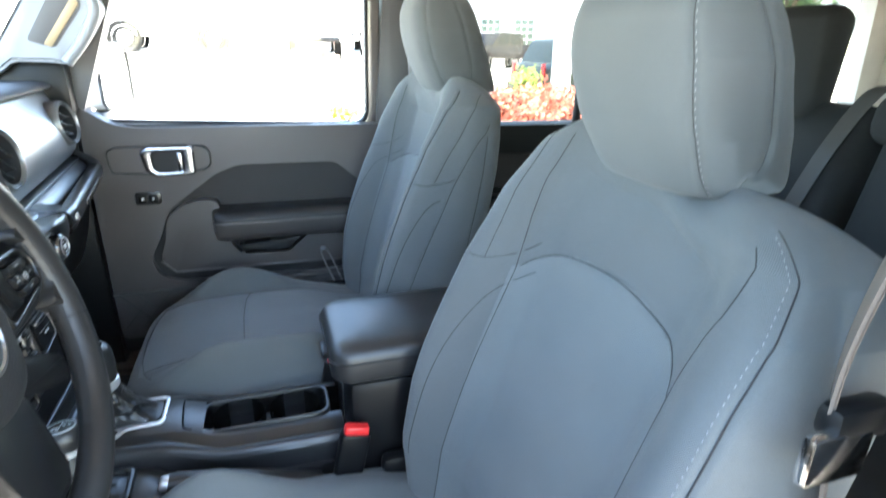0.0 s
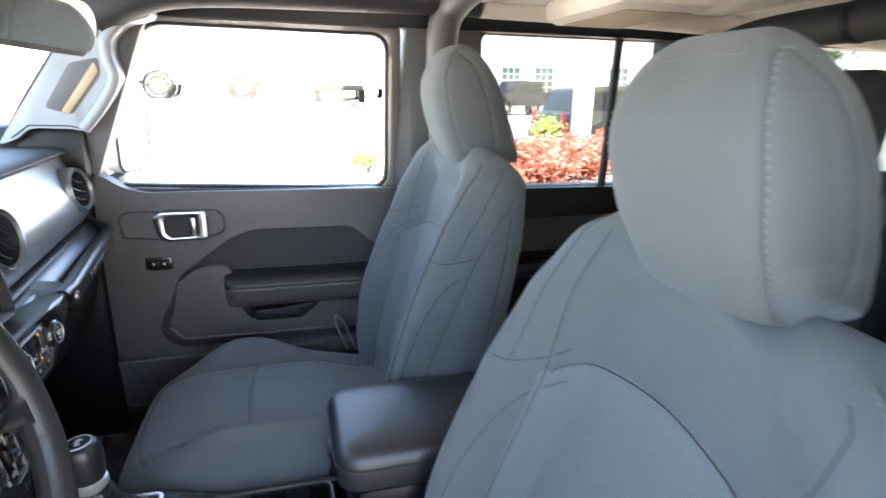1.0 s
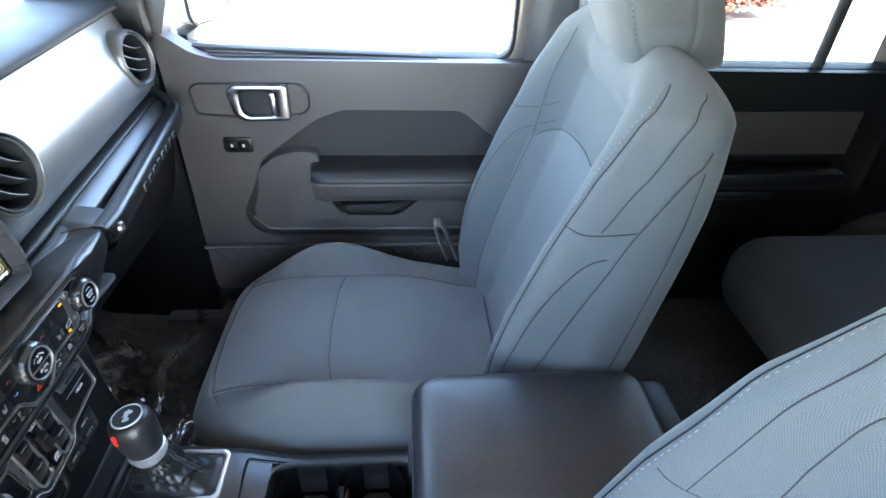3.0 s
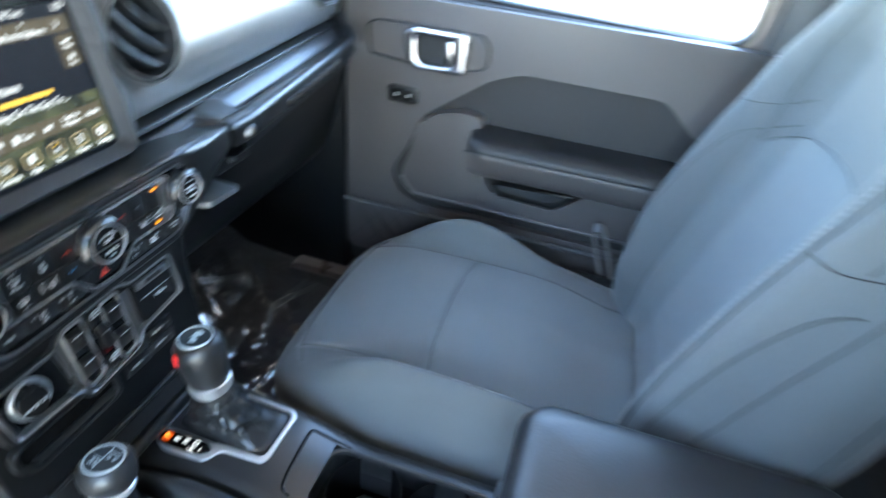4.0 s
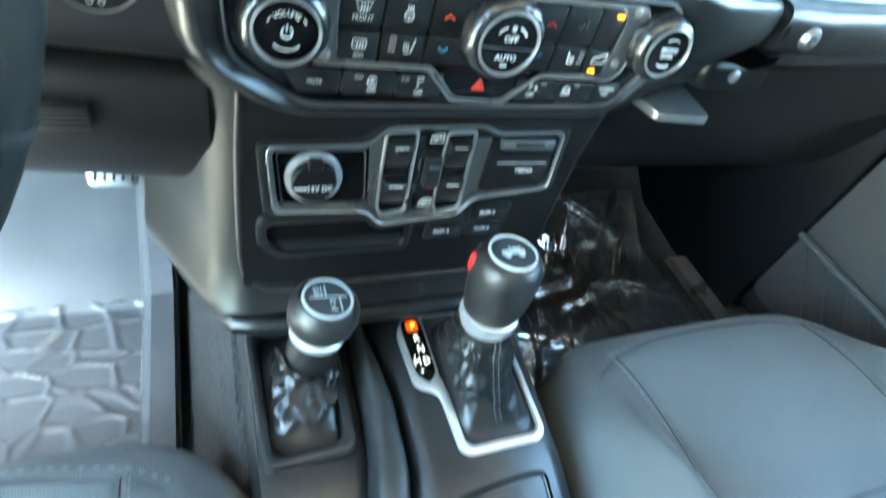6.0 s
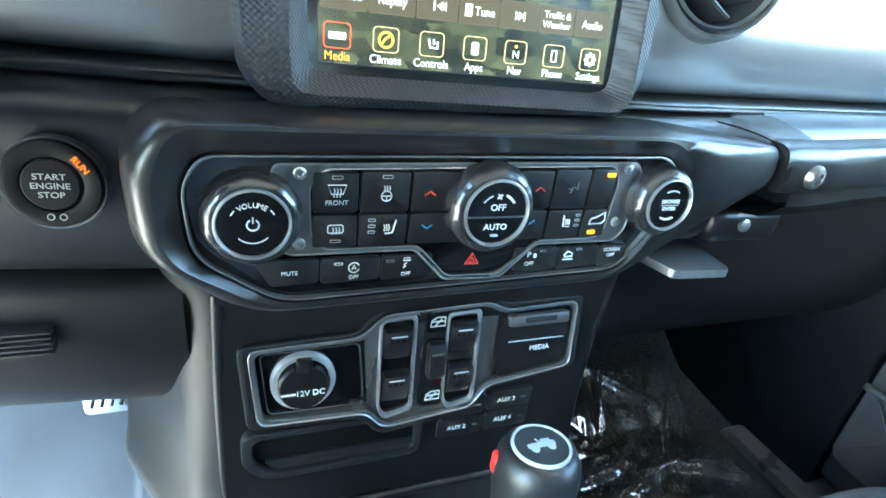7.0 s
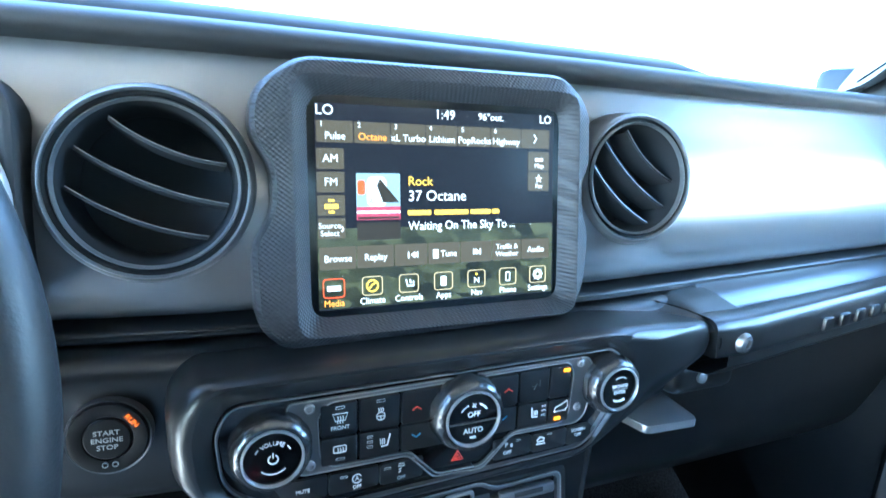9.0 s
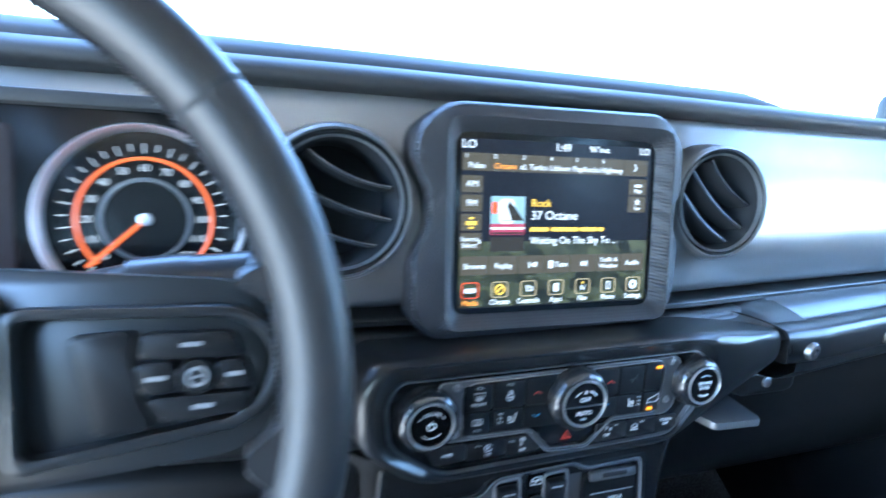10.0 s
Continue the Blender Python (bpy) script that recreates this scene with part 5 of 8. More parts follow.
part("rim", frame_ring(po, pi, SP, -0.002, 0.0074, 0.001), BAND, sp, "dark satin rim")
part("rim_edge", tube([SP @ Vector((u, v, 0.0074)) for u, v in po], 0.0006, 6, closed=True), TRIM_SILVER, sp, "bright outer edge")
part("inset_edge", tube([SP @ Vector((u, v, 0.0034)) for u, v in rpoly([(-0.1150, 0.0165), (-0.0530, 0.0180), (-0.0490, -0.0280), (-0.1105, -0.0265)], 0.004)], 0.0005, 6, closed=True), BAND, sp)
part("panel", prism(pi, SP, -0.012, 0.001), PIANO, sp, "gloss black panel")
DC = SP @ Matrix.Translation((-0.0885, -0.005, 0.001))
soc = part("power_socket", lathe([(0.0205, -0.004), (0.0205, 0.003), (0.0195, 0.0045), (0.0165, 0.0045), (0.0160, 0.002), (0.0160, -0.004)], DC, 44), SILVER, sp, "silver ringed power socket")
part("socket_cap", lathe([(0.0162, -0.002), (0.0162, 0.006), (0.0150, 0.0078), (0.0, 0.0082)], DC @ Matrix.Translation((0, -0.0022, 0)), 36), PLASTIC, soc)
part("cap_hinge", box((0, 0.0135, 0.006), (0.010, 0.009, 0.007), 0.0015, m=DC), PLASTIC, soc)
words("12V DC", 0.0056, DC @ Matrix.Translation((0.0035, -0.0055, 0.0086)), WHITE_INK, soc)
part("plug_mark", prism(rrect(0.009, 0.0012, 0.0004, 2, -0.010, -0.0055), DC, 0.007, 0.0086), WHITE_INK, soc)
# silver yoke round the two pairs of window switches
part("yoke_plate", prism(rpoly([(-0.0385, 0.0355), (0.0355, 0.0382), (0.0470, 0.0312), (0.0470, -0.0215), (0.0398, -0.0226), (0.0280, -0.0386), (-0.0338, -0.0446), (-0.0460, -0.0312), (-0.0495, 0.0208)], 0.004), SP, 0.0, 0.0036, 0.0006), BAND, sp, "dark satin switch plate")
part("key_well", prism(rrect(0.0165, 0.071, 0.003, 4, -0.0006, -0.0025), SP, 0.0, 0.0046), PIANO, sp)
for c in (-0.0270, 0.0200):
    part("switch_bezel", frame_ring(rpoly([(c - 0.0132, 0.0350), (c + 0.0122, 0.0365), (c + 0.0122, -0.037), (c - 0.0090, -0.0415), (c - 0.0132, -0.032)], 0.005), rpoly([(c - 0.0115, 0.0325), (c + 0.0100, 0.0335), (c + 0.0100, -0.035), (c - 0.0075, -0.0385), (c - 0.0115, -0.031)], 0.004), SP, 0.0, 0.0075, 0.0014), TRIM_SILVER, sp, "silver window switch bezel")
    part("switch_well", prism(rpoly([(c - 0.0117, 0.0327), (c + 0.0102, 0.0337), (c + 0.0102, -0.0352), (c - 0.0077, -0.0387), (c - 0.0117, -0.0312)], 0.004), SP, 0.0, 0.0042), PIANO, sp)
    for v in (0.0175, -0.0155):
        sw = part("window_switch", box((c - 0.0008, v, 0.004), (0.020, 0.024, 0.010), 0.003, m=SP @ pose(0, v, 0, 14, 0, 0) @ Matrix.Translation((0, -v, 0))), PLASTIC_SATIN, sp)
        part("switch_mark", prism(rrect(0.011, 0.0010, 0.0004, 2, c - 0.0010, v + 0.0080), SP @ pose(0, v, 0, 14, 0, 0) @ Matrix.Translation((0, -v, 0)), 0.0085, 0.0092), WHITE_INK, sw)
        g = bmesh.new()
        for q in (-0.004, 0.0, 0.004):
            box((c - 0.0015 + q, v + 0.0035, 0.0095), (0.003, 0.005, 0.0012), 0.0004, m=SP, bm=g)
        part("grip_ribs", g, PLASTIC, sw)
part("centre_key", prism(rrect(0.017, 0.018, 0.002, 4, 0.0, 0.0295), SP, 0.0, 0.006, 0.001), PIANO, sp)
part("lock_rocker", box((0.0005, 0.0005, 0.006), (0.0135, 0.028, 0.010), 0.0035, m=SP), PLASTIC_SATIN, sp)
part("lock_rocker_ridge", box((0.0005, 0.0065, 0.0105), (0.009, 0.002, 0.0025), 0.0006, m=SP), DARK_SILVER, sp)
part("centre_key", prism(rrect(0.017, 0.014, 0.002, 4, -0.0015, -0.0285), SP, 0.0, 0.006, 0.001), PIANO, sp)
for v in (0.0290, -0.0285):
    line([(-0.0055, v - 0.0030), (-0.0045, v + 0.0015), (-0.001, v + 0.0035), (0.0050, v + 0.0035), (0.0050, v - 0.0030)], 0.0005, closed=True, top=0.0064, on=sp, m=SP)
    line([(-0.0045, v + 0.0005), (0.0048, v + 0.0005)], 0.0005, top=0.0064, on=sp, m=SP)
    line([(-0.002, v - 0.0022), (0.0025, v + 0.0022)], 0.0005, top=0.0066, on=sp, m=SP)
# media door
md = part("media_door", prism(rpoly([(0.050, 0.0275), (0.1035, 0.0295), (0.1045, -0.0125), (0.0455, -0.0190), (0.0465, 0.020)], 0.004), SP, 0.0, 0.0085, 0.0015), PLASTIC, sp, "black media port door")
part("door_top", box((0.0775, 0.0255, 0.008), (0.050, 0.0095, 0.008), 0.003, m=SP), BAND, md)
part("door_notch", box((0.0775, 0.0265, 0.0118), (0.026, 0.004, 0.001), 0.0004, m=SP), RUBBER, md)
part("door_line", box((0.0775, 0.0085, 0.0084), (0.046, 0.0007, 0.0008), 0.0002, m=SP), GREY_INK, md)
words("MEDIA", 0.0056, SP @ Matrix.Translation((0.081, 0.0015, 0.0088)), WHITE_INK, md)

# ---- centre console ----
con = thing("centre_console", (0.4, 0, 0.5), "black moulded centre console between the front seats", "console")
# body as rows across the car at stations along it
RIDGE_X = (0.03, 0.05, 0.09, 0.125, 0.165, 0.195, 0.225, 0.26, 0.29, 0.50)
RIDGE_L = (-0.040, -0.043, -0.048, -0.048, -0.051, -0.057, -0.061, -0.066, -0.070, -0.076)
RIDGE_R = (-0.034, -0.030, -0.024, -0.020, -0.021, -0.023, -0.031, -0.040, -0.045, -0.050)
PLATEAU = (0.004, 0.001, -0.002, -0.004, -0.006, -0.008, -0.010, -0.016, -0.020, -0.024)


def console_heights(x):
    return 0.79 - 0.02 * float(smooth01(x, 0.19, 0.30)), 0.765 - 0.045 * float(smooth01(x, 0.17, 0.26)) - 0.03 * float(smooth01(x, 0.30, 0.45))


def console_row(x):
    z0, zl = console_heights(x)
    w = 0.012 * float(smooth01(x, 0.04, 0.26))
    L, R, Q = (float(np.interp(x + 0.005, RIDGE_X, a)) for a in (RIDGE_L, RIDGE_R, PLATEAU))
    return [(x, -0.150, 0.52), (x, -0.147, 0.70), (x, -0.143, zl - 0.012), (x, -0.138, zl), (x, -0.128, zl + 0.003), (x, L - 0.012, zl + 0.003),
            (x, L - 0.004, zl + 0.002), (x, L, zl - 0.002), (x, L + 0.004, zl - 0.004), (x, R - 0.003, z0 - 0.018), (x, R + 0.001, z0 - 0.016), (x, R + 0.004, z0 - 0.008), (x, (R + Q) / 2 + 0.002, z0 - 0.003),
            (x, Q, z0 + 0.0005), (x, Q + 0.004, z0 + 0.002), (x, 0.108 - w, z0 + 0.002), (x, 0.122 - w, z0 - 0.004), (x, 0.130 - w, z0 - 0.02), (x, 0.138, z0 - 0.08), (x, 0.145, 0.52)]


part("body", strip([console_row(0.0 + 0.25 * k / 20) for k in range(21)]), CONSOLE, con, "satin black console body")
# rear half with the cup holder opening: driver side tray, two rails
part("tray_side", strip([console_row(0.25 + 0.24 * k / 16)[:15] + [(0.25 + 0.24 * k / 16, 0.000, console_heights(0.25 + 0.24 * k / 16)[0] + 0.002)] for k in range(17)]), CONSOLE, con)
right = []
for k in range(17):
    r = console_row(0.25 + 0.24 * k / 16)
    right.append([(r[15][0], 0.086, r[15][2])] + r[15:])
part("passenger_rail", strip(right), CONSOLE, con)
# soft grained strip that winds between the tray and the shifter plate
rows = []
for k in range(61):
    x = 0.012 + 0.478 * k / 60
    z0, zl = console_heights(x)
    L, R = (float(np.interp(x + 0.005, RIDGE_X, a)) for a in (RIDGE_L, RIDGE_R))
    h = 0.001 + 0.005 * float(smooth01(x, 0.01, 0.06))
    rows.append([(x, L, zl - 0.010), (x, L + 0.0008, z0 - 0.016), (x, L + 0.003, z0 - 0.005), (x, L + 0.007, z0 - 0.001 + h * 0.5), (x, (L + R) / 2, z0 - 0.001 + h), (x, R - 0.006, z0 - 0.001 + h * 0.6), (x, R - 0.002, z0 - 0.005), (x, R - 0.0005, z0 - 0.011), (x, R, z0 - 0.022)])
part("grained_strip", strip([[tuple(p) for p in spline(r, 4)] for r in rows]), LEATHER, con, "winding grained soft strip")
# The well walls take the shade black, so their depth is painted dark.
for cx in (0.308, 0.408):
    part("cup_well", lathe([(0.046, 0.772), (0.046, 0.70), (0.042, 0.690), (0.0, 0.690)], Matrix.Translation((cx, 0.043, 0)), 36), VOID, con, "cup well with its shade painted black")
for cx in (0.308, 0.408):
    part("cup_mat", lathe([(0.040, 0.690), (0.040, 0.700), (0.037, 0.702), (0.0, 0.702)], Matrix.Translation((cx, 0.043, 0)) @ pose(0, 0, 0, 0, 0, 22.5), 8), CUP_MAT, con, "ribbed grey cup mat")
ho = rpoly([(0.240, -0.008), (0.243, 0.089), (0.472, 0.091), (0.472, -0.006)], 0.028)
hi_ = rpoly([(0.247, -0.001), (0.250, 0.083), (0.466, 0.085), (0.466, 0.001)], 0.026)
up = Matrix.Translation((0, 0, 0.772))
part("cup_rim", frame_ring(ho, hi_, up, -0.03, 0.006, 0.003), CONSOLE, con)
part("cup_liner", strip([[(u, v, 0.772) for u, v in hi_], [(u, v, 0.705) for u, v in hi_]], closed=True), RUBBER, con)
part("cup_bridge", box((0.358, 0.049, 0.742), (0.018, 0.03, 0.02), 0.005), RUBBER, con)
part("cup_tab", box((0.358, 0.014, 0.742), (0.03, 0.014, 0.03), 0.005), RUBBER, con)
for bx, by, side in ((0.330, 0.0885, 90), (0.258, 0.040, 0)):
    part("cup_spring", lathe([(0.0, 0.004), (0.004, 0.0034), (0.0062, 0.0016), (0.0068, 0.0)], Matrix.Translation((bx, by, 0.745)) @ (pose(0, 0, 0, 90, 0, 0) if side else pose(0, 0, 0, 0, 90, 0)), 20), PLASTIC_SATIN, con)
edge = spline([(0.232, -0.001, 0), (0.221, 0.003, 0), (0.2165, 0.016, 0), (0.2135, 0.050, 0), (0.2125, 0.080, 0), (0.2165, 0.0895, 0), (0.232, 0.0895, 0), (0.27, 0.0900, 0)], 6)
part("flap_gap", tube([(p.x, p.y, console_heights(p.x)[0] + 0.0018) for p in edge], 0.0014, 6), VOID, con)
part("flap_lip", tube([(p.x + 0.0024, p.y - (0.0024 if p.y > 0.088 else 0.0), console_heights(p.x)[0] + 0.0019) for p in edge[4:]], 0.0010, 6), CONSOLE, con)
part("tray_recess", prism(rpoly([(0.22, -0.084), (0.47, -0.080), (0.47, -0.062), (0.22, -0.066)], 0.006), Matrix.Translation((0, 0, 0.722)), 0, 0.004), RUBBER, con)
# armrest box
part("box_body", box((0.645, 0.0, 0.70), (0.30, 0.205, 0.38), 0.018), PLASTIC, con, "black storage box")
part("box_seam", box((0.494, -0.02, 0.80), (0.004, 0.002, 0.14), 0.0005), RUBBER, con)
lid = thing("armrest_lid", (0.64, 0, 0.93), "padded black armrest lid over the console box", "armrest")
rows = []
for t, z, g in ((0, 0.893, -0.020), (0.1, 0.893, -0.004), (0.2, 0.897, 0.0), (0.5, 0.925, 0.002), (0.7, 0.940, 0.0), (0.8, 0.948, -0.004), (0.9, 0.954, -0.012), (1.0, 0.9575, -0.03), (1.0, 0.9588, -0.06), (1.0, 0.9592, -0.098)):
    rows.append([(x, y, z + 0.004 * (1 - abs(y) / 0.11)) for x, y in rrect(0.325 + 2 * g, 0.216 + 2 * g, max(0.003, 0.035 + min(0, g) * 0.5), 8, 0.638, 0.0)])
part("pad", strip(rows, closed=True, cap=True), LEATHER, lid)
part("pad_seam", tube([(x, y, 0.932) for x, y in rrect(0.331, 0.222, 0.037, 8, 0.638, 0)], 0.0016, 5, closed=True), SEAM, lid)
part("hinge", box((0.815, 0.0, 0.915), (0.05, 0.20, 0.045), 0.015), PLASTIC, lid)
part("latch", box((0.472, 0.0, 0.905), (0.012, 0.05, 0.012), 0.004), PLASTIC, lid)

# ---- gear shifter ----
gs = thing("gear_shifter", (0.11, 0.055, 0.79), "black gear shifter with a leather boot and silver bezel", "gear shifter")
GP = Matrix.Translation((0.0, 0.0, 0.792))
go = rpoly([(0.040, 0.108), (0.180, 0.104), (0.188, 0.096), (0.188, 0.028), (0.182, 0.020), (0.128, 0.018), (0.118, -0.002), (0.060, -0.004), (0.040, 0.008)], 0.008)
gi = rpoly([(0.046, 0.102), (0.176, 0.098), (0.181, 0.092), (0.181, 0.032), (0.176, 0.027), (0.124, 0.026), (0.112, 0.0235), (0.066, 0.0235), (0.046, 0.024)], 0.006)
part("bezel", frame_ring(go[::-1], gi[::-1], GP, -0.004, 0.004, 0.0015), SILVER, gs, "satin silver bezel")
part("well", prism(gi, GP, -0.003, 0.0008), RUBBER, gs)
pr = prism(rpoly([(0.048, 0.0025), (0.048, 0.0185), (0.060, 0.0215), (0.108, 0.0210), (0.119, 0.012), (0.108, 0.0022), (0.062, 0.0005)], 0.005), GP, 0.0, 0.0048, 0.0006)
part("indicator_window", pr, PIANO, gs, "dark gear indicator window")
IM = Matrix(((0, -1, 0, 0), (1, 0, 0, 0), (0, 0, 1, 0.7972), (0, 0, 0, 1)))  # letters read from the rear
for t, x, y, mt in (("P", 0.057, 0.0125, SCR_YELLOW), ("R", 0.071, 0.0125, SCR_WHITE), ("N", 0.083, 0.0135, SCR_WHITE), ("D", 0.096, 0.0155, SCR_WHITE), ("M", 0.096, 0.0065, SCR_WHITE), ("-", 0.089, 0.0055, SCR_WHITE), ("+", 0.1055, 0.0085, SCR_WHITE)):
    words(t, 0.0098 if t not in "-+" else 0.007, Matrix.Translation((x, y, 0)) @ IM, mt, gs)
glow = prism(rrect(0.011, 0.012, 0.003, 4, 0.057, 0.0115), GP, 0.004, 0.0050)
part("selected_glow", glow, LAMP_RED, gs)


def boot(base, top, r_top, seed, parent, wob, slim=0.75):
    rng = random.Random(seed)
    n = 96
    rows = []
    ph = [rng.uniform(0, 6.28) for _ in range(6)]
    for k in range(49):
        s = k / 48
        row = []
        for i in range(n):
            a = 2 * math.pi * i / n
            bx, by = base(a)
            tx, ty = top[0] + r_top * math.cos(a), top[1] + r_top * math.sin(a)
            e = s ** slim
            z = base_z(parent) + 0.004 + (top[2] - base_z(parent) - 0.004) * s
            fold = wob * math.sin(math.pi * min(1, s * 1.05)) * (ridge(9 * s + 3 * a + ph[0]) + 0.8 * ridge(16 * s - 2 * a + ph[1]) + 0.5 * math.sin(5 * a + ph[2] + 4 * s) + 0.5 * math.sin(24 * s + a + ph[3]))
            fold += 0.9 * wob * math.sin(math.pi * min(1, s * 1.02)) * (1 - 3 * abs(noise.noise(Vector((bx * 60 + seed, by * 60, s * 5.5)))))
            x = bx + (tx - bx) * e
            y = by + (ty - by) * e
            cx, cy = x - (top[0] * e + (1 - e) * mid_of(base)[0]), y - (top[1] * e + (1 - e) * mid_of(base)[1])
            d = max(1e-4, math.hypot(cx, cy))
            row.append((x + cx / d * fold, y + cy / d * fold, z))
        rows.append(row)
    return strip(rows, closed=True)


def ridge(q):
    """A sharp crease and a soft valley."""
    return 1 - 2 * abs(math.sin(q / 2)) ** 0.7


def base_z(ob):
    return ob.location.z


def mid_of(base):
    pts = [base(2 * math.pi * i / 16) for i in range(16)]
    return sum(p[0] for p in pts) / 16, sum(p[1] for p in pts) / 16


def quad_base(cx, cy, w, h, p=5):
    def f(a):
        c, s = math.cos(a), math.sin(a)
        q = (abs(c) ** p + abs(s) ** p) ** (-1 / p)
        return cx + w / 2 * c * q, cy + h / 2 * s * q
    return f


gear_boot = boot(quad_base(0.116, 0.0625, 0.126, 0.070), (0.0985, 0.055, 0.868), 0.021, 5, gs, 0.0024, 0.62)
gear_boot.verts.ensure_lookup_table()
spine = [gear_boot.verts[k * 96].co.copy() for k in range(4, 47)]
part("boot", gear_boot, BOOT_SOFT, gs, "creased leather boot")
for k in range(0, len(spine) - 1):
    for side in (-0.0026, 0.0026):
        a_, b_ = spine[k], spine[k + 1]
        part("stitch", tube([a_.lerp(b_, 0.15) + Vector((0.0006, side, 0.0003)), a_.lerp(b_, 0.75) + Vector((0.0006, side, 0.0003))], 0.0005, 4), BOOT_THREAD, gs)
part("boot_seam", tube([p + Vector((0.0001, 0, 0)) for p in spine], 0.0006, 5), SEAM, gs)
KM = axes((0.0985, 0.0545, 0.866), (-0.03, 0.0, 1.0), (1, 0, 0))
part("boot_ring", lathe([(0.0225, -0.008), (0.0245, -0.002), (0.025, 0.006), (0.0245, 0.010), (0.022, 0.011)], KM, 44), SILVER, gs, "knurled silver collar")
rg = bmesh.new()
for i in range(44):
    a = 2 * math.pi * i / 44
    box((0.0248 * math.cos(a), 0.0248 * math.sin(a), 0.003), (0.0012, 0.0014, 0.008), 0, m=KM, bm=rg)
part("collar_ribs", rg, SILVER, gs)
part("knob", lathe([(0.022, 0.008), (0.0245, 0.012), (0.0268, 0.024), (0.0285, 0.040), (0.0290, 0.055), (0.0280, 0.064), (0.0245, 0.071), (0.0205, 0.0735), (0.0, 0.0740)], KM @ pose(0, 0, 0, 0, -4, 0), 48), LEATHER, gs, "black leather grip")
TOPK = KM @ pose(0, 0, 0, 0, -4, 0) @ pose(0, 0, 0.0742, 0, 0, 90)
part("badge_ring", lathe([(0.0200, -0.002), (0.0200, 0.0012), (0.0188, 0.0016), (0.0180, 0.0008)], TOPK, 44), GREY_INK, gs)
part("badge_disc", lathe([(0.0182, -0.002), (0.0182, 0.0008), (0.0, 0.0010)], TOPK, 40), CAP, gs, "grey badge disc")
# plain vehicle silhouette on the disc
sil = bmesh.new()
prism(rrect(0.020, 0.0042, 0.0012, 3, 0.0, 0.0), TOPK, 0.0008, 0.0014, bm=sil)
prism(rrect(0.007, 0.0030, 0.0008, 3, 0.004, 0.0030), TOPK, 0.0008, 0.0014, bm=sil)
prism(circle(0.0028, 14, -0.006, -0.003), TOPK, 0.0008, 0.0014, bm=sil)
prism(circle(0.0028, 14, 0.006, -0.003), TOPK, 0.0008, 0.0014, bm=sil)
prism([(-0.001, 0.002), (0.0, 0.002), (-0.0015, 0.0058), (-0.0025, 0.0058)], TOPK, 0.0008, 0.0014, bm=sil)
part("badge_shape", sil, GREY_INK, gs)
part("release_button", box((0, 0, 0), (0.010, 0.009, 0.018), 0.003, m=KM @ Matrix.Translation((-0.014, -0.0235, 0.056))), RED, gs, "red release button")

# ---- transfer case shifter ----
tr = thing("transfer_shifter", (0.10, -0.10, 0.768), "short black transfer case lever with a crumpled boot", "gear lever")
TP = Matrix.Translation((0, 0, 0.768))
to = rpoly([(0.020, -0.139), (0.020, -0.058), (0.156, -0.058), (0.158, -0.136)][::-1], 0.014)
ti = rpoly([(0.033, -0.129), (0.033, -0.068), (0.146, -0.069), (0.149, -0.127)][::-1], 0.010)
part("boot_frame", frame_ring(to, ti, TP, -0.004, 0.0105, 0.0042), CONSOLE, tr, "thick raised collar")
part("well", prism(ti, TP, -0.004, 0.0008), RUBBER, tr)
part("boot", boot(quad_base(0.092, -0.098, 0.112, 0.056), (0.084, -0.091, 0.820), 0.0215, 9, tr, 0.0046, 0.42), BOOT, tr, "crumpled leather boot")
TM = axes((0.0795, -0.0865, 0.838), (-0.06, 0.12, 1.0), (1, 0, 0))
part("sleeve", lathe([(0.0225, -0.030), (0.0215, -0.020), (0.0185, -0.004), (0.0175, 0.006), (0.0170, 0.012)], TM, 32), BOOT_SOFT, tr, "smooth leather sleeve")
part("ring", lathe([(0.0195, 0.003), (0.0228, 0.0055), (0.0232, 0.0115), (0.0205, 0.0135)], TM, 36), SILVER, tr, "silver collar")
part("knob", lathe([(0.018, 0.012), (0.0225, 0.0145), (0.0268, 0.022), (0.0282, 0.032), (0.0270, 0.041), (0.0222, 0.047), (0.0, 0.0475)], TM, 44), LEATHER, tr, "round black knob")
TT = TM @ pose(0, 0, 0.0476, 0, 0, 90)
part("badge_ring", lathe([(0.0200, -0.002), (0.0200, 0.0010), (0.0184, 0.0012), (0.0178, 0.0004)], TT, 40), GREY_INK, tr)
part("badge_disc", lathe([(0.0180, -0.002), (0.0180, 0.0004), (0.0, 0.0006)], TT, 36), CAP, tr, "grey shift pattern disc")
for t, u, v in (("2H", -0.007, 0.0085), ("4H", -0.007, 0.0035), ("N", 0.003, -0.004), ("4L", 0.003, -0.011)):
    words(t, 0.0058, TT @ Matrix.Translation((u, v, 0.0009)), GREY_INK, tr)
pl = bmesh.new()
for a, b in (((-0.001, 0.012), (-0.001, 0.0015)), ((-0.014, 0.001), (0.015, 0.001)), ((0.009, 0.001), (0.009, -0.013))):
    tube([TT @ Vector((*a, 0.0009)), TT @ Vector((*b, 0.0009))], 0.0005, 5, bm=pl)
part("pattern_lines", pl, GREY_INK, tr)

# ---- handbrake ----
hb = thing("handbrake_lever", (0.3, -0.1, 0.7), "black handbrake lever with a silver release button", "handbrake")
a, b = Vector((0.203, -0.104, 0.769)), Vector((0.45, -0.095, 0.70))
d = (b - a).normalized()
pts = [a + d * s for s in (0.008, 0.02, 0.08, 0.14, 0.20, 0.25)]
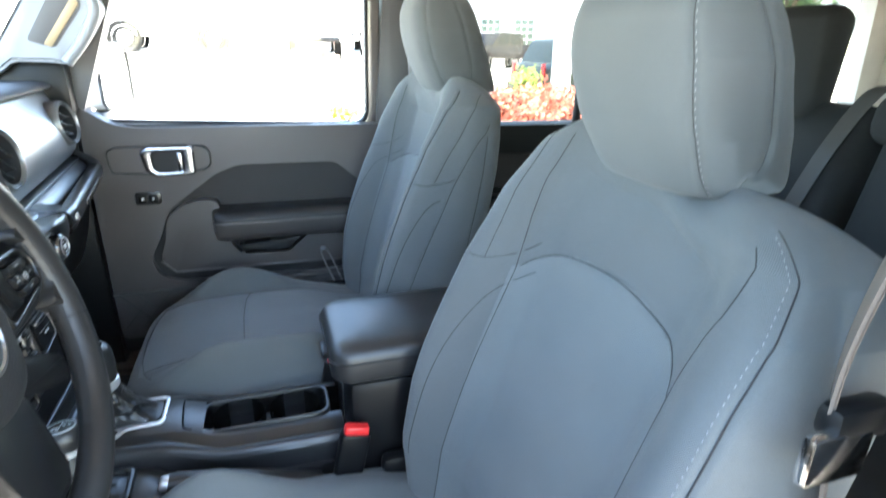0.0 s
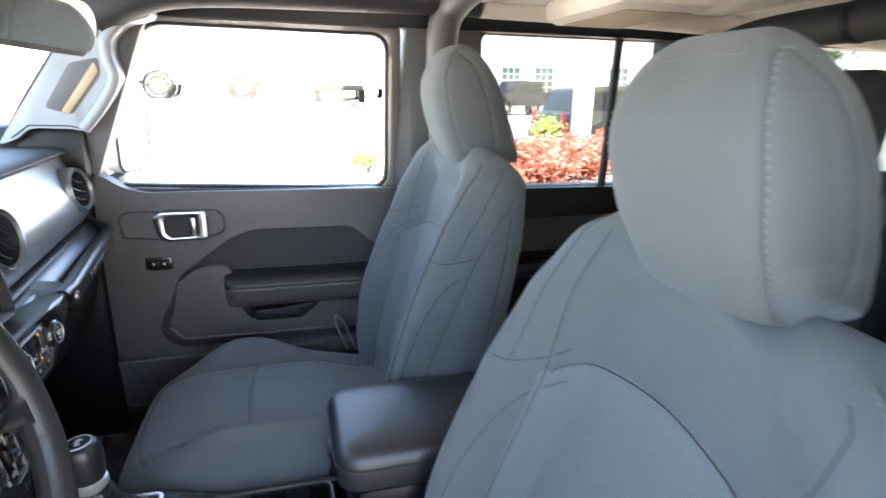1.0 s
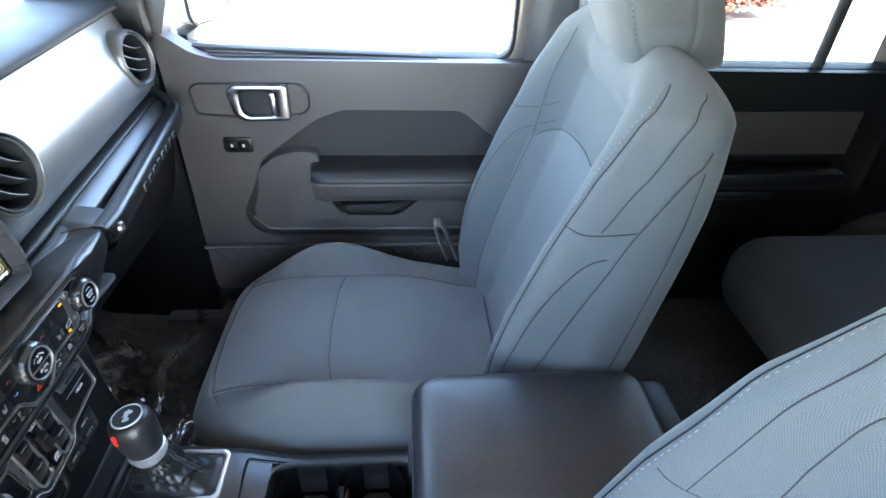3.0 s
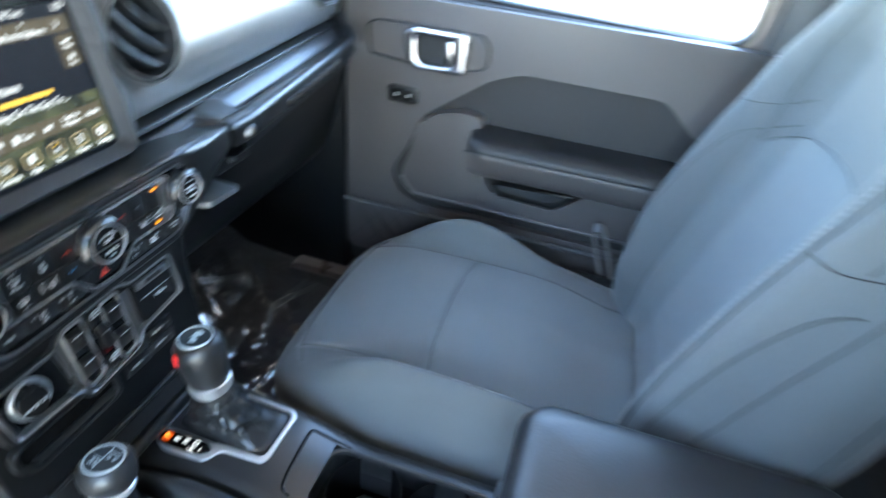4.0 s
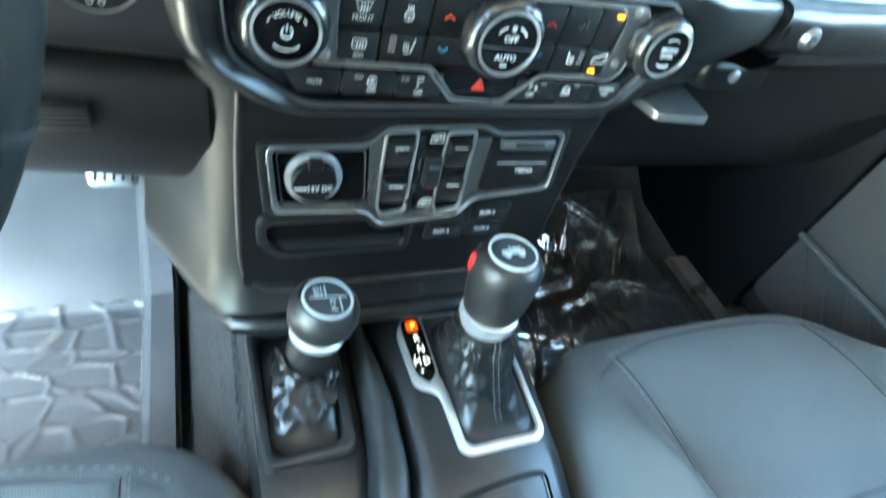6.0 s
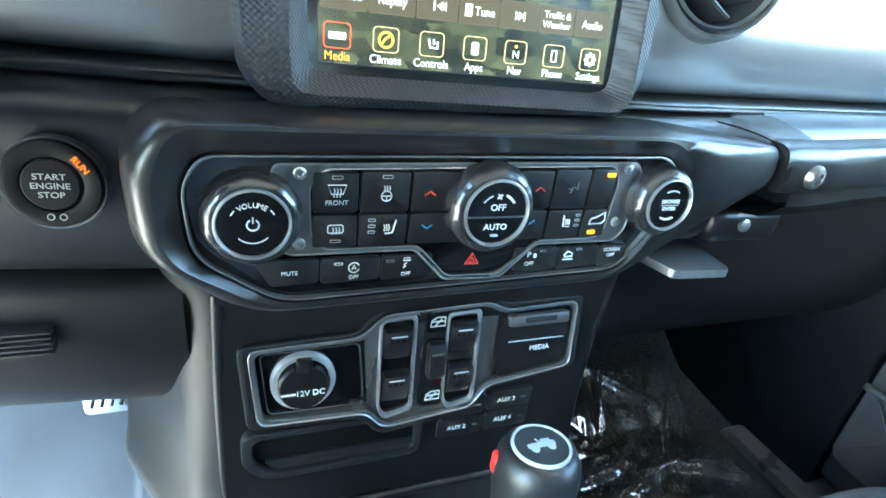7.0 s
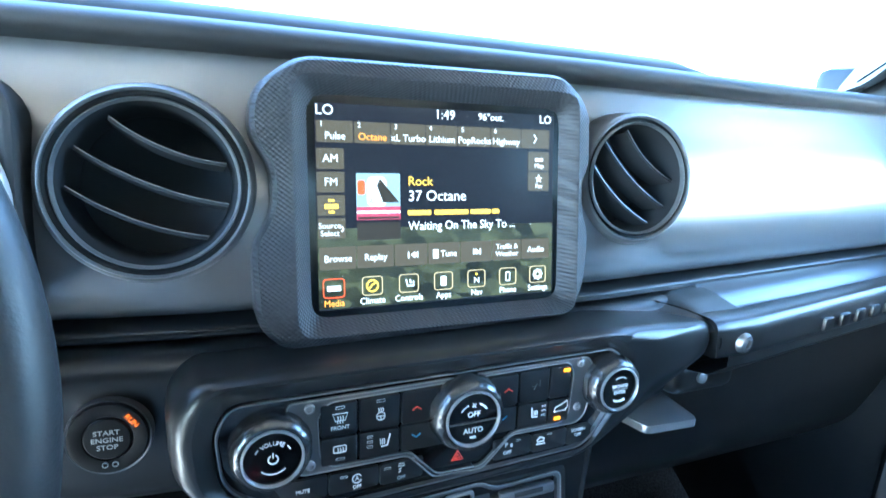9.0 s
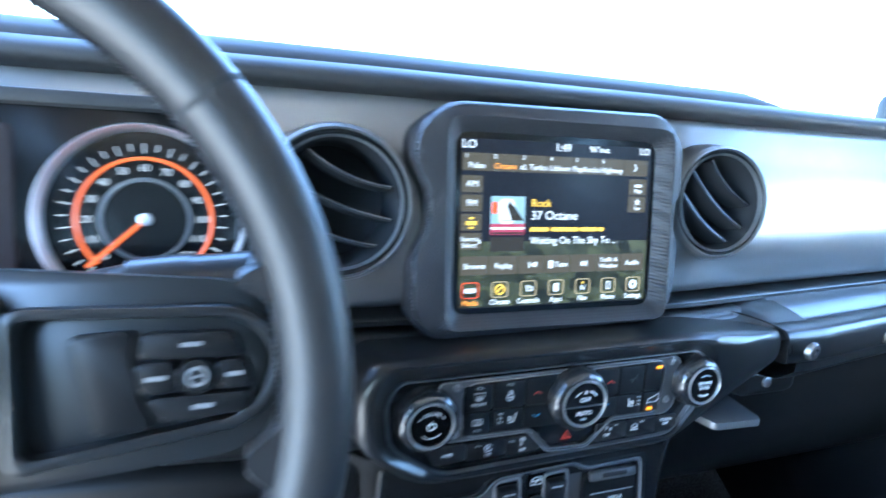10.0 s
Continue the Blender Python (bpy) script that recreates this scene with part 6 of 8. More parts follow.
part("grip", tube(pts, 0.015, 16, radii=[0.0150, 0.0178, 0.0210, 0.0215, 0.020, 0.018]), LEATHER, hb)
part("button", tube([a - d * 0.004, a, a + d * 0.012], 0.010, 14, radii=[0.0095, 0.0122, 0.0128]), SILVER, hb, "silver release button")

for ob in (con, gs, tr):
    ob.location.x += 0.005

# ---- belt buckles ----
def buckle(x, y, z, lean):
    bk = thing("belt_buckle", (x, y, z - 0.1), "black belt buckle with a red release button beside the console", "seat belt", group="belt buckles")
    m = Matrix.Translation((x, y, z)) @ pose(0, 0, 0, 0, lean, 0)
    part("housing", box((0, 0, -0.045), (0.048, 0.026, 0.09), 0.006, m=m), PLASTIC, bk)
    part("release", box((0, 0, 0.004), (0.040, 0.018, 0.016), 0.003, m=m), RED, bk, "red release button")
    part("stalk", box((0.01, 0, -0.16), (0.035, 0.008, 0.16), 0.003, m=m), PLASTIC, bk)
    return bk


buckle(0.505, -0.128, 0.818, 12)
buckle(0.505, 0.128, 0.80, 12)

# ---- seats ----
from mathutils import kdtree


def crease(P, centre, seams, depth=0.0022, width=0.0034, swell=0.0007):
    """Presses seam lines into a skin of points."""
    pts = [p for s in seams for p in s]
    kd = kdtree.KDTree(len(pts))
    for i, p in enumerate(pts):
        kd.insert(p, i)
    kd.balance()
    flat = P.reshape(-1, 3)
    cen = centre.reshape(-1, 3)
    dist = np.array([kd.find(Vector(p))[2] for p in flat])
    pull = depth * np.exp(-((dist / width) ** 2)) - swell * np.exp(-(((dist - 0.009) / 0.006) ** 2))
    to = cen - flat
    to /= np.maximum(np.linalg.norm(to, axis=1, keepdims=True), 1e-6)
    return (flat + to * pull[:, None]).reshape(P.shape)


def dense(points, fn, step=0.0025):
    """A seam drawn in a skin's own numbers, as close points in space."""
    out = []
    for p, q in zip(points, points[1:]):
        a, b = Vector(fn(*p)), Vector(fn(*q))
        n = max(2, int((a - b).length / step))
        for i in range(n):
            s = i / n
            out.append(Vector(fn(p[0] + (q[0] - p[0]) * s, p[1] + (q[1] - p[1]) * s)))
    return out


def stitches(lines, offset_fn, parent, length=0.0042, gap=0.0035):
    """Short threads beside a seam."""
    bm = bmesh.new()
    for ln in lines:
        run, k = 0.0, 0
        for i in range(len(ln) - 2):
            run += (ln[i + 1] - ln[i]).length
            if run > length + gap:
                run = 0.0
                t = (ln[i + 2] - ln[i]).normalized()
                p = offset_fn(ln[i], t)
                tube([p - t * length / 2, p, p + t * length / 2], 0.00045, 4, bm=bm)
    return tagged(part("stitching", bm, STITCH, parent), kind="stuff")


def piping(lines, parent, r=0.0008):
    for ln in lines:
        part("seam", tube(ln[::3] if len(ln) > 12 else ln, r, 5), SEAM, parent)


NU = 400


def around(ring):
    """Metres along a ring of points."""
    return np.concatenate([[0.0], np.cumsum(np.linalg.norm(np.diff(ring, axis=0), axis=1))])[None, :]


def spow(v, e):
    return np.sign(v) * np.abs(v) ** e


# cushion: rings across the car, from the front edge to the back
def cushion_point(th, x, out=1):
    """th round the ring (0 at the passenger side, pi/2 up), x along the seat; out: the door side, where the bolster fades to the rear; the driver seat sags more."""
    s = np.clip((0.245 - x) / 0.165, 0, 1)
    wf = 0.53 + 0.47 * (1 - s ** 1.9) ** 0.5
    hf = (1 - s ** 2.6) ** (1 / 2.6)
    c, sn = np.cos(th), np.sin(th)
    y = 0.262 * wf * spow(c, 2 / 3.6)
    top = 0.774 + 0.012 * np.sin(np.pi * np.clip((x - 0.08) / 0.5, 0, 1)) - 0.03 * smooth01(x, 0.45, 0.64)
    mid = 0.70
    up_ = np.where(sn > 0, (top - mid), (mid - 0.60))
    z = mid + hf * up_ * spow(sn, 2 / 3.6)
    u = np.abs(y) / 0.262
    lift = 0.066 * smooth01(u, 0.58, 0.80) * (1 - smooth01(u, 0.86, 1.0)) * hf + 0.006 * (1 - (u / 0.58) ** 2) * (u < 0.58)
    sag = 1.0 if out < 0 else 0.0
    lift = lift * np.where(y * out > 0, 1 - 0.85 * smooth01(x, 0.31, 0.50), 1 - 0.8 * sag * smooth01(x, 0.24, 0.44))
    z = z - 0.030 * sag * smooth01(sn, 0.0, 0.8) * smooth01(x, 0.24, 0.46)
    z = z + lift * smooth01(sn, 0.3, 0.8) * smooth01(x, 0.12, 0.30)
    return np.stack(np.broadcast_arrays(x + 0 * y, y, z), -1)


def th_for(y, x):
    """The ring angle at which the top of the cushion has this y."""
    s = np.clip((0.245 - x) / 0.165, 0, 1)
    w = 0.262 * (0.53 + 0.47 * (1 - s ** 1.9) ** 0.5)
    r = np.clip(y / w, -0.999, 0.999)
    return float(np.arccos(np.sign(r) * np.abs(r) ** 1.8))


def cushion(seat, out):
    xs = np.concatenate([0.0805 + 0.165 * (1 - np.cos(np.linspace(0, np.pi / 2, 70))), np.linspace(0.25, 0.64, 120)])
    th = np.linspace(0, 2 * np.pi, NU, endpoint=False)
    P = cushion_point(th[None, :], xs[:, None], out)
    C = np.stack(np.broadcast_arrays(xs[:, None], 0 * P[..., 1], 0.68 + 0 * P[..., 1]), -1)
    top = lambda x, y: cushion_point(np.array(th_for(y, x)), np.array(x), out)
    sides = [dense([(0.125, s * 0.150), (0.2, s * 0.153), (0.33, s * 0.155), (0.45, s * 0.158), (0.62, s * 0.160)], top) for s in (1, -1)]
    front = dense([(0.145, -0.185), (0.125, -0.150), (0.112, -0.09), (0.106, 0.0), (0.112, 0.09), (0.125, 0.150), (0.145, 0.185)], top)
    across = dense([(0.335, -0.155), (0.325, -0.10), (0.322, 0.0), (0.325, 0.10), (0.335, 0.155)], top)
    low = [Vector(cushion_point(np.array(-0.28 if s > 0 else np.pi + 0.28), np.array(x))) for s in (1, -1) for x in np.linspace(0.17, 0.62, 160)]
    seams = sides + [front, across]
    P = crease(P, C, seams + [low])
    ulen = np.broadcast_to(around(P[90]), P.shape[:2])
    vlen = np.broadcast_to(around(P[:, NU // 4]).T, P.shape[:2])
    py, px = P[:-1, :, 1], P[:-1, :, 0]
    insert = ((np.abs(py) < 0.155) & (px > 0.112) & (P[:-1, :, 2] > 0.74)).astype(np.int32)
    ob = grid_mesh("cushion", P, CLOTH, seat, "charcoal cloth cushion", uv=(ulen, vlen), mats=[CLOTH, CLOTH_DOT], mat_index=insert)
    piping([[p - Vector((0, 0, 0.0007)) for p in s] for s in seams], seat)
    stitches(sides + [front], lambda p, t: p + Vector((-abs(t.y) * 0.007, (0.007 if p.y > 0 else -0.007) * abs(t.x), 0.0006)), seat)
    return ob


# backrest: rings round a raked spine, from the bottom up
def back_shape(v):
    zz = 0.735 + 0.645 * v
    W = np.interp(v, [0, 0.12, 0.35, 0.6, 0.8, 0.92, 1.0], [0.250, 0.268, 0.277, 0.273, 0.260, 0.240, 0.194])
    xf = np.interp(v, [0, 0.15, 0.4, 0.7, 1.0], [0.600, 0.612, 0.655, 0.712, 0.758])
    xb = np.interp(v, [0, 0.3, 0.7, 0.9, 1.0], [0.785, 0.824, 0.868, 0.876, 0.850])
    e = (1 - np.clip((v - 0.90) / 0.10, 0, 1) ** 2.5) ** 0.5
    return zz, W * (0.55 + 0.45 * e), xf, xb, e


def back_point(th, v, deep=(0.0, 0.0, 0.0, 0.0, 0.0, 0.0)):
    """th: 0 at the passenger side, -pi/2 at the front; deep: swell of the two bolsters, hollow of the middle, slope of the two shoulders, dip under the head restraint."""
    zz, W, xf, xb, e = back_shape(v)
    c, s = np.cos(th), np.sin(th)
    y = W * spow(c, 2 / 3.2)
    mid, half = (xf + xb) / 2, (xb - xf) / 2 * np.maximum(e, 0.02)
    x = mid + half * spow(s, 2 / 3.2)
    u = np.abs(y) / W
    front = smooth01(-s, 0.25, 0.8)
    bol = 0.020 * np.exp(-(((v - 0.38) / 0.28) ** 2)) + 0.006
    swell = np.where(y > 0, deep[1], deep[0]) * np.interp(v, [0, 0.12, 0.3, 0.6, 0.78, 0.9, 0.96], [0.6, 0.85, 1.0, 0.95, 0.75, 0.35, 0.0])
    x = x + front * deep[2] * (1 - smooth01(u, 0.40, 0.68)) * np.interp(v, [0, 0.1, 0.85, 0.97], [0.5, 1.0, 0.9, 0.0])
    zz = zz - np.where(y > 0, deep[3] * smooth01(u, 0.35, 1.0), deep[4] * smooth01(u, 0.0, 0.65)) * smooth01(v, 0.6, 1.0)
    zz = zz - deep[5] * (1 - smooth01(u, 0.22, 0.70)) * smooth01(v, 0.72, 1.0)
    x = x - smooth01(-s, 0.02, 0.6) * swell * smooth01(u, 0.54, 0.82) * (1 - 0.75 * smooth01(u, 0.88, 1.0))
    x = x - front * bol * smooth01(u, 0.44, 0.84) * (1 - smooth01(u, 0.88, 1.0)) + front * 0.010 * (1 - np.clip(u / 0.5, 0, 1) ** 2) * np.sin(np.pi * np.clip(v, 0, 1))
    return np.stack(np.broadcast_arrays(x, y, zz + 0 * y), -1)


def th_front(u):
    """The ring angle on the front for a share of the half width."""
    r = np.clip(u, -0.999, 0.999)
    return -float(np.arccos(np.sign(r) * np.abs(r) ** 1.6))


def side_seams(m, rd):
    """The sewn panels on the console side of a seat back; m turns a ring angle to that side."""
    wing = []
    for line in ([(-3.18, 0.955), (-3.02, 0.915), (-2.88, 0.868), (-2.73, 0.763), (-2.66, 0.659)],
                 [(-3.21, 0.861), (-3.11, 0.799), (-2.89, 0.679), (-2.80, 0.558), (-2.74, 0.437), (-2.68, 0.25), (-2.62, 0.08)],
                 [(-2.40, 0.660), (-2.51, 0.660), (-2.60, 0.656), (-2.66, 0.659), (-2.77, 0.669), (-2.89, 0.679)],
                 [(-2.76, 0.610), (-2.69, 0.594), (-2.635, 0.548), (-2.585, 0.45), (-2.55, 0.27), (-2.52, 0.10)],
                 [(-3.19, 0.819), (-3.19, 0.715), (-3.20, 0.542), (-3.20, 0.30), (-3.20, 0.10)]):
        wing.append(dense(spline2([(m(t), v) for t, v in line], 6), rd))
    return wing


def backrest(seat, inboard, deep):
    vs = np.concatenate([np.linspace(0, 0.9, 200), 0.9 + 0.1 * np.sin(np.linspace(0, np.pi / 2, 34))[1:]])
    th = np.linspace(0, 2 * np.pi, NU, endpoint=False) + 1e-4
    P = back_point(th[None, :], vs[:, None], deep)
    zz, W, xf, xb, e = back_shape(vs)
    if inboard > 0:
        lim = 0.84 * W[:, None]
        P[..., 1] = np.where(P[..., 1] < -lim, -lim + (P[..., 1] + lim) * 0.85, P[..., 1])
    C = np.stack(np.broadcast_arrays(((xf + xb) / 2)[:, None], 0 * P[..., 1], zz[:, None]), -1)
    def rd(t, v):
        p = back_point(np.array(t), np.array(v), deep)
        lim_ = 0.84 * float(back_shape(np.array(v))[1])
        if inboard > 0 and p[1] < -lim_:
            p[1] = -lim_ + (p[1] + lim_) * 0.85
        return p

    fr = lambda u, v: rd(th_front(u), v)
    sides = [dense([(s * 0.60, 0.0), (s * 0.60, 0.2), (s * 0.59, 0.45), (s * 0.585, 0.60), (s * 0.615, 0.72), (s * 0.625, 0.82), (s * 0.60, 0.93)], fr) for s in ((1, -1) if inboard < 0 else (1,))]
    if inboard > 0:
        sides.append(dense([(-0.60, 0.0), (-0.60, 0.2), (-0.59, 0.45), (-0.60, 0.60), (-0.645, 0.74), (-0.70, 0.86), (-0.74, 0.96)], fr))
    edges = [dense([(s * 0.835, 0.10), (s * 0.83, 0.30), (s * 0.83, 0.5), (s * 0.835, 0.68), (s * 0.86, 0.80), (s * 0.885, 0.90), (s * 0.93, 0.965)], fr) for s in ((1, -1) if inboard < 0 else (1,))]
    outer = [(-0.875, 0.10), (-0.872, 0.30), (-0.870, 0.5), (-0.870, 0.68), (-0.875, 0.80), (-0.875, 0.90), (-0.865, 0.975)]
    if inboard > 0:
        edges.append(dense(outer, fr))
    arch = dense(spline2([(-0.59, 0.600), (-0.52, 0.632), (-0.40, 0.655), (-0.2, 0.668), (0.0, 0.672), (0.2, 0.668), (0.40, 0.655), (0.52, 0.632), (0.59, 0.600)], 4), fr)
    # seams that run from the middle panel round the bolsters
    wing = side_seams(lambda t: t, rd) if inboard < 0 else []
    for line in () if inboard > 0 else ([(-1.22, 0.722), (-1.09, 0.690), (-0.95, 0.675), (-0.80, 0.672), (-0.6, 0.680)],
                 [(-1.25, 0.668), (-1.04, 0.612), (-0.97, 0.560), (-0.90, 0.46), (-0.86, 0.30), (-0.84, 0.10)]):
        wing.append(dense(spline2(line, 5), rd))
    if inboard > 0:
        for line in ([(-1.21, 0.666), (-1.10, 0.632), (-0.97, 0.615), (-0.80, 0.618)],
                     [(-1.25, 0.604), (-1.13, 0.567), (-1.05, 0.518), (-0.97, 0.40), (-0.92, 0.22), (-0.90, 0.10)],
                     [(-0.97, 0.615), (-0.95, 0.70), (-0.93, 0.80), (-0.90, 0.90), (-0.80, 0.965)]):
            wing.append(dense(spline2(line, 5), rd))
    P = crease(P, C, sides + edges + [arch])
    P = crease(P, C, wing, 0.0010, 0.0022, 0.0)
    ulen = np.broadcast_to(around(P[90]), P.shape[:2])
    vlen = np.broadcast_to(around(P[:, 3 * NU // 4]).T, P.shape[:2])
    Wm = np.broadcast_to(W[:-1, None], P[:-1, :, 1].shape)
    uu = P[:-1, :, 1] / Wm
    vm = np.broadcast_to(vs[:-1, None], uu.shape)
    insert = ((np.abs(uu) < 0.59) & (vm < 0.672 - 0.072 * (np.clip(np.abs(uu), 0, 0.59) / 0.59) ** 3) & (np.sin(th)[None, :] < 0)).astype(np.int32)
    ob = grid_mesh("backrest", P, CLOTH, seat, "charcoal cloth backrest with sewn panels", uv=(ulen, vlen), mats=[CLOTH, CLOTH_DOT], mat_index=insert)
    piping([[p + (Vector((C0x(p), 0, p.z)) - p).normalized() * 0.0007 for p in s] for s in sides + edges + [arch]], seat)
    beside = [dense([(s * 0.80, 0.10), (s * 0.795, 0.30), (s * 0.795, 0.5), (s * 0.80, 0.68), (s * 0.825, 0.80), (s * 0.85, 0.90), (s * 0.895, 0.965)], fr) for s in ((1, -1) if inboard < 0 else (1,))]
    if inboard > 0:
        beside.append(dense([(u + 0.035, v) for u, v in outer], fr))
    piping([[p + (Vector((C0x(p), 0, p.z)) - p).normalized() * -0.0006 for p in s] for s in wing], seat, 0.0007)
    stitches(beside, lambda p, t: p - (Vector((C0x(p), 0, p.z)) - p).normalized() * 0.0012, seat, 0.0032, 0.0034)
    return ob


def C0x(p):
    zz, W, xf, xb, e = back_shape(np.clip((p.z - 0.735) / 0.645, 0, 1))
    return float((xf + xb) / 2)


# head restraint
def head_point(th, v):
    zz = 1.322 + 0.240 * v
    k = np.clip((v - 0.48) / 0.52, 0, 1)
    q = np.clip((0.14 - v) / 0.14, 0, 1)
    e = ((1 - k ** 2.6) ** (1 / 2.2)) * ((1 - q ** 3) ** (1 / 2.5) * 0.14 + 0.86)
    W = np.interp(v, [0, 0.25, 0.55, 0.8, 1.0], [0.092, 0.106, 0.113, 0.106, 0.090]) * (0.45 + 0.55 * e)
    D = np.interp(v, [0, 0.3, 0.7, 1.0], [0.076, 0.081, 0.073, 0.056]) * np.maximum(e, 0.03)
    c, s = np.cos(th), np.sin(th)
    y = W * spow(c, 2 / 3.8)
    x = 0.838 - 0.014 * np.sin(np.pi * np.clip(v, 0, 1)) - 0.066 * v + D * spow(s, 2 / 3.4)
    return np.stack(np.broadcast_arrays(x, y, zz + 0 * y), -1)


def head_restraint(seat):
    vs = np.concatenate([np.linspace(0, 0.6, 90), 0.6 + 0.4 * np.sin(np.linspace(0, np.pi / 2, 64))[1:]])
    th = np.linspace(0, 2 * np.pi, 360, endpoint=False) + 1e-4
    P = head_point(th[None, :], vs[:, None])
    C = np.stack(np.broadcast_arrays(np.full_like(P[..., 0], 0.80), 0 * P[..., 1], P[..., 2] * 0 + 1.45), -1)
    rd = lambda t, v: head_point(np.array(t), np.array(v))
    seams = []
    for s in (1, -1):
        a = (lambda t: t) if s > 0 else (lambda t: -np.pi - t)
        seams.append(dense(spline2([(a(-0.50), 0.01), (a(-0.60), 0.12), (a(-0.63), 0.4), (a(-0.63), 0.66), (a(-0.60), 0.80), (a(-0.50), 0.885), (a(-0.33), 0.925), (a(-0.12), 0.915)], 5), rd))
        seams.append(dense(spline2([(a(-0.12), 0.915), (a(0.02), 0.85), (a(0.10), 0.66), (a(0.12), 0.4), (a(0.04), 0.15), (a(-0.12), 0.01)], 5), rd))
    top = dense([(-0.62 - np.pi * 0.12, 0.91), (-np.pi / 2, 0.90), (-np.pi + 0.62 + np.pi * 0.12, 0.91)], rd)
    P = crease(P, C, seams, 0.0013, 0.0035)
    ulen = np.broadcast_to(around(P[54]), P.shape[:2])
    vlen = np.broadcast_to((0.25 * vs)[:, None], P.shape[:2])
    ob = grid_mesh("head_restraint", P, CLOTH, seat, "grey cloth head restraint", uv=(ulen, vlen))
    piping([[p + (Vector((0.80, 0, 1.45)) - p).normalized() * 0.0010 for p in s] for s in seams], seat, 0.0004)
    stitches([seams[0], seams[2], top], lambda p, t: p + (p - Vector((0.80, 0, 1.45))).normalized() * 0.0003 + Vector((-0.001, 0.004 if p.y > 0 else -0.004, 0)), seat, 0.0030, 0.0030)
    stitches([seams[0], seams[2]], lambda p, t: p + (p - Vector((0.80, 0, 1.45))).normalized() * 0.0003 + Vector((0.004, 0.001 if p.y > 0 else -0.001, 0)), seat, 0.0030, 0.0030)
    for s in (1, -1):
        part("post", tube([(0.815, 0.062 * s, 1.25), (0.812, 0.062 * s, 1.36)], 0.006, 12), CHROME, seat, "chrome post")
        part("guide", lathe([(0.016, 0), (0.016, 0.006), (0.010, 0.010), (0.008, 0.010)], Matrix.Translation((0.814, 0.062 * s, 1.368)) @ Matrix.Translation((0, 0, -0.012)), 20), PLASTIC, seat)
    return ob


def front_seat(x, y, inboard, label, head=(0.0, 0.0, 0.0), rake=0.0, slide=0.0, rise=0.0, deep=(0.0, 0.0, 0.0, 0.0, 0.0, 0.0)):
    """inboard: the side on which the console stands; head: how far the head restraint is shifted; rake: extra recline of the back."""
    seat = thing("front_seat", (0, 0, 0.5), label, "car seat", group="front seats")
    cushion(seat, -inboard)
    done = set(seat.children)
    for ob in done:
        ob.data.transform(Matrix.Translation((slide, 0, rise)))
    backrest(seat, inboard, deep)
    back = set(seat.children) - done
    for ob in back:
        ob.data.transform(Matrix(((1, 0, rake, -1.28 * rake), (0, 1, 0, 0), (0, 0, 1, 0), (0, 0, 0, 1))))
    head_restraint(seat)
    for ob in set(seat.children) - done - back:
        ob.data.transform(Matrix.Translation(head))
    part("base", box((0.34, 0, 0.60), (0.44, 0.44, 0.10), 0.03), PLASTIC, seat)
    for s in (1, -1):
        part("rail", box((0.33, 0.2 * s, 0.535), (0.60, 0.04, 0.06), 0.006), DARK_SILVER, seat)
        part("recline_cover", box((0.60, 0.255 * s, 0.70), (0.20, 0.03, 0.12), 0.012), PLASTIC, seat)
    seat.location = (x, y, 0.5)
    return seat


front_seat(0.012, 0.390, -1, "charcoal cloth passenger seat beside the closed door", (0.0, 0.0, 0.0), 0.0, -0.018, 0.012, (0.052, 0.052, 0.034, 0.0, 0.022, 0.036))
front_seat(0.045, -0.385, 1, "charcoal cloth driver seat behind the steering wheel", (-0.014, 0.012, -0.046), 0.075, -0.03, 0.010, (0.030, 0.060, 0.024, 0.036, 0.092, 0.055))

# loose strap loop by the passenger seat
tab = thing("seat_strap", (0.55, 0.63, 0.75), "grey webbing strap loop beside the passenger seat", "strap")
pts = spline([(0.61, 0.66, 0.69), (0.582, 0.66, 0.76), (0.550, 0.662, 0.845), (0.535, 0.664, 0.860), (0.528, 0.665, 0.845), (0.553, 0.66, 0.775), (0.59, 0.66, 0.69)], 8)
part("webbing", strip([[p + Vector((0, -0.018, 0)), p + Vector((0, 0.018, 0)), p + Vector((0.003, 0.018, 0)), p + Vector((0.003, -0.018, 0))] for p in pts], closed=True, cap=True), STRAP, tab)
part("bracket", box((0.6, 0.665, 0.69), (0.06, 0.01, 0.03), 0.004), DARK_SILVER, tab)

# ---- rear bench ----
rs = thing("rear_bench", (1.7, 0, 0.5), "dark cloth rear bench seat with head restraints", "car seat")
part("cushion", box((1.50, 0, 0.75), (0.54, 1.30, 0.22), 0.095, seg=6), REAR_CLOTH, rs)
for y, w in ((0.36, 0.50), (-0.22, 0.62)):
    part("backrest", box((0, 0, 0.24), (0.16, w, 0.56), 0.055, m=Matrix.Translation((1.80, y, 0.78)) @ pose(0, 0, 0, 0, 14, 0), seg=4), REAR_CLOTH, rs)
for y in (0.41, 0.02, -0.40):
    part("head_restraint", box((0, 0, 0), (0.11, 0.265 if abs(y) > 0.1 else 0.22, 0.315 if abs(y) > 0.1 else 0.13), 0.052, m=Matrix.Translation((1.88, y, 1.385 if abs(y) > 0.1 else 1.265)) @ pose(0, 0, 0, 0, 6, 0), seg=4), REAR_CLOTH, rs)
    for s in (1, -1):
        part("post", tube([(1.915, y + 0.05 * s, 1.2), (1.905, y + 0.05 * s, 1.34)], 0.006, 8), DARK_SILVER, rs)
rb_ = thing("rear_belt", (1.85, 0.15, 1.2), "dark rear seat belt lying over the bench back", "seat belt")
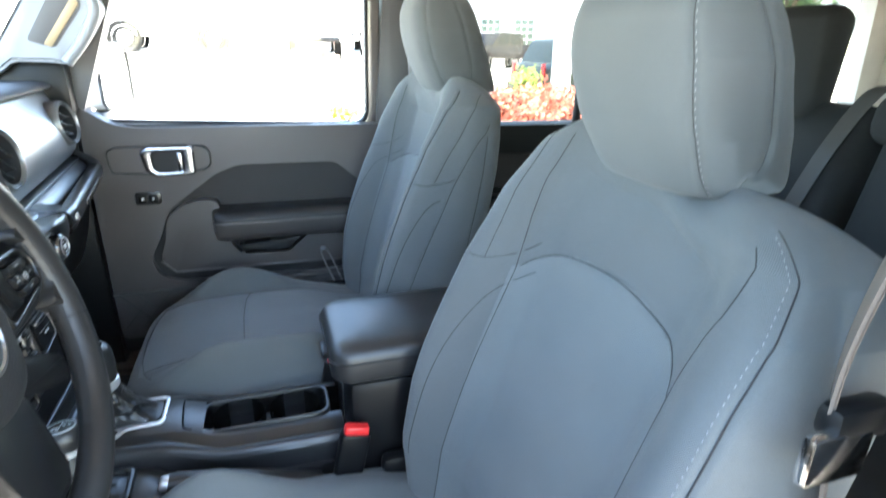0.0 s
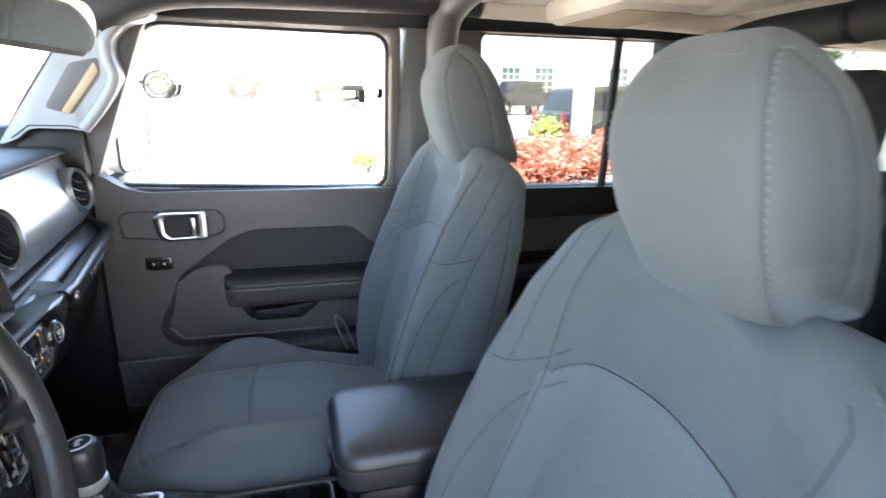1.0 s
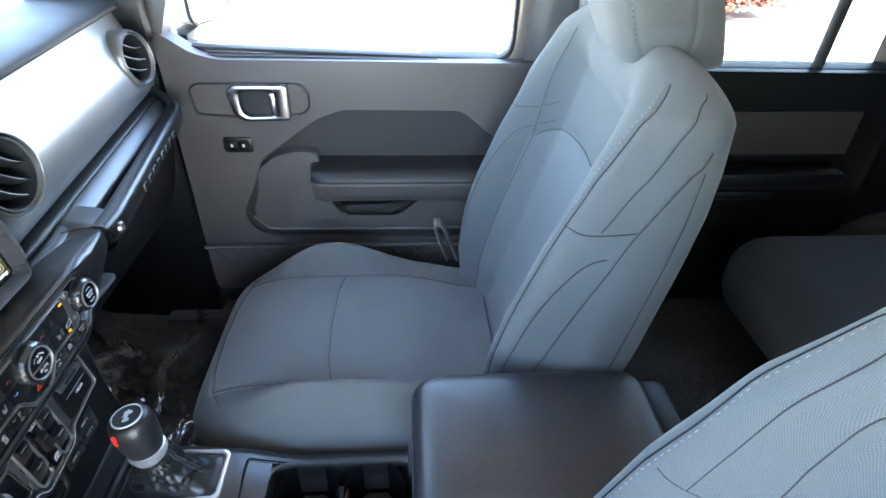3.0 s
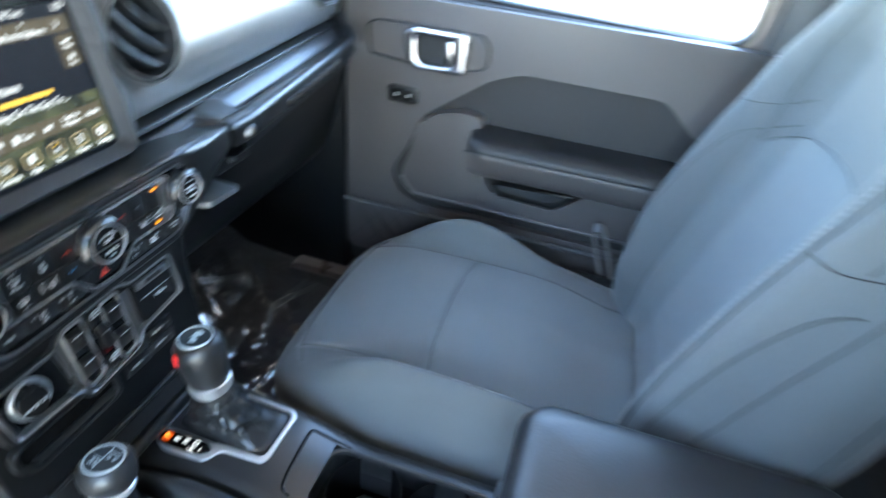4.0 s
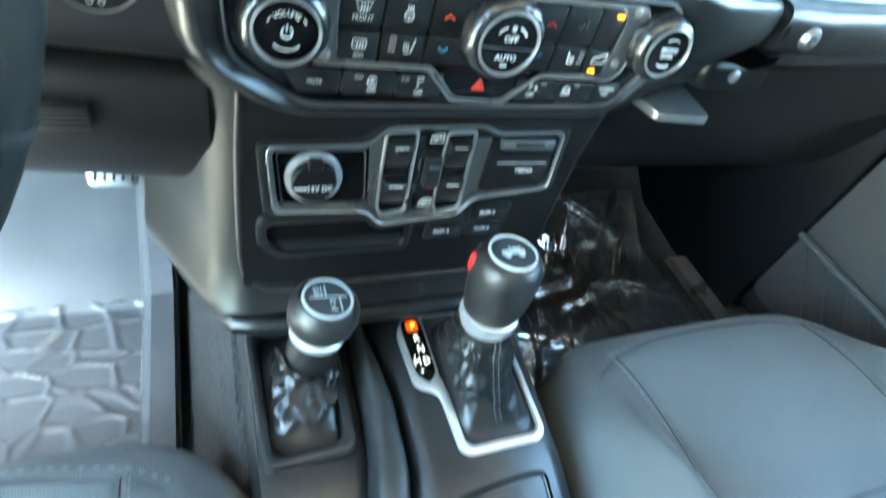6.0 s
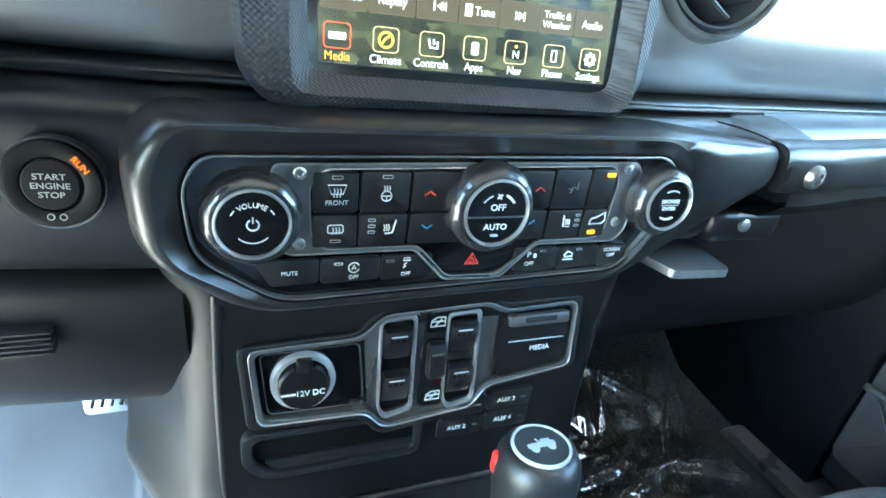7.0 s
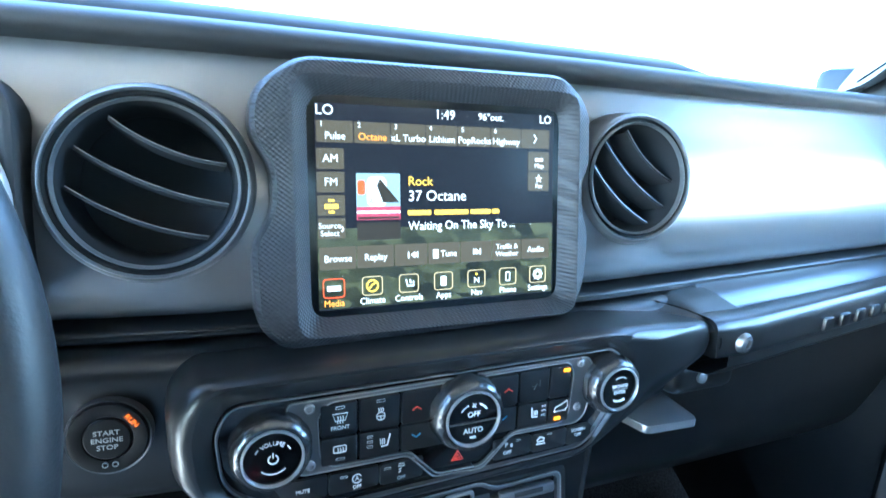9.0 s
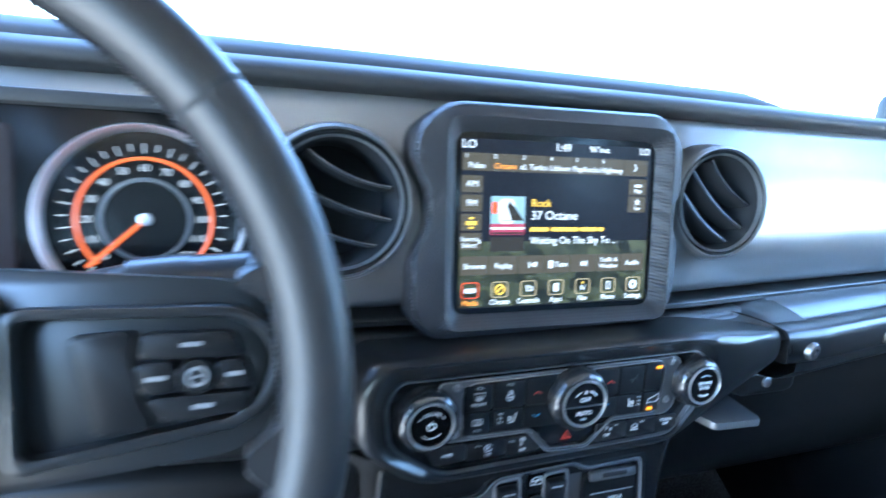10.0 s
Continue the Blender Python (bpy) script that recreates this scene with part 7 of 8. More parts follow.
pts = spline([(1.965, 0.155, 1.34), (1.885, 0.158, 1.318), (1.815, 0.185, 1.18), (1.765, 0.22, 1.0), (1.73, 0.26, 0.86)], 6)
part("webbing", strip([[p + Vector((-0.012, -0.024, 0)), p + Vector((-0.012, 0.024, 0)), p + Vector((-0.009, 0.024, 0)), p + Vector((-0.009, -0.024, 0))] for p in pts], closed=True, cap=True), BELT, rb_)

# ---- passenger door ----
SIDE = Matrix(((1, 0, 0, 0), (0, 0, -1, 0), (0, 1, 0, 0), (0, 0, 0, 1)))  # u along the car, v up, w into the cabin (-y)


def door_plate(pts, y0, y1, material, nm, parent, label="", bevel=0.006, r=0.012, seg=3):
    return part(nm, prism(rpoly(pts, r), SIDE, -y1, -y0, bevel, seg), material, parent, label)


door = thing("door_1", (0.35, 0.78, 0.55), "closed passenger door with charcoal trim and a satin chrome handle", "car door", kind="structure")
door_plate([(-0.05, 0.55), (0.78, 0.55), (0.775, 1.20), (0.0, 1.215), (-0.045, 1.25)], 0.768, 0.85, DOOR_DARK, "core", door, "dark recessed door core")
door_plate([(-0.048, 0.60), (-0.048, 1.262), (-0.022, 1.252), (0.02, 1.222), (0.07, 1.208), (0.762, 1.203), (0.768, 1.035), (0.665, 1.035), (0.592, 1.098), (0.324, 1.100), (0.262, 1.077), (0.128, 0.980), (0.095, 0.90), (0.062, 0.84), (0.078, 0.79), (0.13, 0.765), (0.77, 0.755), (0.77, 0.60)], 0.752, 0.80, DOOR_PLASTIC, "upper_trim", door, "charcoal moulded upper trim", 0.010, 0.02)
# raised lower pod that carries the armrest and the pocket
door_plate([(0.122, 0.962), (0.165, 0.996), (0.215, 1.008), (0.262, 1.003), (0.262, 0.95), (0.285, 0.868), (0.310, 0.838), (0.440, 0.834), (0.500, 0.884), (0.56, 0.90), (0.775, 0.90), (0.775, 0.79), (0.125, 0.797), (0.090, 0.842), (0.112, 0.90)], 0.735, 0.80, DOOR_PLASTIC, "lower_pod", door, "charcoal lower pod", 0.009, 0.014)
part("pod_edge", tube([Vector((x, 0.734, z)) for x, z in ((0.092, 0.838), (0.125, 0.802), (0.30, 0.800), (0.50, 0.799), (0.76, 0.803))], 0.0035, 8), DOOR_PLASTIC, door)
# armrest
arm, arm_under = [], []
for k in range(33):
    s = k / 32
    x = 0.232 + 0.53 * s
    e = min(1.0, (s / 0.04) ** 0.5) if s < 0.04 else 1.0
    pad = [(0.770, 0.982), (0.715, 0.983), (0.690, 0.979), (0.678, 0.968), (0.674, 0.957), (0.679, 0.953), (0.70, 0.953)]
    under = [(0.70, 0.955), (0.681, 0.954), (0.677, 0.949), (0.679, 0.938), (0.688, 0.915), (0.702, 0.897), (0.725, 0.886), (0.77, 0.882)]
    for rows_, prof in ((arm, pad), (arm_under, under)):
        rows_.append([(x, 0.77 + (y - 0.77) * e, 0.94 + (z - 0.94) * (0.6 + 0.4 * e)) for y, z in spline2(prof, 4)])
part("armrest", strip(arm), WHEEL_LEATHER, door, "dark padded armrest")
part("armrest_body", strip(arm_under), DOOR_PLASTIC, door, "charcoal armrest underside")
part("armrest_seam", tube([(0.245 + 0.5 * k / 20, 0.6735, 0.957) for k in range(21)], 0.0014, 5), SEAM, door)
# pull pocket under the armrest
door_plate([(0.30, 0.868), (0.315, 0.845), (0.436, 0.842), (0.478, 0.880)], 0.728, 0.76, PLASTIC_SATIN, "pocket_lip", door, "", 0.003, 0.006)
door_plate([(0.315, 0.872), (0.325, 0.855), (0.432, 0.853), (0.462, 0.876)], 0.724, 0.76, RUBBER, "pocket", door, "", 0.002, 0.006)
# handle bezel
bez_o = rpoly([(0.0, 1.148), (0.018, 1.160), (0.238, 1.160), (0.256, 1.140), (0.256, 1.106), (0.240, 1.090), (0.09, 1.084), (0.005, 1.090)], 0.010)
bez_i = [(0.128 + (u - 0.128) * 0.962, 1.124 + (v - 1.124) * 0.90) for u, v in bez_o]
part("handle_bezel", frame_ring(bez_o, bez_i, SIDE, -0.756, -0.744, 0.003), PLASTIC_SATIN, door)
part("bezel_plate", prism(bez_i, SIDE, -0.755, -0.7495), DOOR_PLASTIC, door)
ho_ = rpoly([(0.082, 1.148), (0.102, 1.160), (0.214, 1.160), (0.214, 1.082), (0.112, 1.080), (0.092, 1.096)], 0.010)
hi2 = rpoly([(0.110, 1.140), (0.122, 1.147), (0.186, 1.147), (0.186, 1.094), (0.124, 1.092), (0.112, 1.102)], 0.008)
part("door_handle", frame_ring(ho_, hi2, SIDE, -0.755, -0.728, 0.006), HANDLE_METAL, door, "satin chrome pull handle")
part("handle_cup", prism(hi2, SIDE, -0.752, -0.7465), RUBBER, door)
part("handle_lever", box((0.178, 0.738, 1.118), (0.014, 0.014, 0.05), 0.004), HANDLE_METAL, door, "satin chrome lever")
# lock switch
part("lock_bezel", prism(rrect(0.066, 0.036, 0.008, 5, 0.083, 1.018), SIDE, -0.757, -0.748, 0.002), PLASTIC_SATIN, door)
for u in (0.070, 0.096):
    sw = part("lock_switch", prism(rrect(0.024, 0.022, 0.004, 4, u, 1.018), SIDE, -0.752, -0.744, 0.002), PLASTIC, door)
    part("lock_mark", prism(rrect(0.005, 0.007, 0.001, 3, u, 1.018), SIDE, -0.745, -0.7436), WHITE_INK, sw)
# storage net at the foot of the door
net = bmesh.new()
for i in range(14):
    x = -0.03 + i * 0.045
    for sgn in (1, -1):
        tube([(x, 0.735, 0.64 if sgn > 0 else 0.745), (x + 0.09, 0.735, 0.745 if sgn > 0 else 0.64)], 0.0018, 4, bm=net)
part("storage_net", net, BELT, door, "dark elastic storage net")
part("net_edge", tube([(-0.045, 0.733, 0.748), (0.75, 0.733, 0.752)], 0.006, 8), BELT, door)
# window frame and pane
wo = rpoly([(-0.072, 1.205), (0.738, 1.180), (0.750, 1.655), (0.075, 1.665), (-0.068, 1.36)], 0.04)
wi = rpoly([(-0.040, 1.225), (0.700, 1.198), (0.708, 1.618), (0.105, 1.622), (-0.030, 1.36)], 0.045)
part("window_frame", frame_ring(wo, wi, SIDE, -0.85, -0.79, 0.006), BODY_PAINT, door, "dark painted window frame")
part("window_seal", frame_ring([(0.38 + (u - 0.38) * 1.015, 1.42 + (v - 1.42) * 1.02) for u, v in wi], [(0.38 + (u - 0.38) * 0.988, 1.42 + (v - 1.42) * 0.98) for u, v in wi], SIDE, -0.81, -0.785, 0.003), RUBBER, door)
pane = part("window_pane", prism(rpoly([(-0.06, 1.205), (0.72, 1.19), (0.73, 1.645), (0.085, 1.65), (-0.055, 1.36)], 0.02), SIDE, -0.818, -0.814), GLASS, door, "clear side glass")
pane.visible_shadow = False
part("outer_skin", box((0.36, 0.865, 0.86), (0.84, 0.03, 0.68), 0.01), BODY_PAINT, door)


# ---- rear doors ----
def rear_door(side):
    dr = thing("door_2" if side > 0 else "door_3", (1.25, 0.78 * side, 0.55), "closed black rear door with a divided window", "car door", kind="structure")
    S2 = SIDE if side > 0 else Matrix(((1, 0, 0, 0), (0, 0, 1, 0), (0, 1, 0, 0), (0, 0, 0, 1)))
    part("panel", prism(rpoly([(0.93, 0.52), (1.64, 0.52), (1.64, 1.182), (0.93, 1.188)], 0.02), S2, -0.85, -0.765, 0.012, 3), PLASTIC, dr)
    part("armrest", box((1.30, 0.735 * side, 0.94), (0.46, 0.08, 0.05), 0.018), PLASTIC, dr)
    part("pull", box((1.32, 0.752 * side, 0.88), (0.16, 0.03, 0.03), 0.01), PLASTIC, dr)
    part("insert", box((1.30, 0.762 * side, 1.04), (0.5, 0.012, 0.11), 0.005), DOOR_DARK, dr)
    fo = rpoly([(0.955, 1.16), (1.66, 1.155), (1.665, 1.665), (0.955, 1.665)], 0.03)
    fi = rpoly([(0.985, 1.190), (1.615, 1.185), (1.625, 1.635), (0.985, 1.635)], 0.03)
    part("window_frame", frame_ring(fo, fi, S2, -0.85, -0.79, 0.006), PLASTIC, dr)
    part("divider", tube([(1.418, 0.80 * side, 1.17), (1.436, 0.80 * side, 1.65)], 0.013, 10), RUBBER, dr)
    p = part("window_pane", prism(rpoly([(0.97, 1.17), (1.64, 1.17), (1.64, 1.65), (0.97, 1.65)], 0.02), S2, -0.818, -0.814), REAR_GLASS if side > 0 else TINTED, dr)
    p.visible_shadow = False
    return dr


rear_door(1)
rear_door(-1)
# the driver's own door stands open
od = thing("door_4", (0.0, -0.86, 0.55), "open grey driver door with a clear window", "car door", kind="structure")
OD = Matrix.Translation((-0.04, -0.88, 0.0)) @ pose(0, 0, 0, 0, 0, -62) @ Matrix(((1, 0, 0, 0), (0, 0, -1, 0), (0, 1, 0, 0), (0, 0, 0, 1)))
part("panel", prism(rpoly([(0.0, 0.52), (0.80, 0.52), (0.88, 0.75), (0.90, 1.19), (0.0, 1.20)], 0.03), OD, -0.03, 0.03, 0.01, 3), BODY_PAINT, od)
part("inner_trim", prism(rpoly([(0.03, 0.55), (0.78, 0.55), (0.85, 0.78), (0.87, 1.17), (0.03, 1.18)], 0.03), OD, -0.075, -0.03, 0.012, 3), DOOR_PLASTIC, od)
part("armrest", prism(rpoly([(0.25, 0.93), (0.70, 0.95), (0.70, 1.01), (0.25, 0.99)], 0.02), OD, -0.13, -0.07, 0.012, 3), DOOR_DARK, od)
part("window_frame", frame_ring(rpoly([(0.0, 1.18), (0.90, 1.18), (0.88, 1.66), (0.22, 1.66)], 0.03), rpoly([(0.07, 1.21), (0.86, 1.21), (0.84, 1.62), (0.25, 1.62)], 0.03), OD, -0.03, 0.02, 0.005), PLASTIC, od)
pane = part("window_pane", prism(rpoly([(0.05, 1.20), (0.87, 1.20), (0.85, 1.63), (0.24, 1.63)], 0.02), OD, -0.004, 0.0), GLASS, od)
pane.visible_shadow = False
# seat belt tower on the passenger pillar
bt = thing("passenger_belt", (0.88, 0.70, 1.3), "dark seat belt hanging from the centre pillar", "seat belt")
pts = [(0.845, 0.735, 1.50), (0.855, 0.735, 1.30), (0.87, 0.735, 1.0), (0.88, 0.735, 0.62)]
part("webbing", strip([[Vector(p) + Vector((-0.024, 0, 0)), Vector(p) + Vector((0.024, 0, 0)), Vector(p) + Vector((0.024, 0.003, 0)), Vector(p) + Vector((-0.024, 0.003, 0))] for p in pts], closed=True, cap=True), BELT, bt)
part("anchor", box((0.845, 0.74, 1.52), (0.07, 0.03, 0.06), 0.012), PLASTIC, bt)
# the driver's belt
db = thing("driver_belt", (0.93, -0.66, 1.2), "ribbed driver seat belt with a metal latch plate", "seat belt")
pts = [(0.800, -0.690, 1.50), (0.776, -0.664, 1.31), (0.770, -0.655, 1.20), (0.778, -0.664, 1.10), (0.835, -0.690, 0.62)]
part("webbing", strip([[p + Vector((-0.020, -0.014, 0)), p + Vector((0.020, 0.014, 0)), p + Vector((0.019, 0.016, 0)), p + Vector((-0.021, -0.012, 0))] for p in spline(pts, 6)], closed=True, cap=True), BELT_TAN, db)
ribs = bmesh.new()
for i in range(9):
    q = -0.018 + 0.0045 * i
    tube([p + Vector((q, q * 0.7 - 0.0012, 0)) for p in spline(pts, 6)], 0.0009, 4, bm=ribs)
part("ribs", ribs, BELT_TAN, db)
part("latch_plate", box((0.756, -0.674, 1.158), (0.055, 0.012, 0.040), 0.005), CHROME, db, "bright latch plate")
part("latch_cover", box((0.776, -0.668, 1.180), (0.055, 0.022, 0.028), 0.008), PLASTIC, db)

# outside mirror
om = thing("side_mirror", (0.02, 0.95, 1.25), "white outside mirror with a thin dark edge", "mirror")
mm = axes((0.006, 0.960, 1.330), (1.0, -0.35, 0.0), (0, 1, 0))
part("housing", prism(rrect(0.15, 0.18, 0.03), mm, -0.06, 0.004, 0.004), surface("white_car_paint", (0.7, 0.7, 0.7), 0.3, bump=0.0, coat=0.5), om)
part("edge", frame_ring(rrect(0.152, 0.182, 0.03), rrect(0.141, 0.171, 0.028), mm, 0.002, 0.010, 0.001), RUBBER, om)
part("mirror_glass", prism(rrect(0.145, 0.175, 0.027), mm, 0.003, 0.006), MIRROR, om)
part("arm", box((-0.03, 0.89, 1.222), (0.05, 0.11, 0.035), 0.01), PLASTIC, om)

# ---- steering wheel and instruments ----
WC, WR, WT = Vector((0.158, -0.397, 1.182)), 0.192, 16.3
WM = plane_at(WC.x, WC.y, WC.z, WT)
sw_ = thing("steering_wheel", WC, "black leather steering wheel with spoke switches", "steering wheel")
rim = []
for i in range(120):
    a = 2 * math.pi * i / 120
    rim.append(WM @ Vector((WR * math.cos(a), WR * math.sin(a), 0.0)))
part("rim", tube(rim, 0.0172, 18, closed=True, flat=0.9), WHEEL_LEATHER, sw_, "black leather rim")
for a in (38, 142, -20, 200, -90):
    p, q = WM @ Vector((WR * math.cos(radians(a)), WR * math.sin(radians(a)), 0)), WM @ Vector((WR * math.cos(radians(a + 0.8)), WR * math.sin(radians(a + 0.8)), 0))
    part("rim_seam", tube([p, q], 0.0176, 18, flat=0.9), SEAM, sw_)
st_ = bmesh.new()
for i in range(150):
    a = radians(-60 + 120 * i / 149)
    for s in (0, math.pi):
        c, sn = math.cos(a + s), math.sin(a + s)
        tube([WM @ Vector(((WR - 0.0168) * c, (WR - 0.0168) * sn, 0.004)), WM @ Vector(((WR - 0.0168) * math.cos(a + s + 0.012), (WR - 0.0168) * math.sin(a + s + 0.012), -0.004))], 0.0006, 4, bm=st_)
tagged(part("stitching", st_, SEAM, sw_), kind="stuff")
# hub
rows = []
for w, k in ((-0.06, 0.9), (-0.03, 1.0), (-0.006, 1.0), (0.004, 0.95), (0.010, 0.78), (0.012, 0.4)):
    rows.append([WM @ Vector((u * k, (v + 0.005) * k - 0.005, w)) for u, v in rpoly([(-0.072, 0.050), (0.072, 0.050), (0.080, 0.01), (0.055, -0.065), (0.0, -0.078), (-0.055, -0.065), (-0.080, 0.01)], 0.03)])
part("hub", strip(rows, closed=True, cap=True), LEATHER, sw_, "black airbag cover")
part("hub_badge", lathe([(0.034, 0.006), (0.034, 0.015), (0.030, 0.0165), (0.028, 0.014), (0.0, 0.014)], WM, 40), DARK_SILVER, sw_, "plain silver ring badge")
part("badge_face", lathe([(0.0282, 0.008), (0.0282, 0.0148), (0.0, 0.0154)], WM, 36), CAP, sw_)
# spokes with switch pods: the padded rim swells into a frame round each pod
for s in (1, -1):
    def side(pts, r=0.008):
        q = [(s * u, v) for u, v in pts]
        return rpoly(q if s < 0 else q[::-1], r)

    # padded bridge between rim and pod frame
    wing = []
    for w, d in ((-0.020, 0.0), (-0.008, 0.002), (0.002, 0.001), (0.006, -0.003)):
        wing.append([WM @ Vector((u, v, w)) for u, v in side([(0.155, 0.046 + d), (0.194 + d, 0.060), (0.199 + d, 0.0), (0.190 + d, -0.058), (0.158, -0.034 - d), (0.176 - d, -0.018), (0.184 - d, 0.014), (0.176 - d, 0.032)], 0.010)])
    part("rim_bridge", strip(wing, closed=True, cap=True), WHEEL_LEATHER, sw_, "leather swelling where the spoke meets the rim")
    part("spoke", prism(side([(0.060, 0.052), (0.160, 0.044), (0.180, 0.032), (0.184, 0.012), (0.178, -0.016), (0.160, -0.030), (0.062, -0.036)], 0.012), WM, -0.030, -0.008, 0.004), PLASTIC_SATIN, sw_)
    fr = [(0.076, 0.036), (0.160, 0.034), (0.176, 0.024), (0.180, 0.010), (0.174, -0.010), (0.160, -0.018), (0.078, -0.028)]
    fi = [(0.080, 0.031), (0.157, 0.029), (0.170, 0.021), (0.174, 0.009), (0.168, -0.007), (0.156, -0.013), (0.082, -0.022)]
    part("pod_trim", frame_ring(side(fr), side(fi, 0.007), WM, -0.012, 0.001, 0.0022), PLASTIC_SATIN, sw_, "satin trim round the switches")
    part("pod_plate", prism(side(fi, 0.007), WM, -0.014, -0.0085), PIANO, sw_)
    part("pod_panel", prism(side([(0.097, 0.024), (0.121, 0.025), (0.118, 0.016), (0.122, -0.004), (0.128, -0.015), (0.106, -0.0165)], 0.004), WM, -0.010, -0.003, 0.002), PLASTIC, sw_)
    keys = (([(0.124, 0.024), (0.158, 0.0225), (0.162, 0.0125), (0.122, 0.0135)], 0.142, 0.0185, 0.008),
            ([(0.121, 0.0120), (0.136, 0.0118), (0.137, -0.0010), (0.123, -0.0005)], 0.1285, 0.0055, 0.008),
            ([(0.151, 0.0112), (0.163, 0.0110), (0.166, -0.0005), (0.153, -0.0010)], 0.1585, 0.0052, 0.007),
            ([(0.125, -0.0025), (0.166, -0.0025), (0.164, -0.0105), (0.131, -0.0125)], 0.146, -0.0070, 0.008))
    for pts, u, v, w in keys:
        part("switch", prism(side(pts, 0.003), WM, -0.010, 0.0008, 0.002), PLASTIC, sw_)
        part("switch_mark", prism(rrect(w, 0.0018, 0.0005, 2, s * u, v), WM, -0.001, 0.0012), FAINT_INK, sw_)
    part("switch", lathe([(0.0078, -0.010), (0.0078, 0.0), (0.0068, 0.0016), (0.0, 0.0018)], WM @ Matrix.Translation((s * 0.1440, 0.0053, 0)), 24), PLASTIC, sw_)
    part("switch_symbol", frame_ring(circle(0.0042, 18, s * 0.1440, 0.0053), circle(0.0030, 18, s * 0.1440, 0.0053), WM, 0.001, 0.0026), FAINT_INK, sw_)
    part("switch_symbol", prism(rrect(0.0028, 0.0010, 0.0004, 2, s * 0.1440, 0.0053), WM, 0.001, 0.0026), FAINT_INK, sw_)
part("low_spoke", prism(rpoly([(-0.035, -0.17), (0.035, -0.17), (0.045, -0.07), (-0.045, -0.07)], 0.012), WM, -0.024, -0.006, 0.005), PLASTIC_SATIN, sw_)
part("low_spoke_trim", prism(rpoly([(0.030, -0.075), (0.062, -0.045), (0.14, -0.085), (0.125, -0.115)], 0.01), WM, -0.024, -0.008, 0.004), PLASTIC, sw_)
part("column", tube([WM @ Vector((0, 0, -0.02)), WM @ Vector((0, -0.01, -0.22))], 0.055, 24), PLASTIC, sw_)
# stalk
sk = thing("wiper_stalk", (0.13, -0.30, 1.19), "black wiper stalk with white marks behind the wheel", "stalk")
a, b = WM @ Vector((0.05, 0.034, -0.06)), WM @ Vector((0.170, 0.042, -0.045))
d = (b - a).normalized()
L = (b - a).length
part("lever", tube([a + d * L * s for s in (0, 0.35, 0.5, 0.52, 0.74, 0.76, 0.97, 1.0)], 0.012, 18, radii=[0.010, 0.012, 0.0145, 0.017, 0.017, 0.016, 0.016, 0.012]), PLASTIC_SATIN, sk)
for s in (0.58, 0.66, 0.82, 0.90):
    p = a + d * L * s
    part("mark", box((0, 0, 0), (0.009, 0.0022, 0.001), 0.0003, m=axes(p + (WM.to_3x3() @ Vector((0, 0, 1))) * 0.017, WM.to_3x3() @ Vector((0, 0, 1)), d)), GREY_INK, sk)

# instrument cluster
ic = thing("instrument_cluster", (0.0, -0.37, 1.22), "lit instrument cluster with an orange ringed speedometer", "instrument cluster")
IC = plane_at(0.012, -0.38, 1.222, 12)
part("backing", prism(rrect(0.31, 0.135, 0.02, cx=-0.015), IC, -0.02, -0.004), PIANO, ic)
part("hood", frame_ring(rrect(0.325, 0.150, 0.03), rrect(0.31, 0.132, 0.02), IC @ Matrix.Translation((-0.015, 0, 0)), -0.03, 0.004, 0.003), PLASTIC_SOFT, ic)
G = IC @ Matrix.Translation((0.088, 0.0, 0.0))
part("gauge_ring", lathe([(0.0575, -0.004), (0.0580, 0.006), (0.0568, 0.0078), (0.0556, 0.006), (0.0535, -0.003)], G, 60), SILVER, ic, "thin silver gauge ring")
part("gauge_face", lathe([(0.054, -0.004), (0.054, -0.0025), (0.0, -0.0025)], G, 48), PIANO, ic)
part("orange_ring", tube([G @ Vector((0.0375 * math.cos(radians(a)), 0.0375 * math.sin(radians(a)), -0.002)) for a in range(-40, 226, 5)], 0.0012, 6), GAUGE_ORANGE, ic)
part("inner_ring", lathe([(0.0255, -0.003), (0.0258, -0.001), (0.0235, -0.001), (0.0232, -0.003)], G, 48), DARK_SILVER, ic)
for i in range(29):
    a = radians(225 - 270 * i / 28)
    r0 = 0.042 if i % 2 else 0.0405
    part("tick", tube([G @ Vector((r0 * math.cos(a), r0 * math.sin(a), -0.0015)), G @ Vector((0.0465 * math.cos(a), 0.0465 * math.sin(a), -0.0015))], 0.0005, 4), GAUGE_WHITE, ic)
for i in range(13):
    a = radians(225 - 270 * i / 12)
    words(str(i * 10), 0.0062, G @ Matrix.Translation((0.0315 * math.cos(a), 0.0315 * math.sin(a), -0.0015)), GAUGE_WHITE, ic)
part("needle", tube([G @ Vector((0, 0, 0.001)), G @ Vector((0.042 * math.cos(radians(222)), 0.042 * math.sin(radians(222)), 0.001))], 0.0014, 6), GAUGE_ORANGE, ic, "orange needle")
part("needle_hub", lathe([(0.004, -0.002), (0.004, 0.002), (0.0, 0.003)], G, 20), SILVER, ic)
part("centre_display", prism(rrect(0.10, 0.11, 0.004), IC @ Matrix.Translation((-0.03, 0, 0)), -0.004, -0.0018), lit("cluster_screen", (0.02, 0.015, 0.018), 1.0), ic)
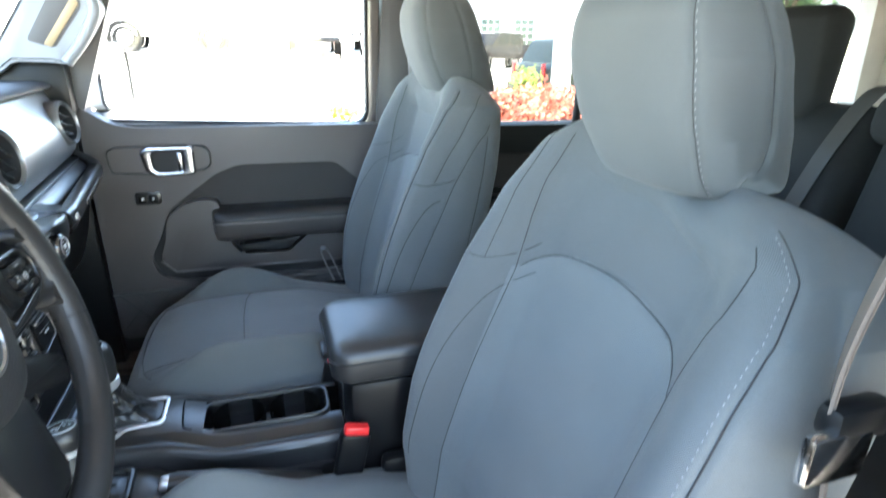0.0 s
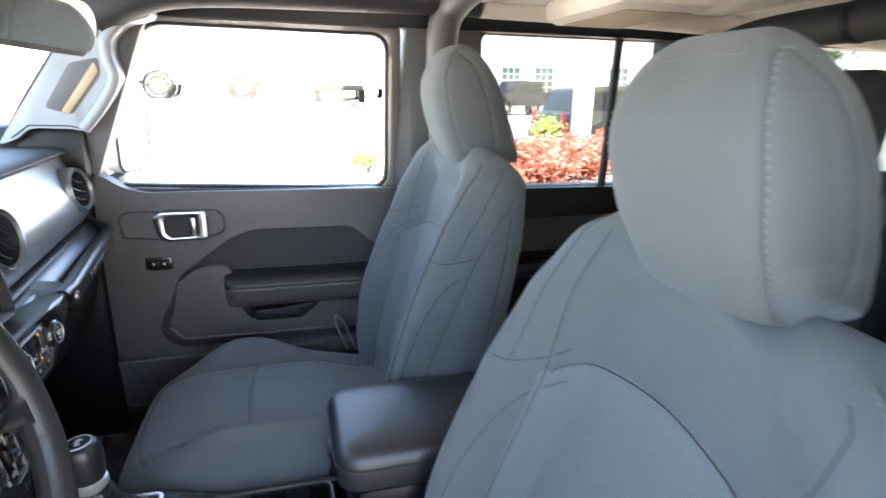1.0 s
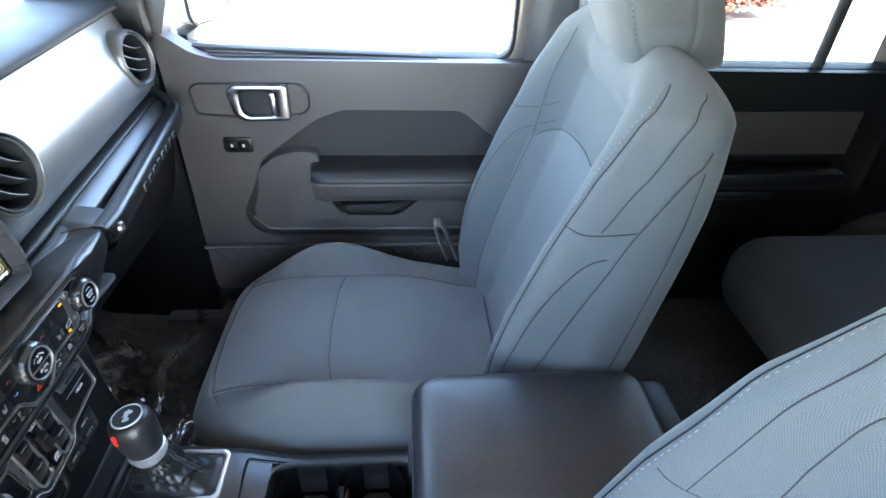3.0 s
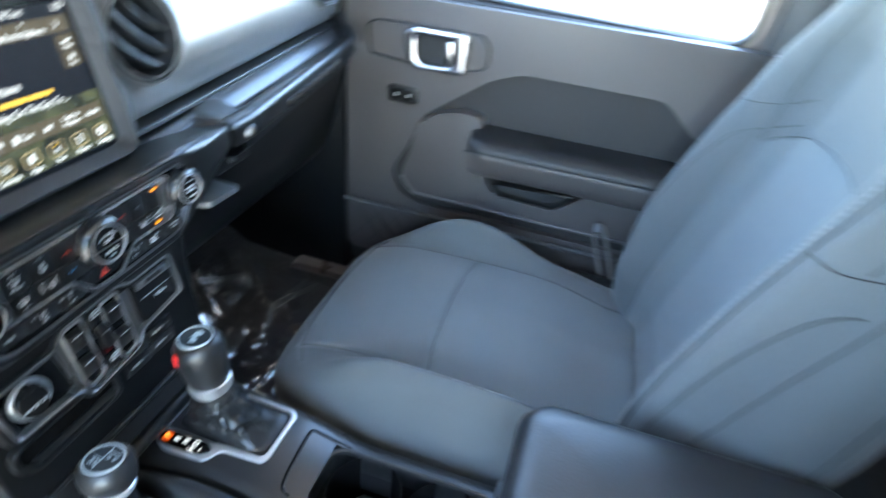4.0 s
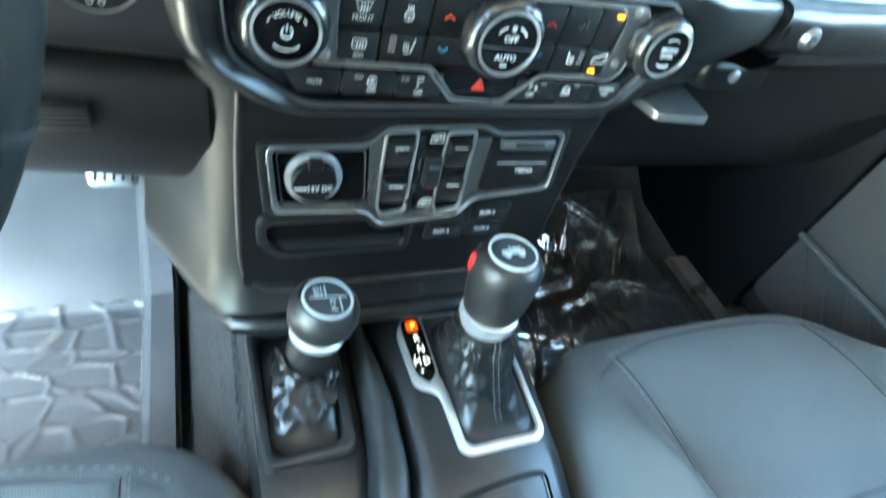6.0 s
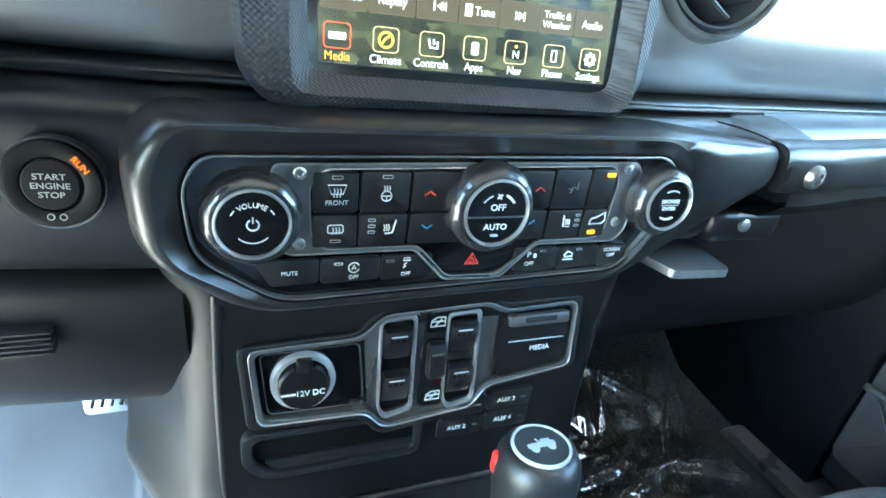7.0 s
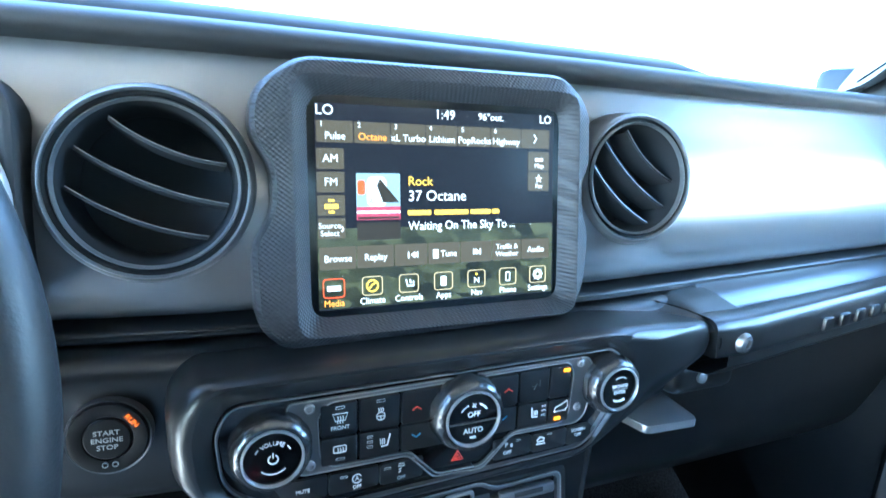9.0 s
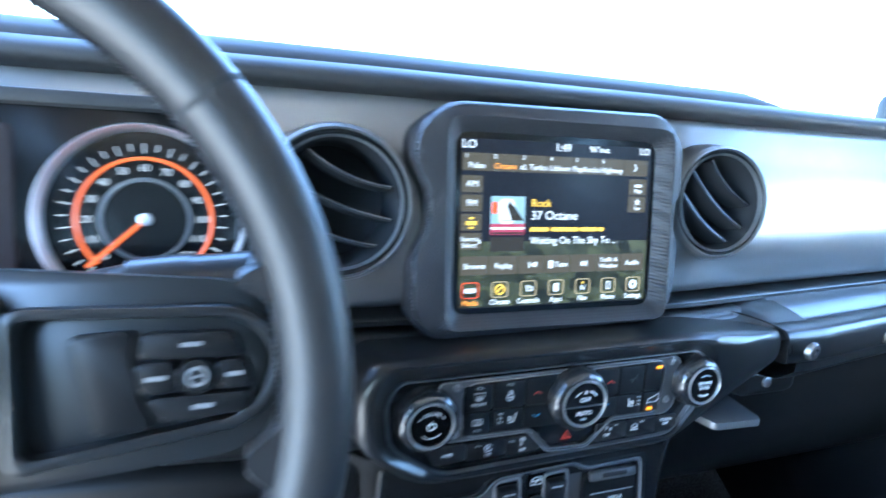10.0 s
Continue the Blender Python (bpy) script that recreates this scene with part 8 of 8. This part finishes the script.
for v, w in ((0.035, 0.03), (0.018, 0.02), (0.004, 0.026), (-0.012, 0.018), (-0.028, 0.026), (-0.042, 0.02)):
    part("text_bar", prism(rrect(w, 0.004, 0.001, 2, -0.005, v), IC, -0.002, -0.0012), GAUGE_WHITE, ic)

# interior mirror and sun visors
im = thing("rear_view_mirror", (0.06, 0.0, 1.60), "dark shelled rear view mirror on the windscreen", "mirror")
RM = axes((0.160, -0.045, 1.540), (0.946, -0.317, -0.10), (0, 1, 0))
part("shell", prism(rrect(0.25, 0.072, 0.03), RM, -0.03, 0.002, 0.006), MIRROR_BACK, im)
part("mirror_glass", prism(rrect(0.236, 0.060, 0.026), RM, 0.0, 0.0035), MIRROR, im, "mirror glass")
part("stem", tube([(0.160, -0.025, 1.550), (0.08, 0.0, 1.60), (-0.03, 0.0, 1.65)], 0.011, 10), PLASTIC, im)
part("sensor_box", box((0.10, 0.05, 1.60), (0.06, 0.07, 0.08), 0.012), PLASTIC, im)
for s in (1, -1):
    vz = thing("sun_visor", (0.18, 0.38 * s, 1.71), "pale sun visor folded up to the roof", "sun visor", group="sun visors")
    part("pad", box((0.22, 0.38 * s, 1.722), (0.18, 0.42, 0.02), 0.008), HEADLINER, vz)

# ---- floor things ----
fm = thing("floor_mat", (-0.05, -0.40, 0.515), "grey rubber floor mat with moulded ridges", "floor mat")
rows = []
for k in range(221):
    x = 0.12 - 0.56 * k / 220
    zf = 0.512 + max(0, (-0.20 - x)) * 0.62
    row = []
    for j in range(191):
        y = -0.66 + 0.448 * j / 190
        e = min(y + 0.66, -0.212 - y)
        if e < 0.004:
            z = 0.006
        elif e < 0.034:
            z = 0.030
        elif e < 0.046:
            z = 0.030 - 0.026 * (e - 0.034) / 0.012
        else:
            near = noise.voronoi(Vector((x * 30 + 0.7 * noise.noise(Vector((x * 9, y * 9, 2.0))), y * 17, 4.0)))[0]
            z = 0.004 + (0.0026 * max(0.0, 1 - (near[1] - near[0]) / 0.16) if -0.21 < x < 0.1 else 0.0)
        row.append((x, y, zf + z))
    rows.append(row)
part("mat", strip(rows), MAT_RUBBER, fm)
bp = thing("brake_pedal", (-0.32, -0.27, 0.66), "black brake pedal with a bright ribbed pad", "pedal")
BM_ = axes((-0.33, -0.278, 0.668), (0.75, 0.0, 0.66), (0, 1, 0))
part("pad", prism(rpoly([(-0.036, 0.028), (0.036, 0.028), (0.030, -0.028), (-0.030, -0.028)], 0.01), BM_, -0.004, 0.004, 0.002), DARK_SILVER, bp, "bright pedal pad")
gr = bmesh.new()
for i in range(5):
    tube([BM_ @ Vector((-0.022 + 0.011 * i + 0.002 * math.sin(k * 2.0), -0.02 + 0.01 * k, 0.0045)) for k in range(5)], 0.0018, 6, bm=gr)
part("pad_ribs", gr, RUBBER, bp)
part("arm", tube([BM_ @ Vector((0, 0.0, -0.006)), (-0.42, -0.278, 0.75), (-0.46, -0.278, 0.95)], 0.012, 10), PLASTIC, bp)
# clear plastic film crumpled over the passenger footwell
fs = thing("plastic_film", (-0.1, 0.35, 0.52), "crumpled clear plastic film over the passenger floor", "plastic film")
folds = random.Random(12)
kinks = [(folds.uniform(-0.3, 0.1), folds.uniform(0.15, 0.6), folds.uniform(0, 3.14), folds.uniform(0.006, 0.018), folds.uniform(0.05, 0.15)) for _ in range(30)]
for nm, y0, y1, lift in (("film", 0.24, 0.655, 0.0), ("film_fold", 0.155, 0.30, 0.006)):
    rows = []
    for k in range(141):
        x = 0.13 - 0.45 * k / 140
        row = []
        for j in range(int((y1 - y0) / 0.0038)):
            y = y0 + 0.0038 * j
            z = 0.532 + lift + max(0, (-0.22 - x)) * 0.6 + 0.12 * max(0, (0.24 - y) / 0.08) ** 1.2
            z += 0.006 * noise.fractal(Vector((x * 11, y * 11, lift * 900)), 0.8, 2.0, 3) + 0.0012 * abs(noise.noise(Vector((x * 45, y * 45, lift * 700))))
            for cx, cy, an, hh, ln in kinks:
                u = (x - cx) * math.cos(an) + (y - cy) * math.sin(an)
                v = -(x - cx) * math.sin(an) + (y - cy) * math.cos(an)
                z += hh * max(0.0, 1 - abs(v + 0.02 * math.sin(u * 18)) / 0.008) * math.exp(-((u / ln) ** 2))
            row.append((x, y, z))
        rows.append(row)
    part(nm, strip(rows), FILM, fs, angle=180)

# ---- outside ----
ASPHALT = surface("pale_sunlit_asphalt", (0.36, 0.335, 0.30), 0.9, grain=40, bump=0.3, patch=0.3, dist=0.01)
MULCH = surface("pale_gravel_bed", (0.34, 0.29, 0.25), 0.95, grain=30, bump=0.8, patch=1.2, dist=0.02)
KERB = surface("concrete_kerb", (0.42, 0.41, 0.39), 0.9, grain=60, bump=0.4, patch=1.0)
RENDER = surface("white_building_render", (0.72, 0.72, 0.72), 0.85, grain=30, bump=0.2, patch=0.4)
WIN_GLASS = surface("window_dark_glass", (0.10, 0.13, 0.10), 0.08, bump=0.0, patch=0.8, vary=0.6)
TYRE = surface("tyre_rubber", (0.006, 0.006, 0.006), 0.95, grain=80, bump=0.3, spec=0.1)
ALLOY = surface("alloy_rim", (0.5, 0.5, 0.52), 0.3, metal=0.9, bump=0.0)
CAR_GLASS = surface("car_glass", (0.012, 0.016, 0.02), 0.06, bump=0.0, spec=0.2)
# Pale base colour carries the sky glare on the off-roaders' windows.
GLARE_GLASS = surface("car_glass_painted_glare", (0.30, 0.33, 0.36), 0.1, bump=0.0)
CONE_ORANGE = surface("orange_cone_plastic", (0.75, 0.16, 0.03), 0.5, bump=0.0)
LAMP_LENS = surface("red_lamp_lens", (0.4, 0.02, 0.02), 0.2, bump=0.0)
BARK = surface("shrub_bark", (0.10, 0.06, 0.04), 0.9, grain=60, bump=0.5)


def paint(name, c):
    return surface(name, c, 0.35, metal=0.1, bump=0.0, coat=0.08, vary=0.04, patch=1.0, spec=0.3)


def leafy(name, a, b):
    m, nt, p = shader(name)
    r = nt.nodes.new("ShaderNodeNewGeometry").outputs["Random Per Island"]
    nt.links.new(mix_colour(nt, r, a, b), p.inputs["Base Color"])
    p.inputs["Roughness"].default_value = 0.6
    return m


RED_LEAF = leafy("red_shrub_leaves", (0.20, 0.035, 0.022), (0.44, 0.12, 0.06))
GREEN_LEAF = leafy("green_plant_leaves", (0.12, 0.20, 0.03), (0.36, 0.42, 0.07))
TREE_LEAF = leafy("tree_leaves", (0.04, 0.09, 0.02), (0.11, 0.17, 0.04))


def lie(x, y):
    """The lot rises gently away from the car."""
    far = min(max(0.0, y - 10.0), 50.0)
    steep = 1 - float(smooth01(x, 5.0, 11.0))
    return 0.020 * far + 0.070 * steep * min(far, 16.0)


ground = tagged(new("ground"), "pale sunlit asphalt lot rising gently to the horizon", "ground", kind="structure")
xs_ = [-900, -300, -120] + [-60 + 5 * i for i in range(25)] + [120, 300, 900]
ys_ = [-900, -300, -100, -40, -20, -10] + [2.5 * i for i in range(25)] + [100, 300, 900]
part("asphalt", strip([[(x, y, lie(x, y)) for x in xs_] for y in ys_]), ASPHALT, ground)
bed = thing("planting_bed", (7.0, 10.0, 0), "gravel planting bed with a concrete kerb", "planting bed")
bo_ = rpoly([(2.0, 5.0), (3.9, 4.9), (6.9, 7.7), (7.8, 9.5), (3.0, 9.7), (1.2, 7.5)], 0.6)
part("gravel", prism(bo_, Matrix(), 0.0, 0.14, 0.02), MULCH, bed)
part("kerb", frame_ring([(4.5 + (u - 4.5) * 1.04, 7.3 + (v - 7.3) * 1.05) for u, v in bo_], bo_, Matrix(), 0.0, 0.17, 0.02), KERB, bed)


def shrub(x, y, z, r, h, leaves, material, nm, label, seed, size=0.06):
    rng = random.Random(seed)
    s = thing(nm, (x, y, z), label, "shrub", group="bed plants")
    st = bmesh.new()
    tips = []
    for i in range(12):
        a, q = rng.uniform(0, 6.28), rng.uniform(0.4, 1.0)
        tip = Vector((x + r * q * math.cos(a), y + r * q * math.sin(a), z + h * rng.uniform(0.45, 0.95)))
        tube([(x, y, z), (x + 0.4 * r * q * math.cos(a), y + 0.4 * r * q * math.sin(a), z + 0.5 * h), tip], 0.012, 5, bm=st, radii=[0.018, 0.010, 0.004])
        tips.append(tip)
    part("stems", st, BARK, s)
    V, F = [], []
    for i in range(leaves):
        t = rng.choice(tips)
        c = t.lerp(Vector((x, y, z + 0.3 * h)), rng.uniform(0, 0.6)) + Vector((rng.gauss(0, r * 0.18), rng.gauss(0, r * 0.18), rng.gauss(0, h * 0.10)))
        c.z = max(c.z, z + 0.03)
        d1 = Vector((rng.gauss(0, 1), rng.gauss(0, 1), rng.gauss(0, 1))).normalized()
        d2 = d1.orthogonal().normalized()
        k = size * rng.uniform(0.5, 1.2)
        n = len(V)
        V += [c - d1 * k, c + d2 * k * 0.45, c + d1 * k, c - d2 * k * 0.45]
        F.append((n, n + 1, n + 2, n + 3))
    me = bpy.data.meshes.new("foliage")
    me.from_pydata([tuple(v) for v in V], [], F)
    me.materials.append(material)
    child(new("foliage", me), s)
    return s


for i, (x, y, r, h) in enumerate(((3.3, 5.7, 0.6, 0.65), (3.9, 6.2, 0.65, 0.75), (4.5, 6.8, 0.65, 0.75), (5.1, 7.4, 0.65, 0.75), (5.8, 8.1, 0.65, 0.75), (3.5, 6.9, 0.6, 0.65), (4.2, 7.6, 0.6, 0.7), (6.4, 8.6, 0.5, 0.6))):
    shrub(x, y, 0.14, r, h, 1500, RED_LEAF, "barberry_shrub", "dark red leafy shrub in the gravel bed", 20 + i)
for i, (x, y, r, h) in enumerate(((5.2, 9.0, 0.35, 0.95), (4.9, 8.6, 0.3, 0.6), (7.0, 8.9, 0.35, 0.65), (1.9, 9.9, 0.35, 0.45))):
    shrub(x, y, 0.14 if x > 3 else 0.0, r, h, 800, GREEN_LEAF, "green_plant", "bright yellow green leafy plant", 40 + i)
for i, (x, y, h) in enumerate(((34, 30, 8), (40, 36, 9))):
    rng = random.Random(70 + i)
    tr_ = thing("tree", (x, y, lie(x, y)), "leafy green tree beyond the car park", "tree", group="far trees")
    z = lie(x, y)
    tb = bmesh.new()
    tube([(x, y, z), (x + 0.1, y, z + h * 0.4), (x, y + 0.1, z + h * 0.75)], 0.2, 10, bm=tb, radii=[0.28, 0.2, 0.06])
    tips = []
    for k in range(14):
        a, q = rng.uniform(0, 6.28), rng.uniform(0.3, 1)
        tip = Vector((x + 0.36 * h * q * math.cos(a), y + 0.36 * h * q * math.sin(a), z + h * rng.uniform(0.45, 1.0)))
        tube([(x, y, z + h * rng.uniform(0.3, 0.6)), tip], 0.05, 5, bm=tb, radii=[0.08, 0.02])
        tips.append(tip)
    part("trunk", tb, BARK, tr_)
    V, F = [], []
    for k in range(2600):
        c = rng.choice(tips) + Vector((rng.gauss(0, h * 0.08), rng.gauss(0, h * 0.08), rng.gauss(0, h * 0.07)))
        d1 = Vector((rng.gauss(0, 1), rng.gauss(0, 1), rng.gauss(0, 1))).normalized()
        d2 = d1.orthogonal().normalized()
        n = len(V)
        V += [c - d1 * 0.22, c + d2 * 0.12, c + d1 * 0.22, c - d2 * 0.12]
        F.append((n, n + 1, n + 2, n + 3))
    me = bpy.data.meshes.new("crown")
    me.from_pydata([tuple(v) for v in V], [], F)
    me.materials.append(TREE_LEAF)
    child(new("crown", me), tr_)


# parked vehicles
def wheel(parent, m, x, y, r):
    w = part("wheel", lathe([(r * 0.62, -0.11), (r * 0.9, -0.12), (r, -0.08), (r, 0.08), (r * 0.9, 0.12), (r * 0.62, 0.11)], m @ Matrix.Translation((x, y, r)) @ pose(0, 0, 0, 90, 0, 0), 28), TYRE, parent)
    part("rim", lathe([(r * 0.64, -0.10), (r * 0.58, -0.112), (r * 0.5, -0.09), (r * 0.15, -0.10), (0.0, -0.10)], m @ Matrix.Translation((x, y, r)) @ pose(0, 0, 0, 90, 0, 0), 28, flute=0), ALLOY, w)
    part("rim", lathe([(r * 0.64, 0.10), (r * 0.58, 0.112), (r * 0.5, 0.09), (r * 0.15, 0.10), (0.0, 0.10)], m @ Matrix.Translation((x, y, r)) @ pose(0, 0, 0, 90, 0, 0), 28), ALLOY, w)
    return w


def vehicle(nm, label, x, y, turn, colour, length, width, lower, cabin, wheel_r, axles, glass):
    """A parked vehicle from its side outline: lower body, cabin, side windows, wheels, lamps."""
    z = lie(x, y)
    v = thing(nm, (x, y, z), label, "car", group="parked vehicles")
    m = Matrix.Translation((x, y, z)) @ pose(0, 0, 0, 0, 0, turn)
    sd = m @ Matrix(((1, 0, 0, 0), (0, 0, -1, 0), (0, 1, 0, 0), (0, 0, 0, 1)))
    hw = width / 2
    body = part("body", prism(rpoly(lower, 0.12), sd, -hw, hw, 0.07, 3), colour, v)
    part("cabin", prism(rpoly(cabin, 0.12), sd, -hw + 0.09, hw - 0.09, 0.10, 3), colour, v)
    for side in (-1, 1):
        for g in glass:
            # Off-roader windows get the glass with the glare painted in.
            part("side_window", prism(rpoly(g, 0.05), sd, side * (hw - 0.088) - 0.006, side * (hw - 0.088) + 0.006), GLARE_GLASS if nm == "off_roader" else CAR_GLASS, v)
        for ax in axles:
            part("arch", lathe([(wheel_r * 1.4, -0.02), (wheel_r * 1.4, 0.02), (wheel_r * 1.02, 0.025), (wheel_r * 1.02, -0.02)], m @ Matrix.Translation((ax, -side * hw, wheel_r)) @ pose(0, 0, 0, 90, 0, 0), 28), TYRE, v)
            wheel(v, m, ax, -side * (hw - 0.11), wheel_r)
    x0, x1 = min(p[0] for p in lower), max(p[0] for p in lower)
    for yy in (-hw + 0.2, hw - 0.2):
        part("tail_lamp", box((x1 - 0.01, yy, 0.95), (0.05, 0.16, 0.28), 0.02, m=m), LAMP_LENS, v)
        part("head_lamp", box((x0 + 0.01, yy, 0.85), (0.05, 0.22, 0.2), 0.02, m=m), CHROME, v)
    part("bumper", box((x1 + 0.02, 0, 0.55), (0.16, width * 0.96, 0.2), 0.05, m=m), PLASTIC, v)
    part("bumper", box((x0 - 0.02, 0, 0.55), (0.16, width * 0.96, 0.2), 0.05, m=m), PLASTIC, v)
    return v


BOX_LOW = [(-2.1, 0.5), (2.05, 0.5), (2.1, 1.15), (-0.75, 1.2), (-2.0, 1.12), (-2.12, 0.9)]
BOX_CAB = [(-0.75, 1.1), (2.0, 1.1), (1.95, 1.82), (-0.45, 1.85)]
BOX_GL = [[(-0.55, 1.25), (0.35, 1.25), (0.35, 1.72), (-0.38, 1.72)], [(0.45, 1.25), (1.2, 1.25), (1.2, 1.72), (0.45, 1.72)], [(1.3, 1.25), (1.85, 1.25), (1.82, 1.72), (1.3, 1.72)]]
WHITE_PAINT, DARK_PAINT, BLUE_PAINT = paint("white_paint", (0.75, 0.75, 0.74)), paint("dark_brown_paint", (0.018, 0.014, 0.013)), paint("steel_blue_paint", (0.028, 0.038, 0.055))
TAUPE = paint("grey_green_paint", (0.042, 0.045, 0.032))
vehicle("off_roader", "white boxy off-road car parked in the lot", -2.75, 23.9, 2, WHITE_PAINT, 4.2, 1.85, BOX_LOW, BOX_CAB, 0.42, (-1.5, 1.5), BOX_GL)
vehicle("off_roader", "white boxy off-road car parked in the lot", 2.5, 22.7, 86, WHITE_PAINT, 4.2, 1.85, BOX_LOW, BOX_CAB, 0.42, (-1.4, 1.4), BOX_GL)
vehicle("off_roader", "white boxy off-road car with a dark front parked far off", 5.3, 23.6, 88, WHITE_PAINT, 4.2, 1.85, BOX_LOW, BOX_CAB, 0.45, (-1.4, 1.4), BOX_GL)
vehicle("off_roader", "pale boxy off-road car parked far off", -22.0, 24.0, 60, WHITE_PAINT, 4.2, 1.85, BOX_LOW, BOX_CAB, 0.42, (-1.4, 1.4), BOX_GL)
T_LOW = [(-2.9, 0.55), (2.85, 0.55), (2.9, 1.3), (0.9, 1.32), (-1.2, 1.25), (-2.8, 1.2), (-2.95, 0.9)]
T_CAB = [(-1.3, 1.2), (0.95, 1.2), (0.85, 1.9), (-0.7, 1.95)]
T_GL = [[(-0.95, 1.32), (-0.1, 1.32), (-0.1, 1.82), (-0.62, 1.82)], [(0.0, 1.32), (0.75, 1.32), (0.7, 1.82), (0.0, 1.82)]]
vehicle("pickup_truck", "dark brown pickup truck parked by the building", 13.6, 30.0, 15, DARK_PAINT, 5.8, 2.0, T_LOW, T_CAB, 0.42, (-1.9, 1.75), T_GL)
S_LOW = [(-2.35, 0.4), (2.3, 0.4), (2.4, 0.8), (2.25, 1.1), (-0.9, 1.1), (-2.2, 0.95), (-2.4, 0.7)]
S_CAB = [(-1.15, 1.0), (2.2, 1.0), (1.85, 1.62), (0.4, 1.72), (-0.25, 1.66)]
S_GL = [[(-0.75, 1.12), (0.3, 1.12), (0.3, 1.58), (-0.15, 1.55)], [(0.4, 1.12), (1.2, 1.12), (1.2, 1.58), (0.4, 1.6)], [(1.3, 1.12), (1.95, 1.12), (1.7, 1.52), (1.3, 1.56)]]
vehicle("estate_car", "grey green estate car parked past the shrubs", 8.7, 11.35, 182, TAUPE, 4.8, 1.85, S_LOW, S_CAB, 0.36, (-1.45, 1.45), S_GL)
vehicle("estate_car", "steel blue car parked beside the truck", 20.0, 31.0, 20, BLUE_PAINT, 4.8, 1.85, S_LOW, S_CAB, 0.36, (-1.45, 1.45), S_GL)

cone = thing("traffic_cone", (0.38, 23.0, lie(0.38, 23.0)), "orange traffic cone on the lot", "traffic cone")
cm = Matrix.Translation((0.38, 23.0, lie(0.38, 23.0)))
part("cone", lathe([(0.17, 0.03), (0.15, 0.05), (0.045, 0.50), (0.03, 0.51), (0.0, 0.51)], cm, 20), CONE_ORANGE, cone)
part("base", prism(rrect(0.42, 0.42, 0.05), cm, 0.0, 0.035, 0.008), CONE_ORANGE, cone)

# building with paned windows and a porch column
bld = thing("building", (24.0, 56.0, 0.9), "white rendered building with paned windows", "building")
BL = Matrix.Translation((22.0, 48.0, 0.7)) @ pose(0, 0, 0, 0, 0, -24)
part("wall", box((6, 4, 3.2), (44, 8, 6.4), 0.05, m=BL), RENDER, bld)
part("roof", box((6, 4, 6.6), (45, 9, 0.4), 0.05, m=BL), KERB, bld)
for wx in (-12, -8.5, -1.6, 1.4, 8, 11, 17, 20):
    wn_ = part("window", box((wx, -0.02, 2.2), (1.7, 0.06, 2.3), 0.01, m=BL), WIN_GLASS, bld)
    fb = bmesh.new()
    for q in (-0.85, -0.28, 0.28, 0.85):
        box((wx + q, -0.07, 2.2), (0.07, 0.06, 2.36), 0.01, m=BL, bm=fb)
    for q in (1.05, 1.63, 2.2, 2.78, 3.35):
        box((wx, -0.07, q), (1.76, 0.06, 0.07), 0.01, m=BL, bm=fb)
    part("frame_bars", fb, RENDER, wn_)
col = thing("porch_column", (6.09, 9.30, 0.1), "square white porch column on a pale plinth", "column")
part("shaft", box((6.09, 9.30, 2.4), (0.30, 0.30, 4.6), 0.02), RENDER, col)
part("plinth", box((6.09, 9.30, 0.38), (0.46, 0.46, 0.5), 0.03), KERB, col)
part("beam", box((7.29, 9.30, 4.8), (3.0, 0.5, 0.5), 0.03, m=Matrix()), RENDER, col)
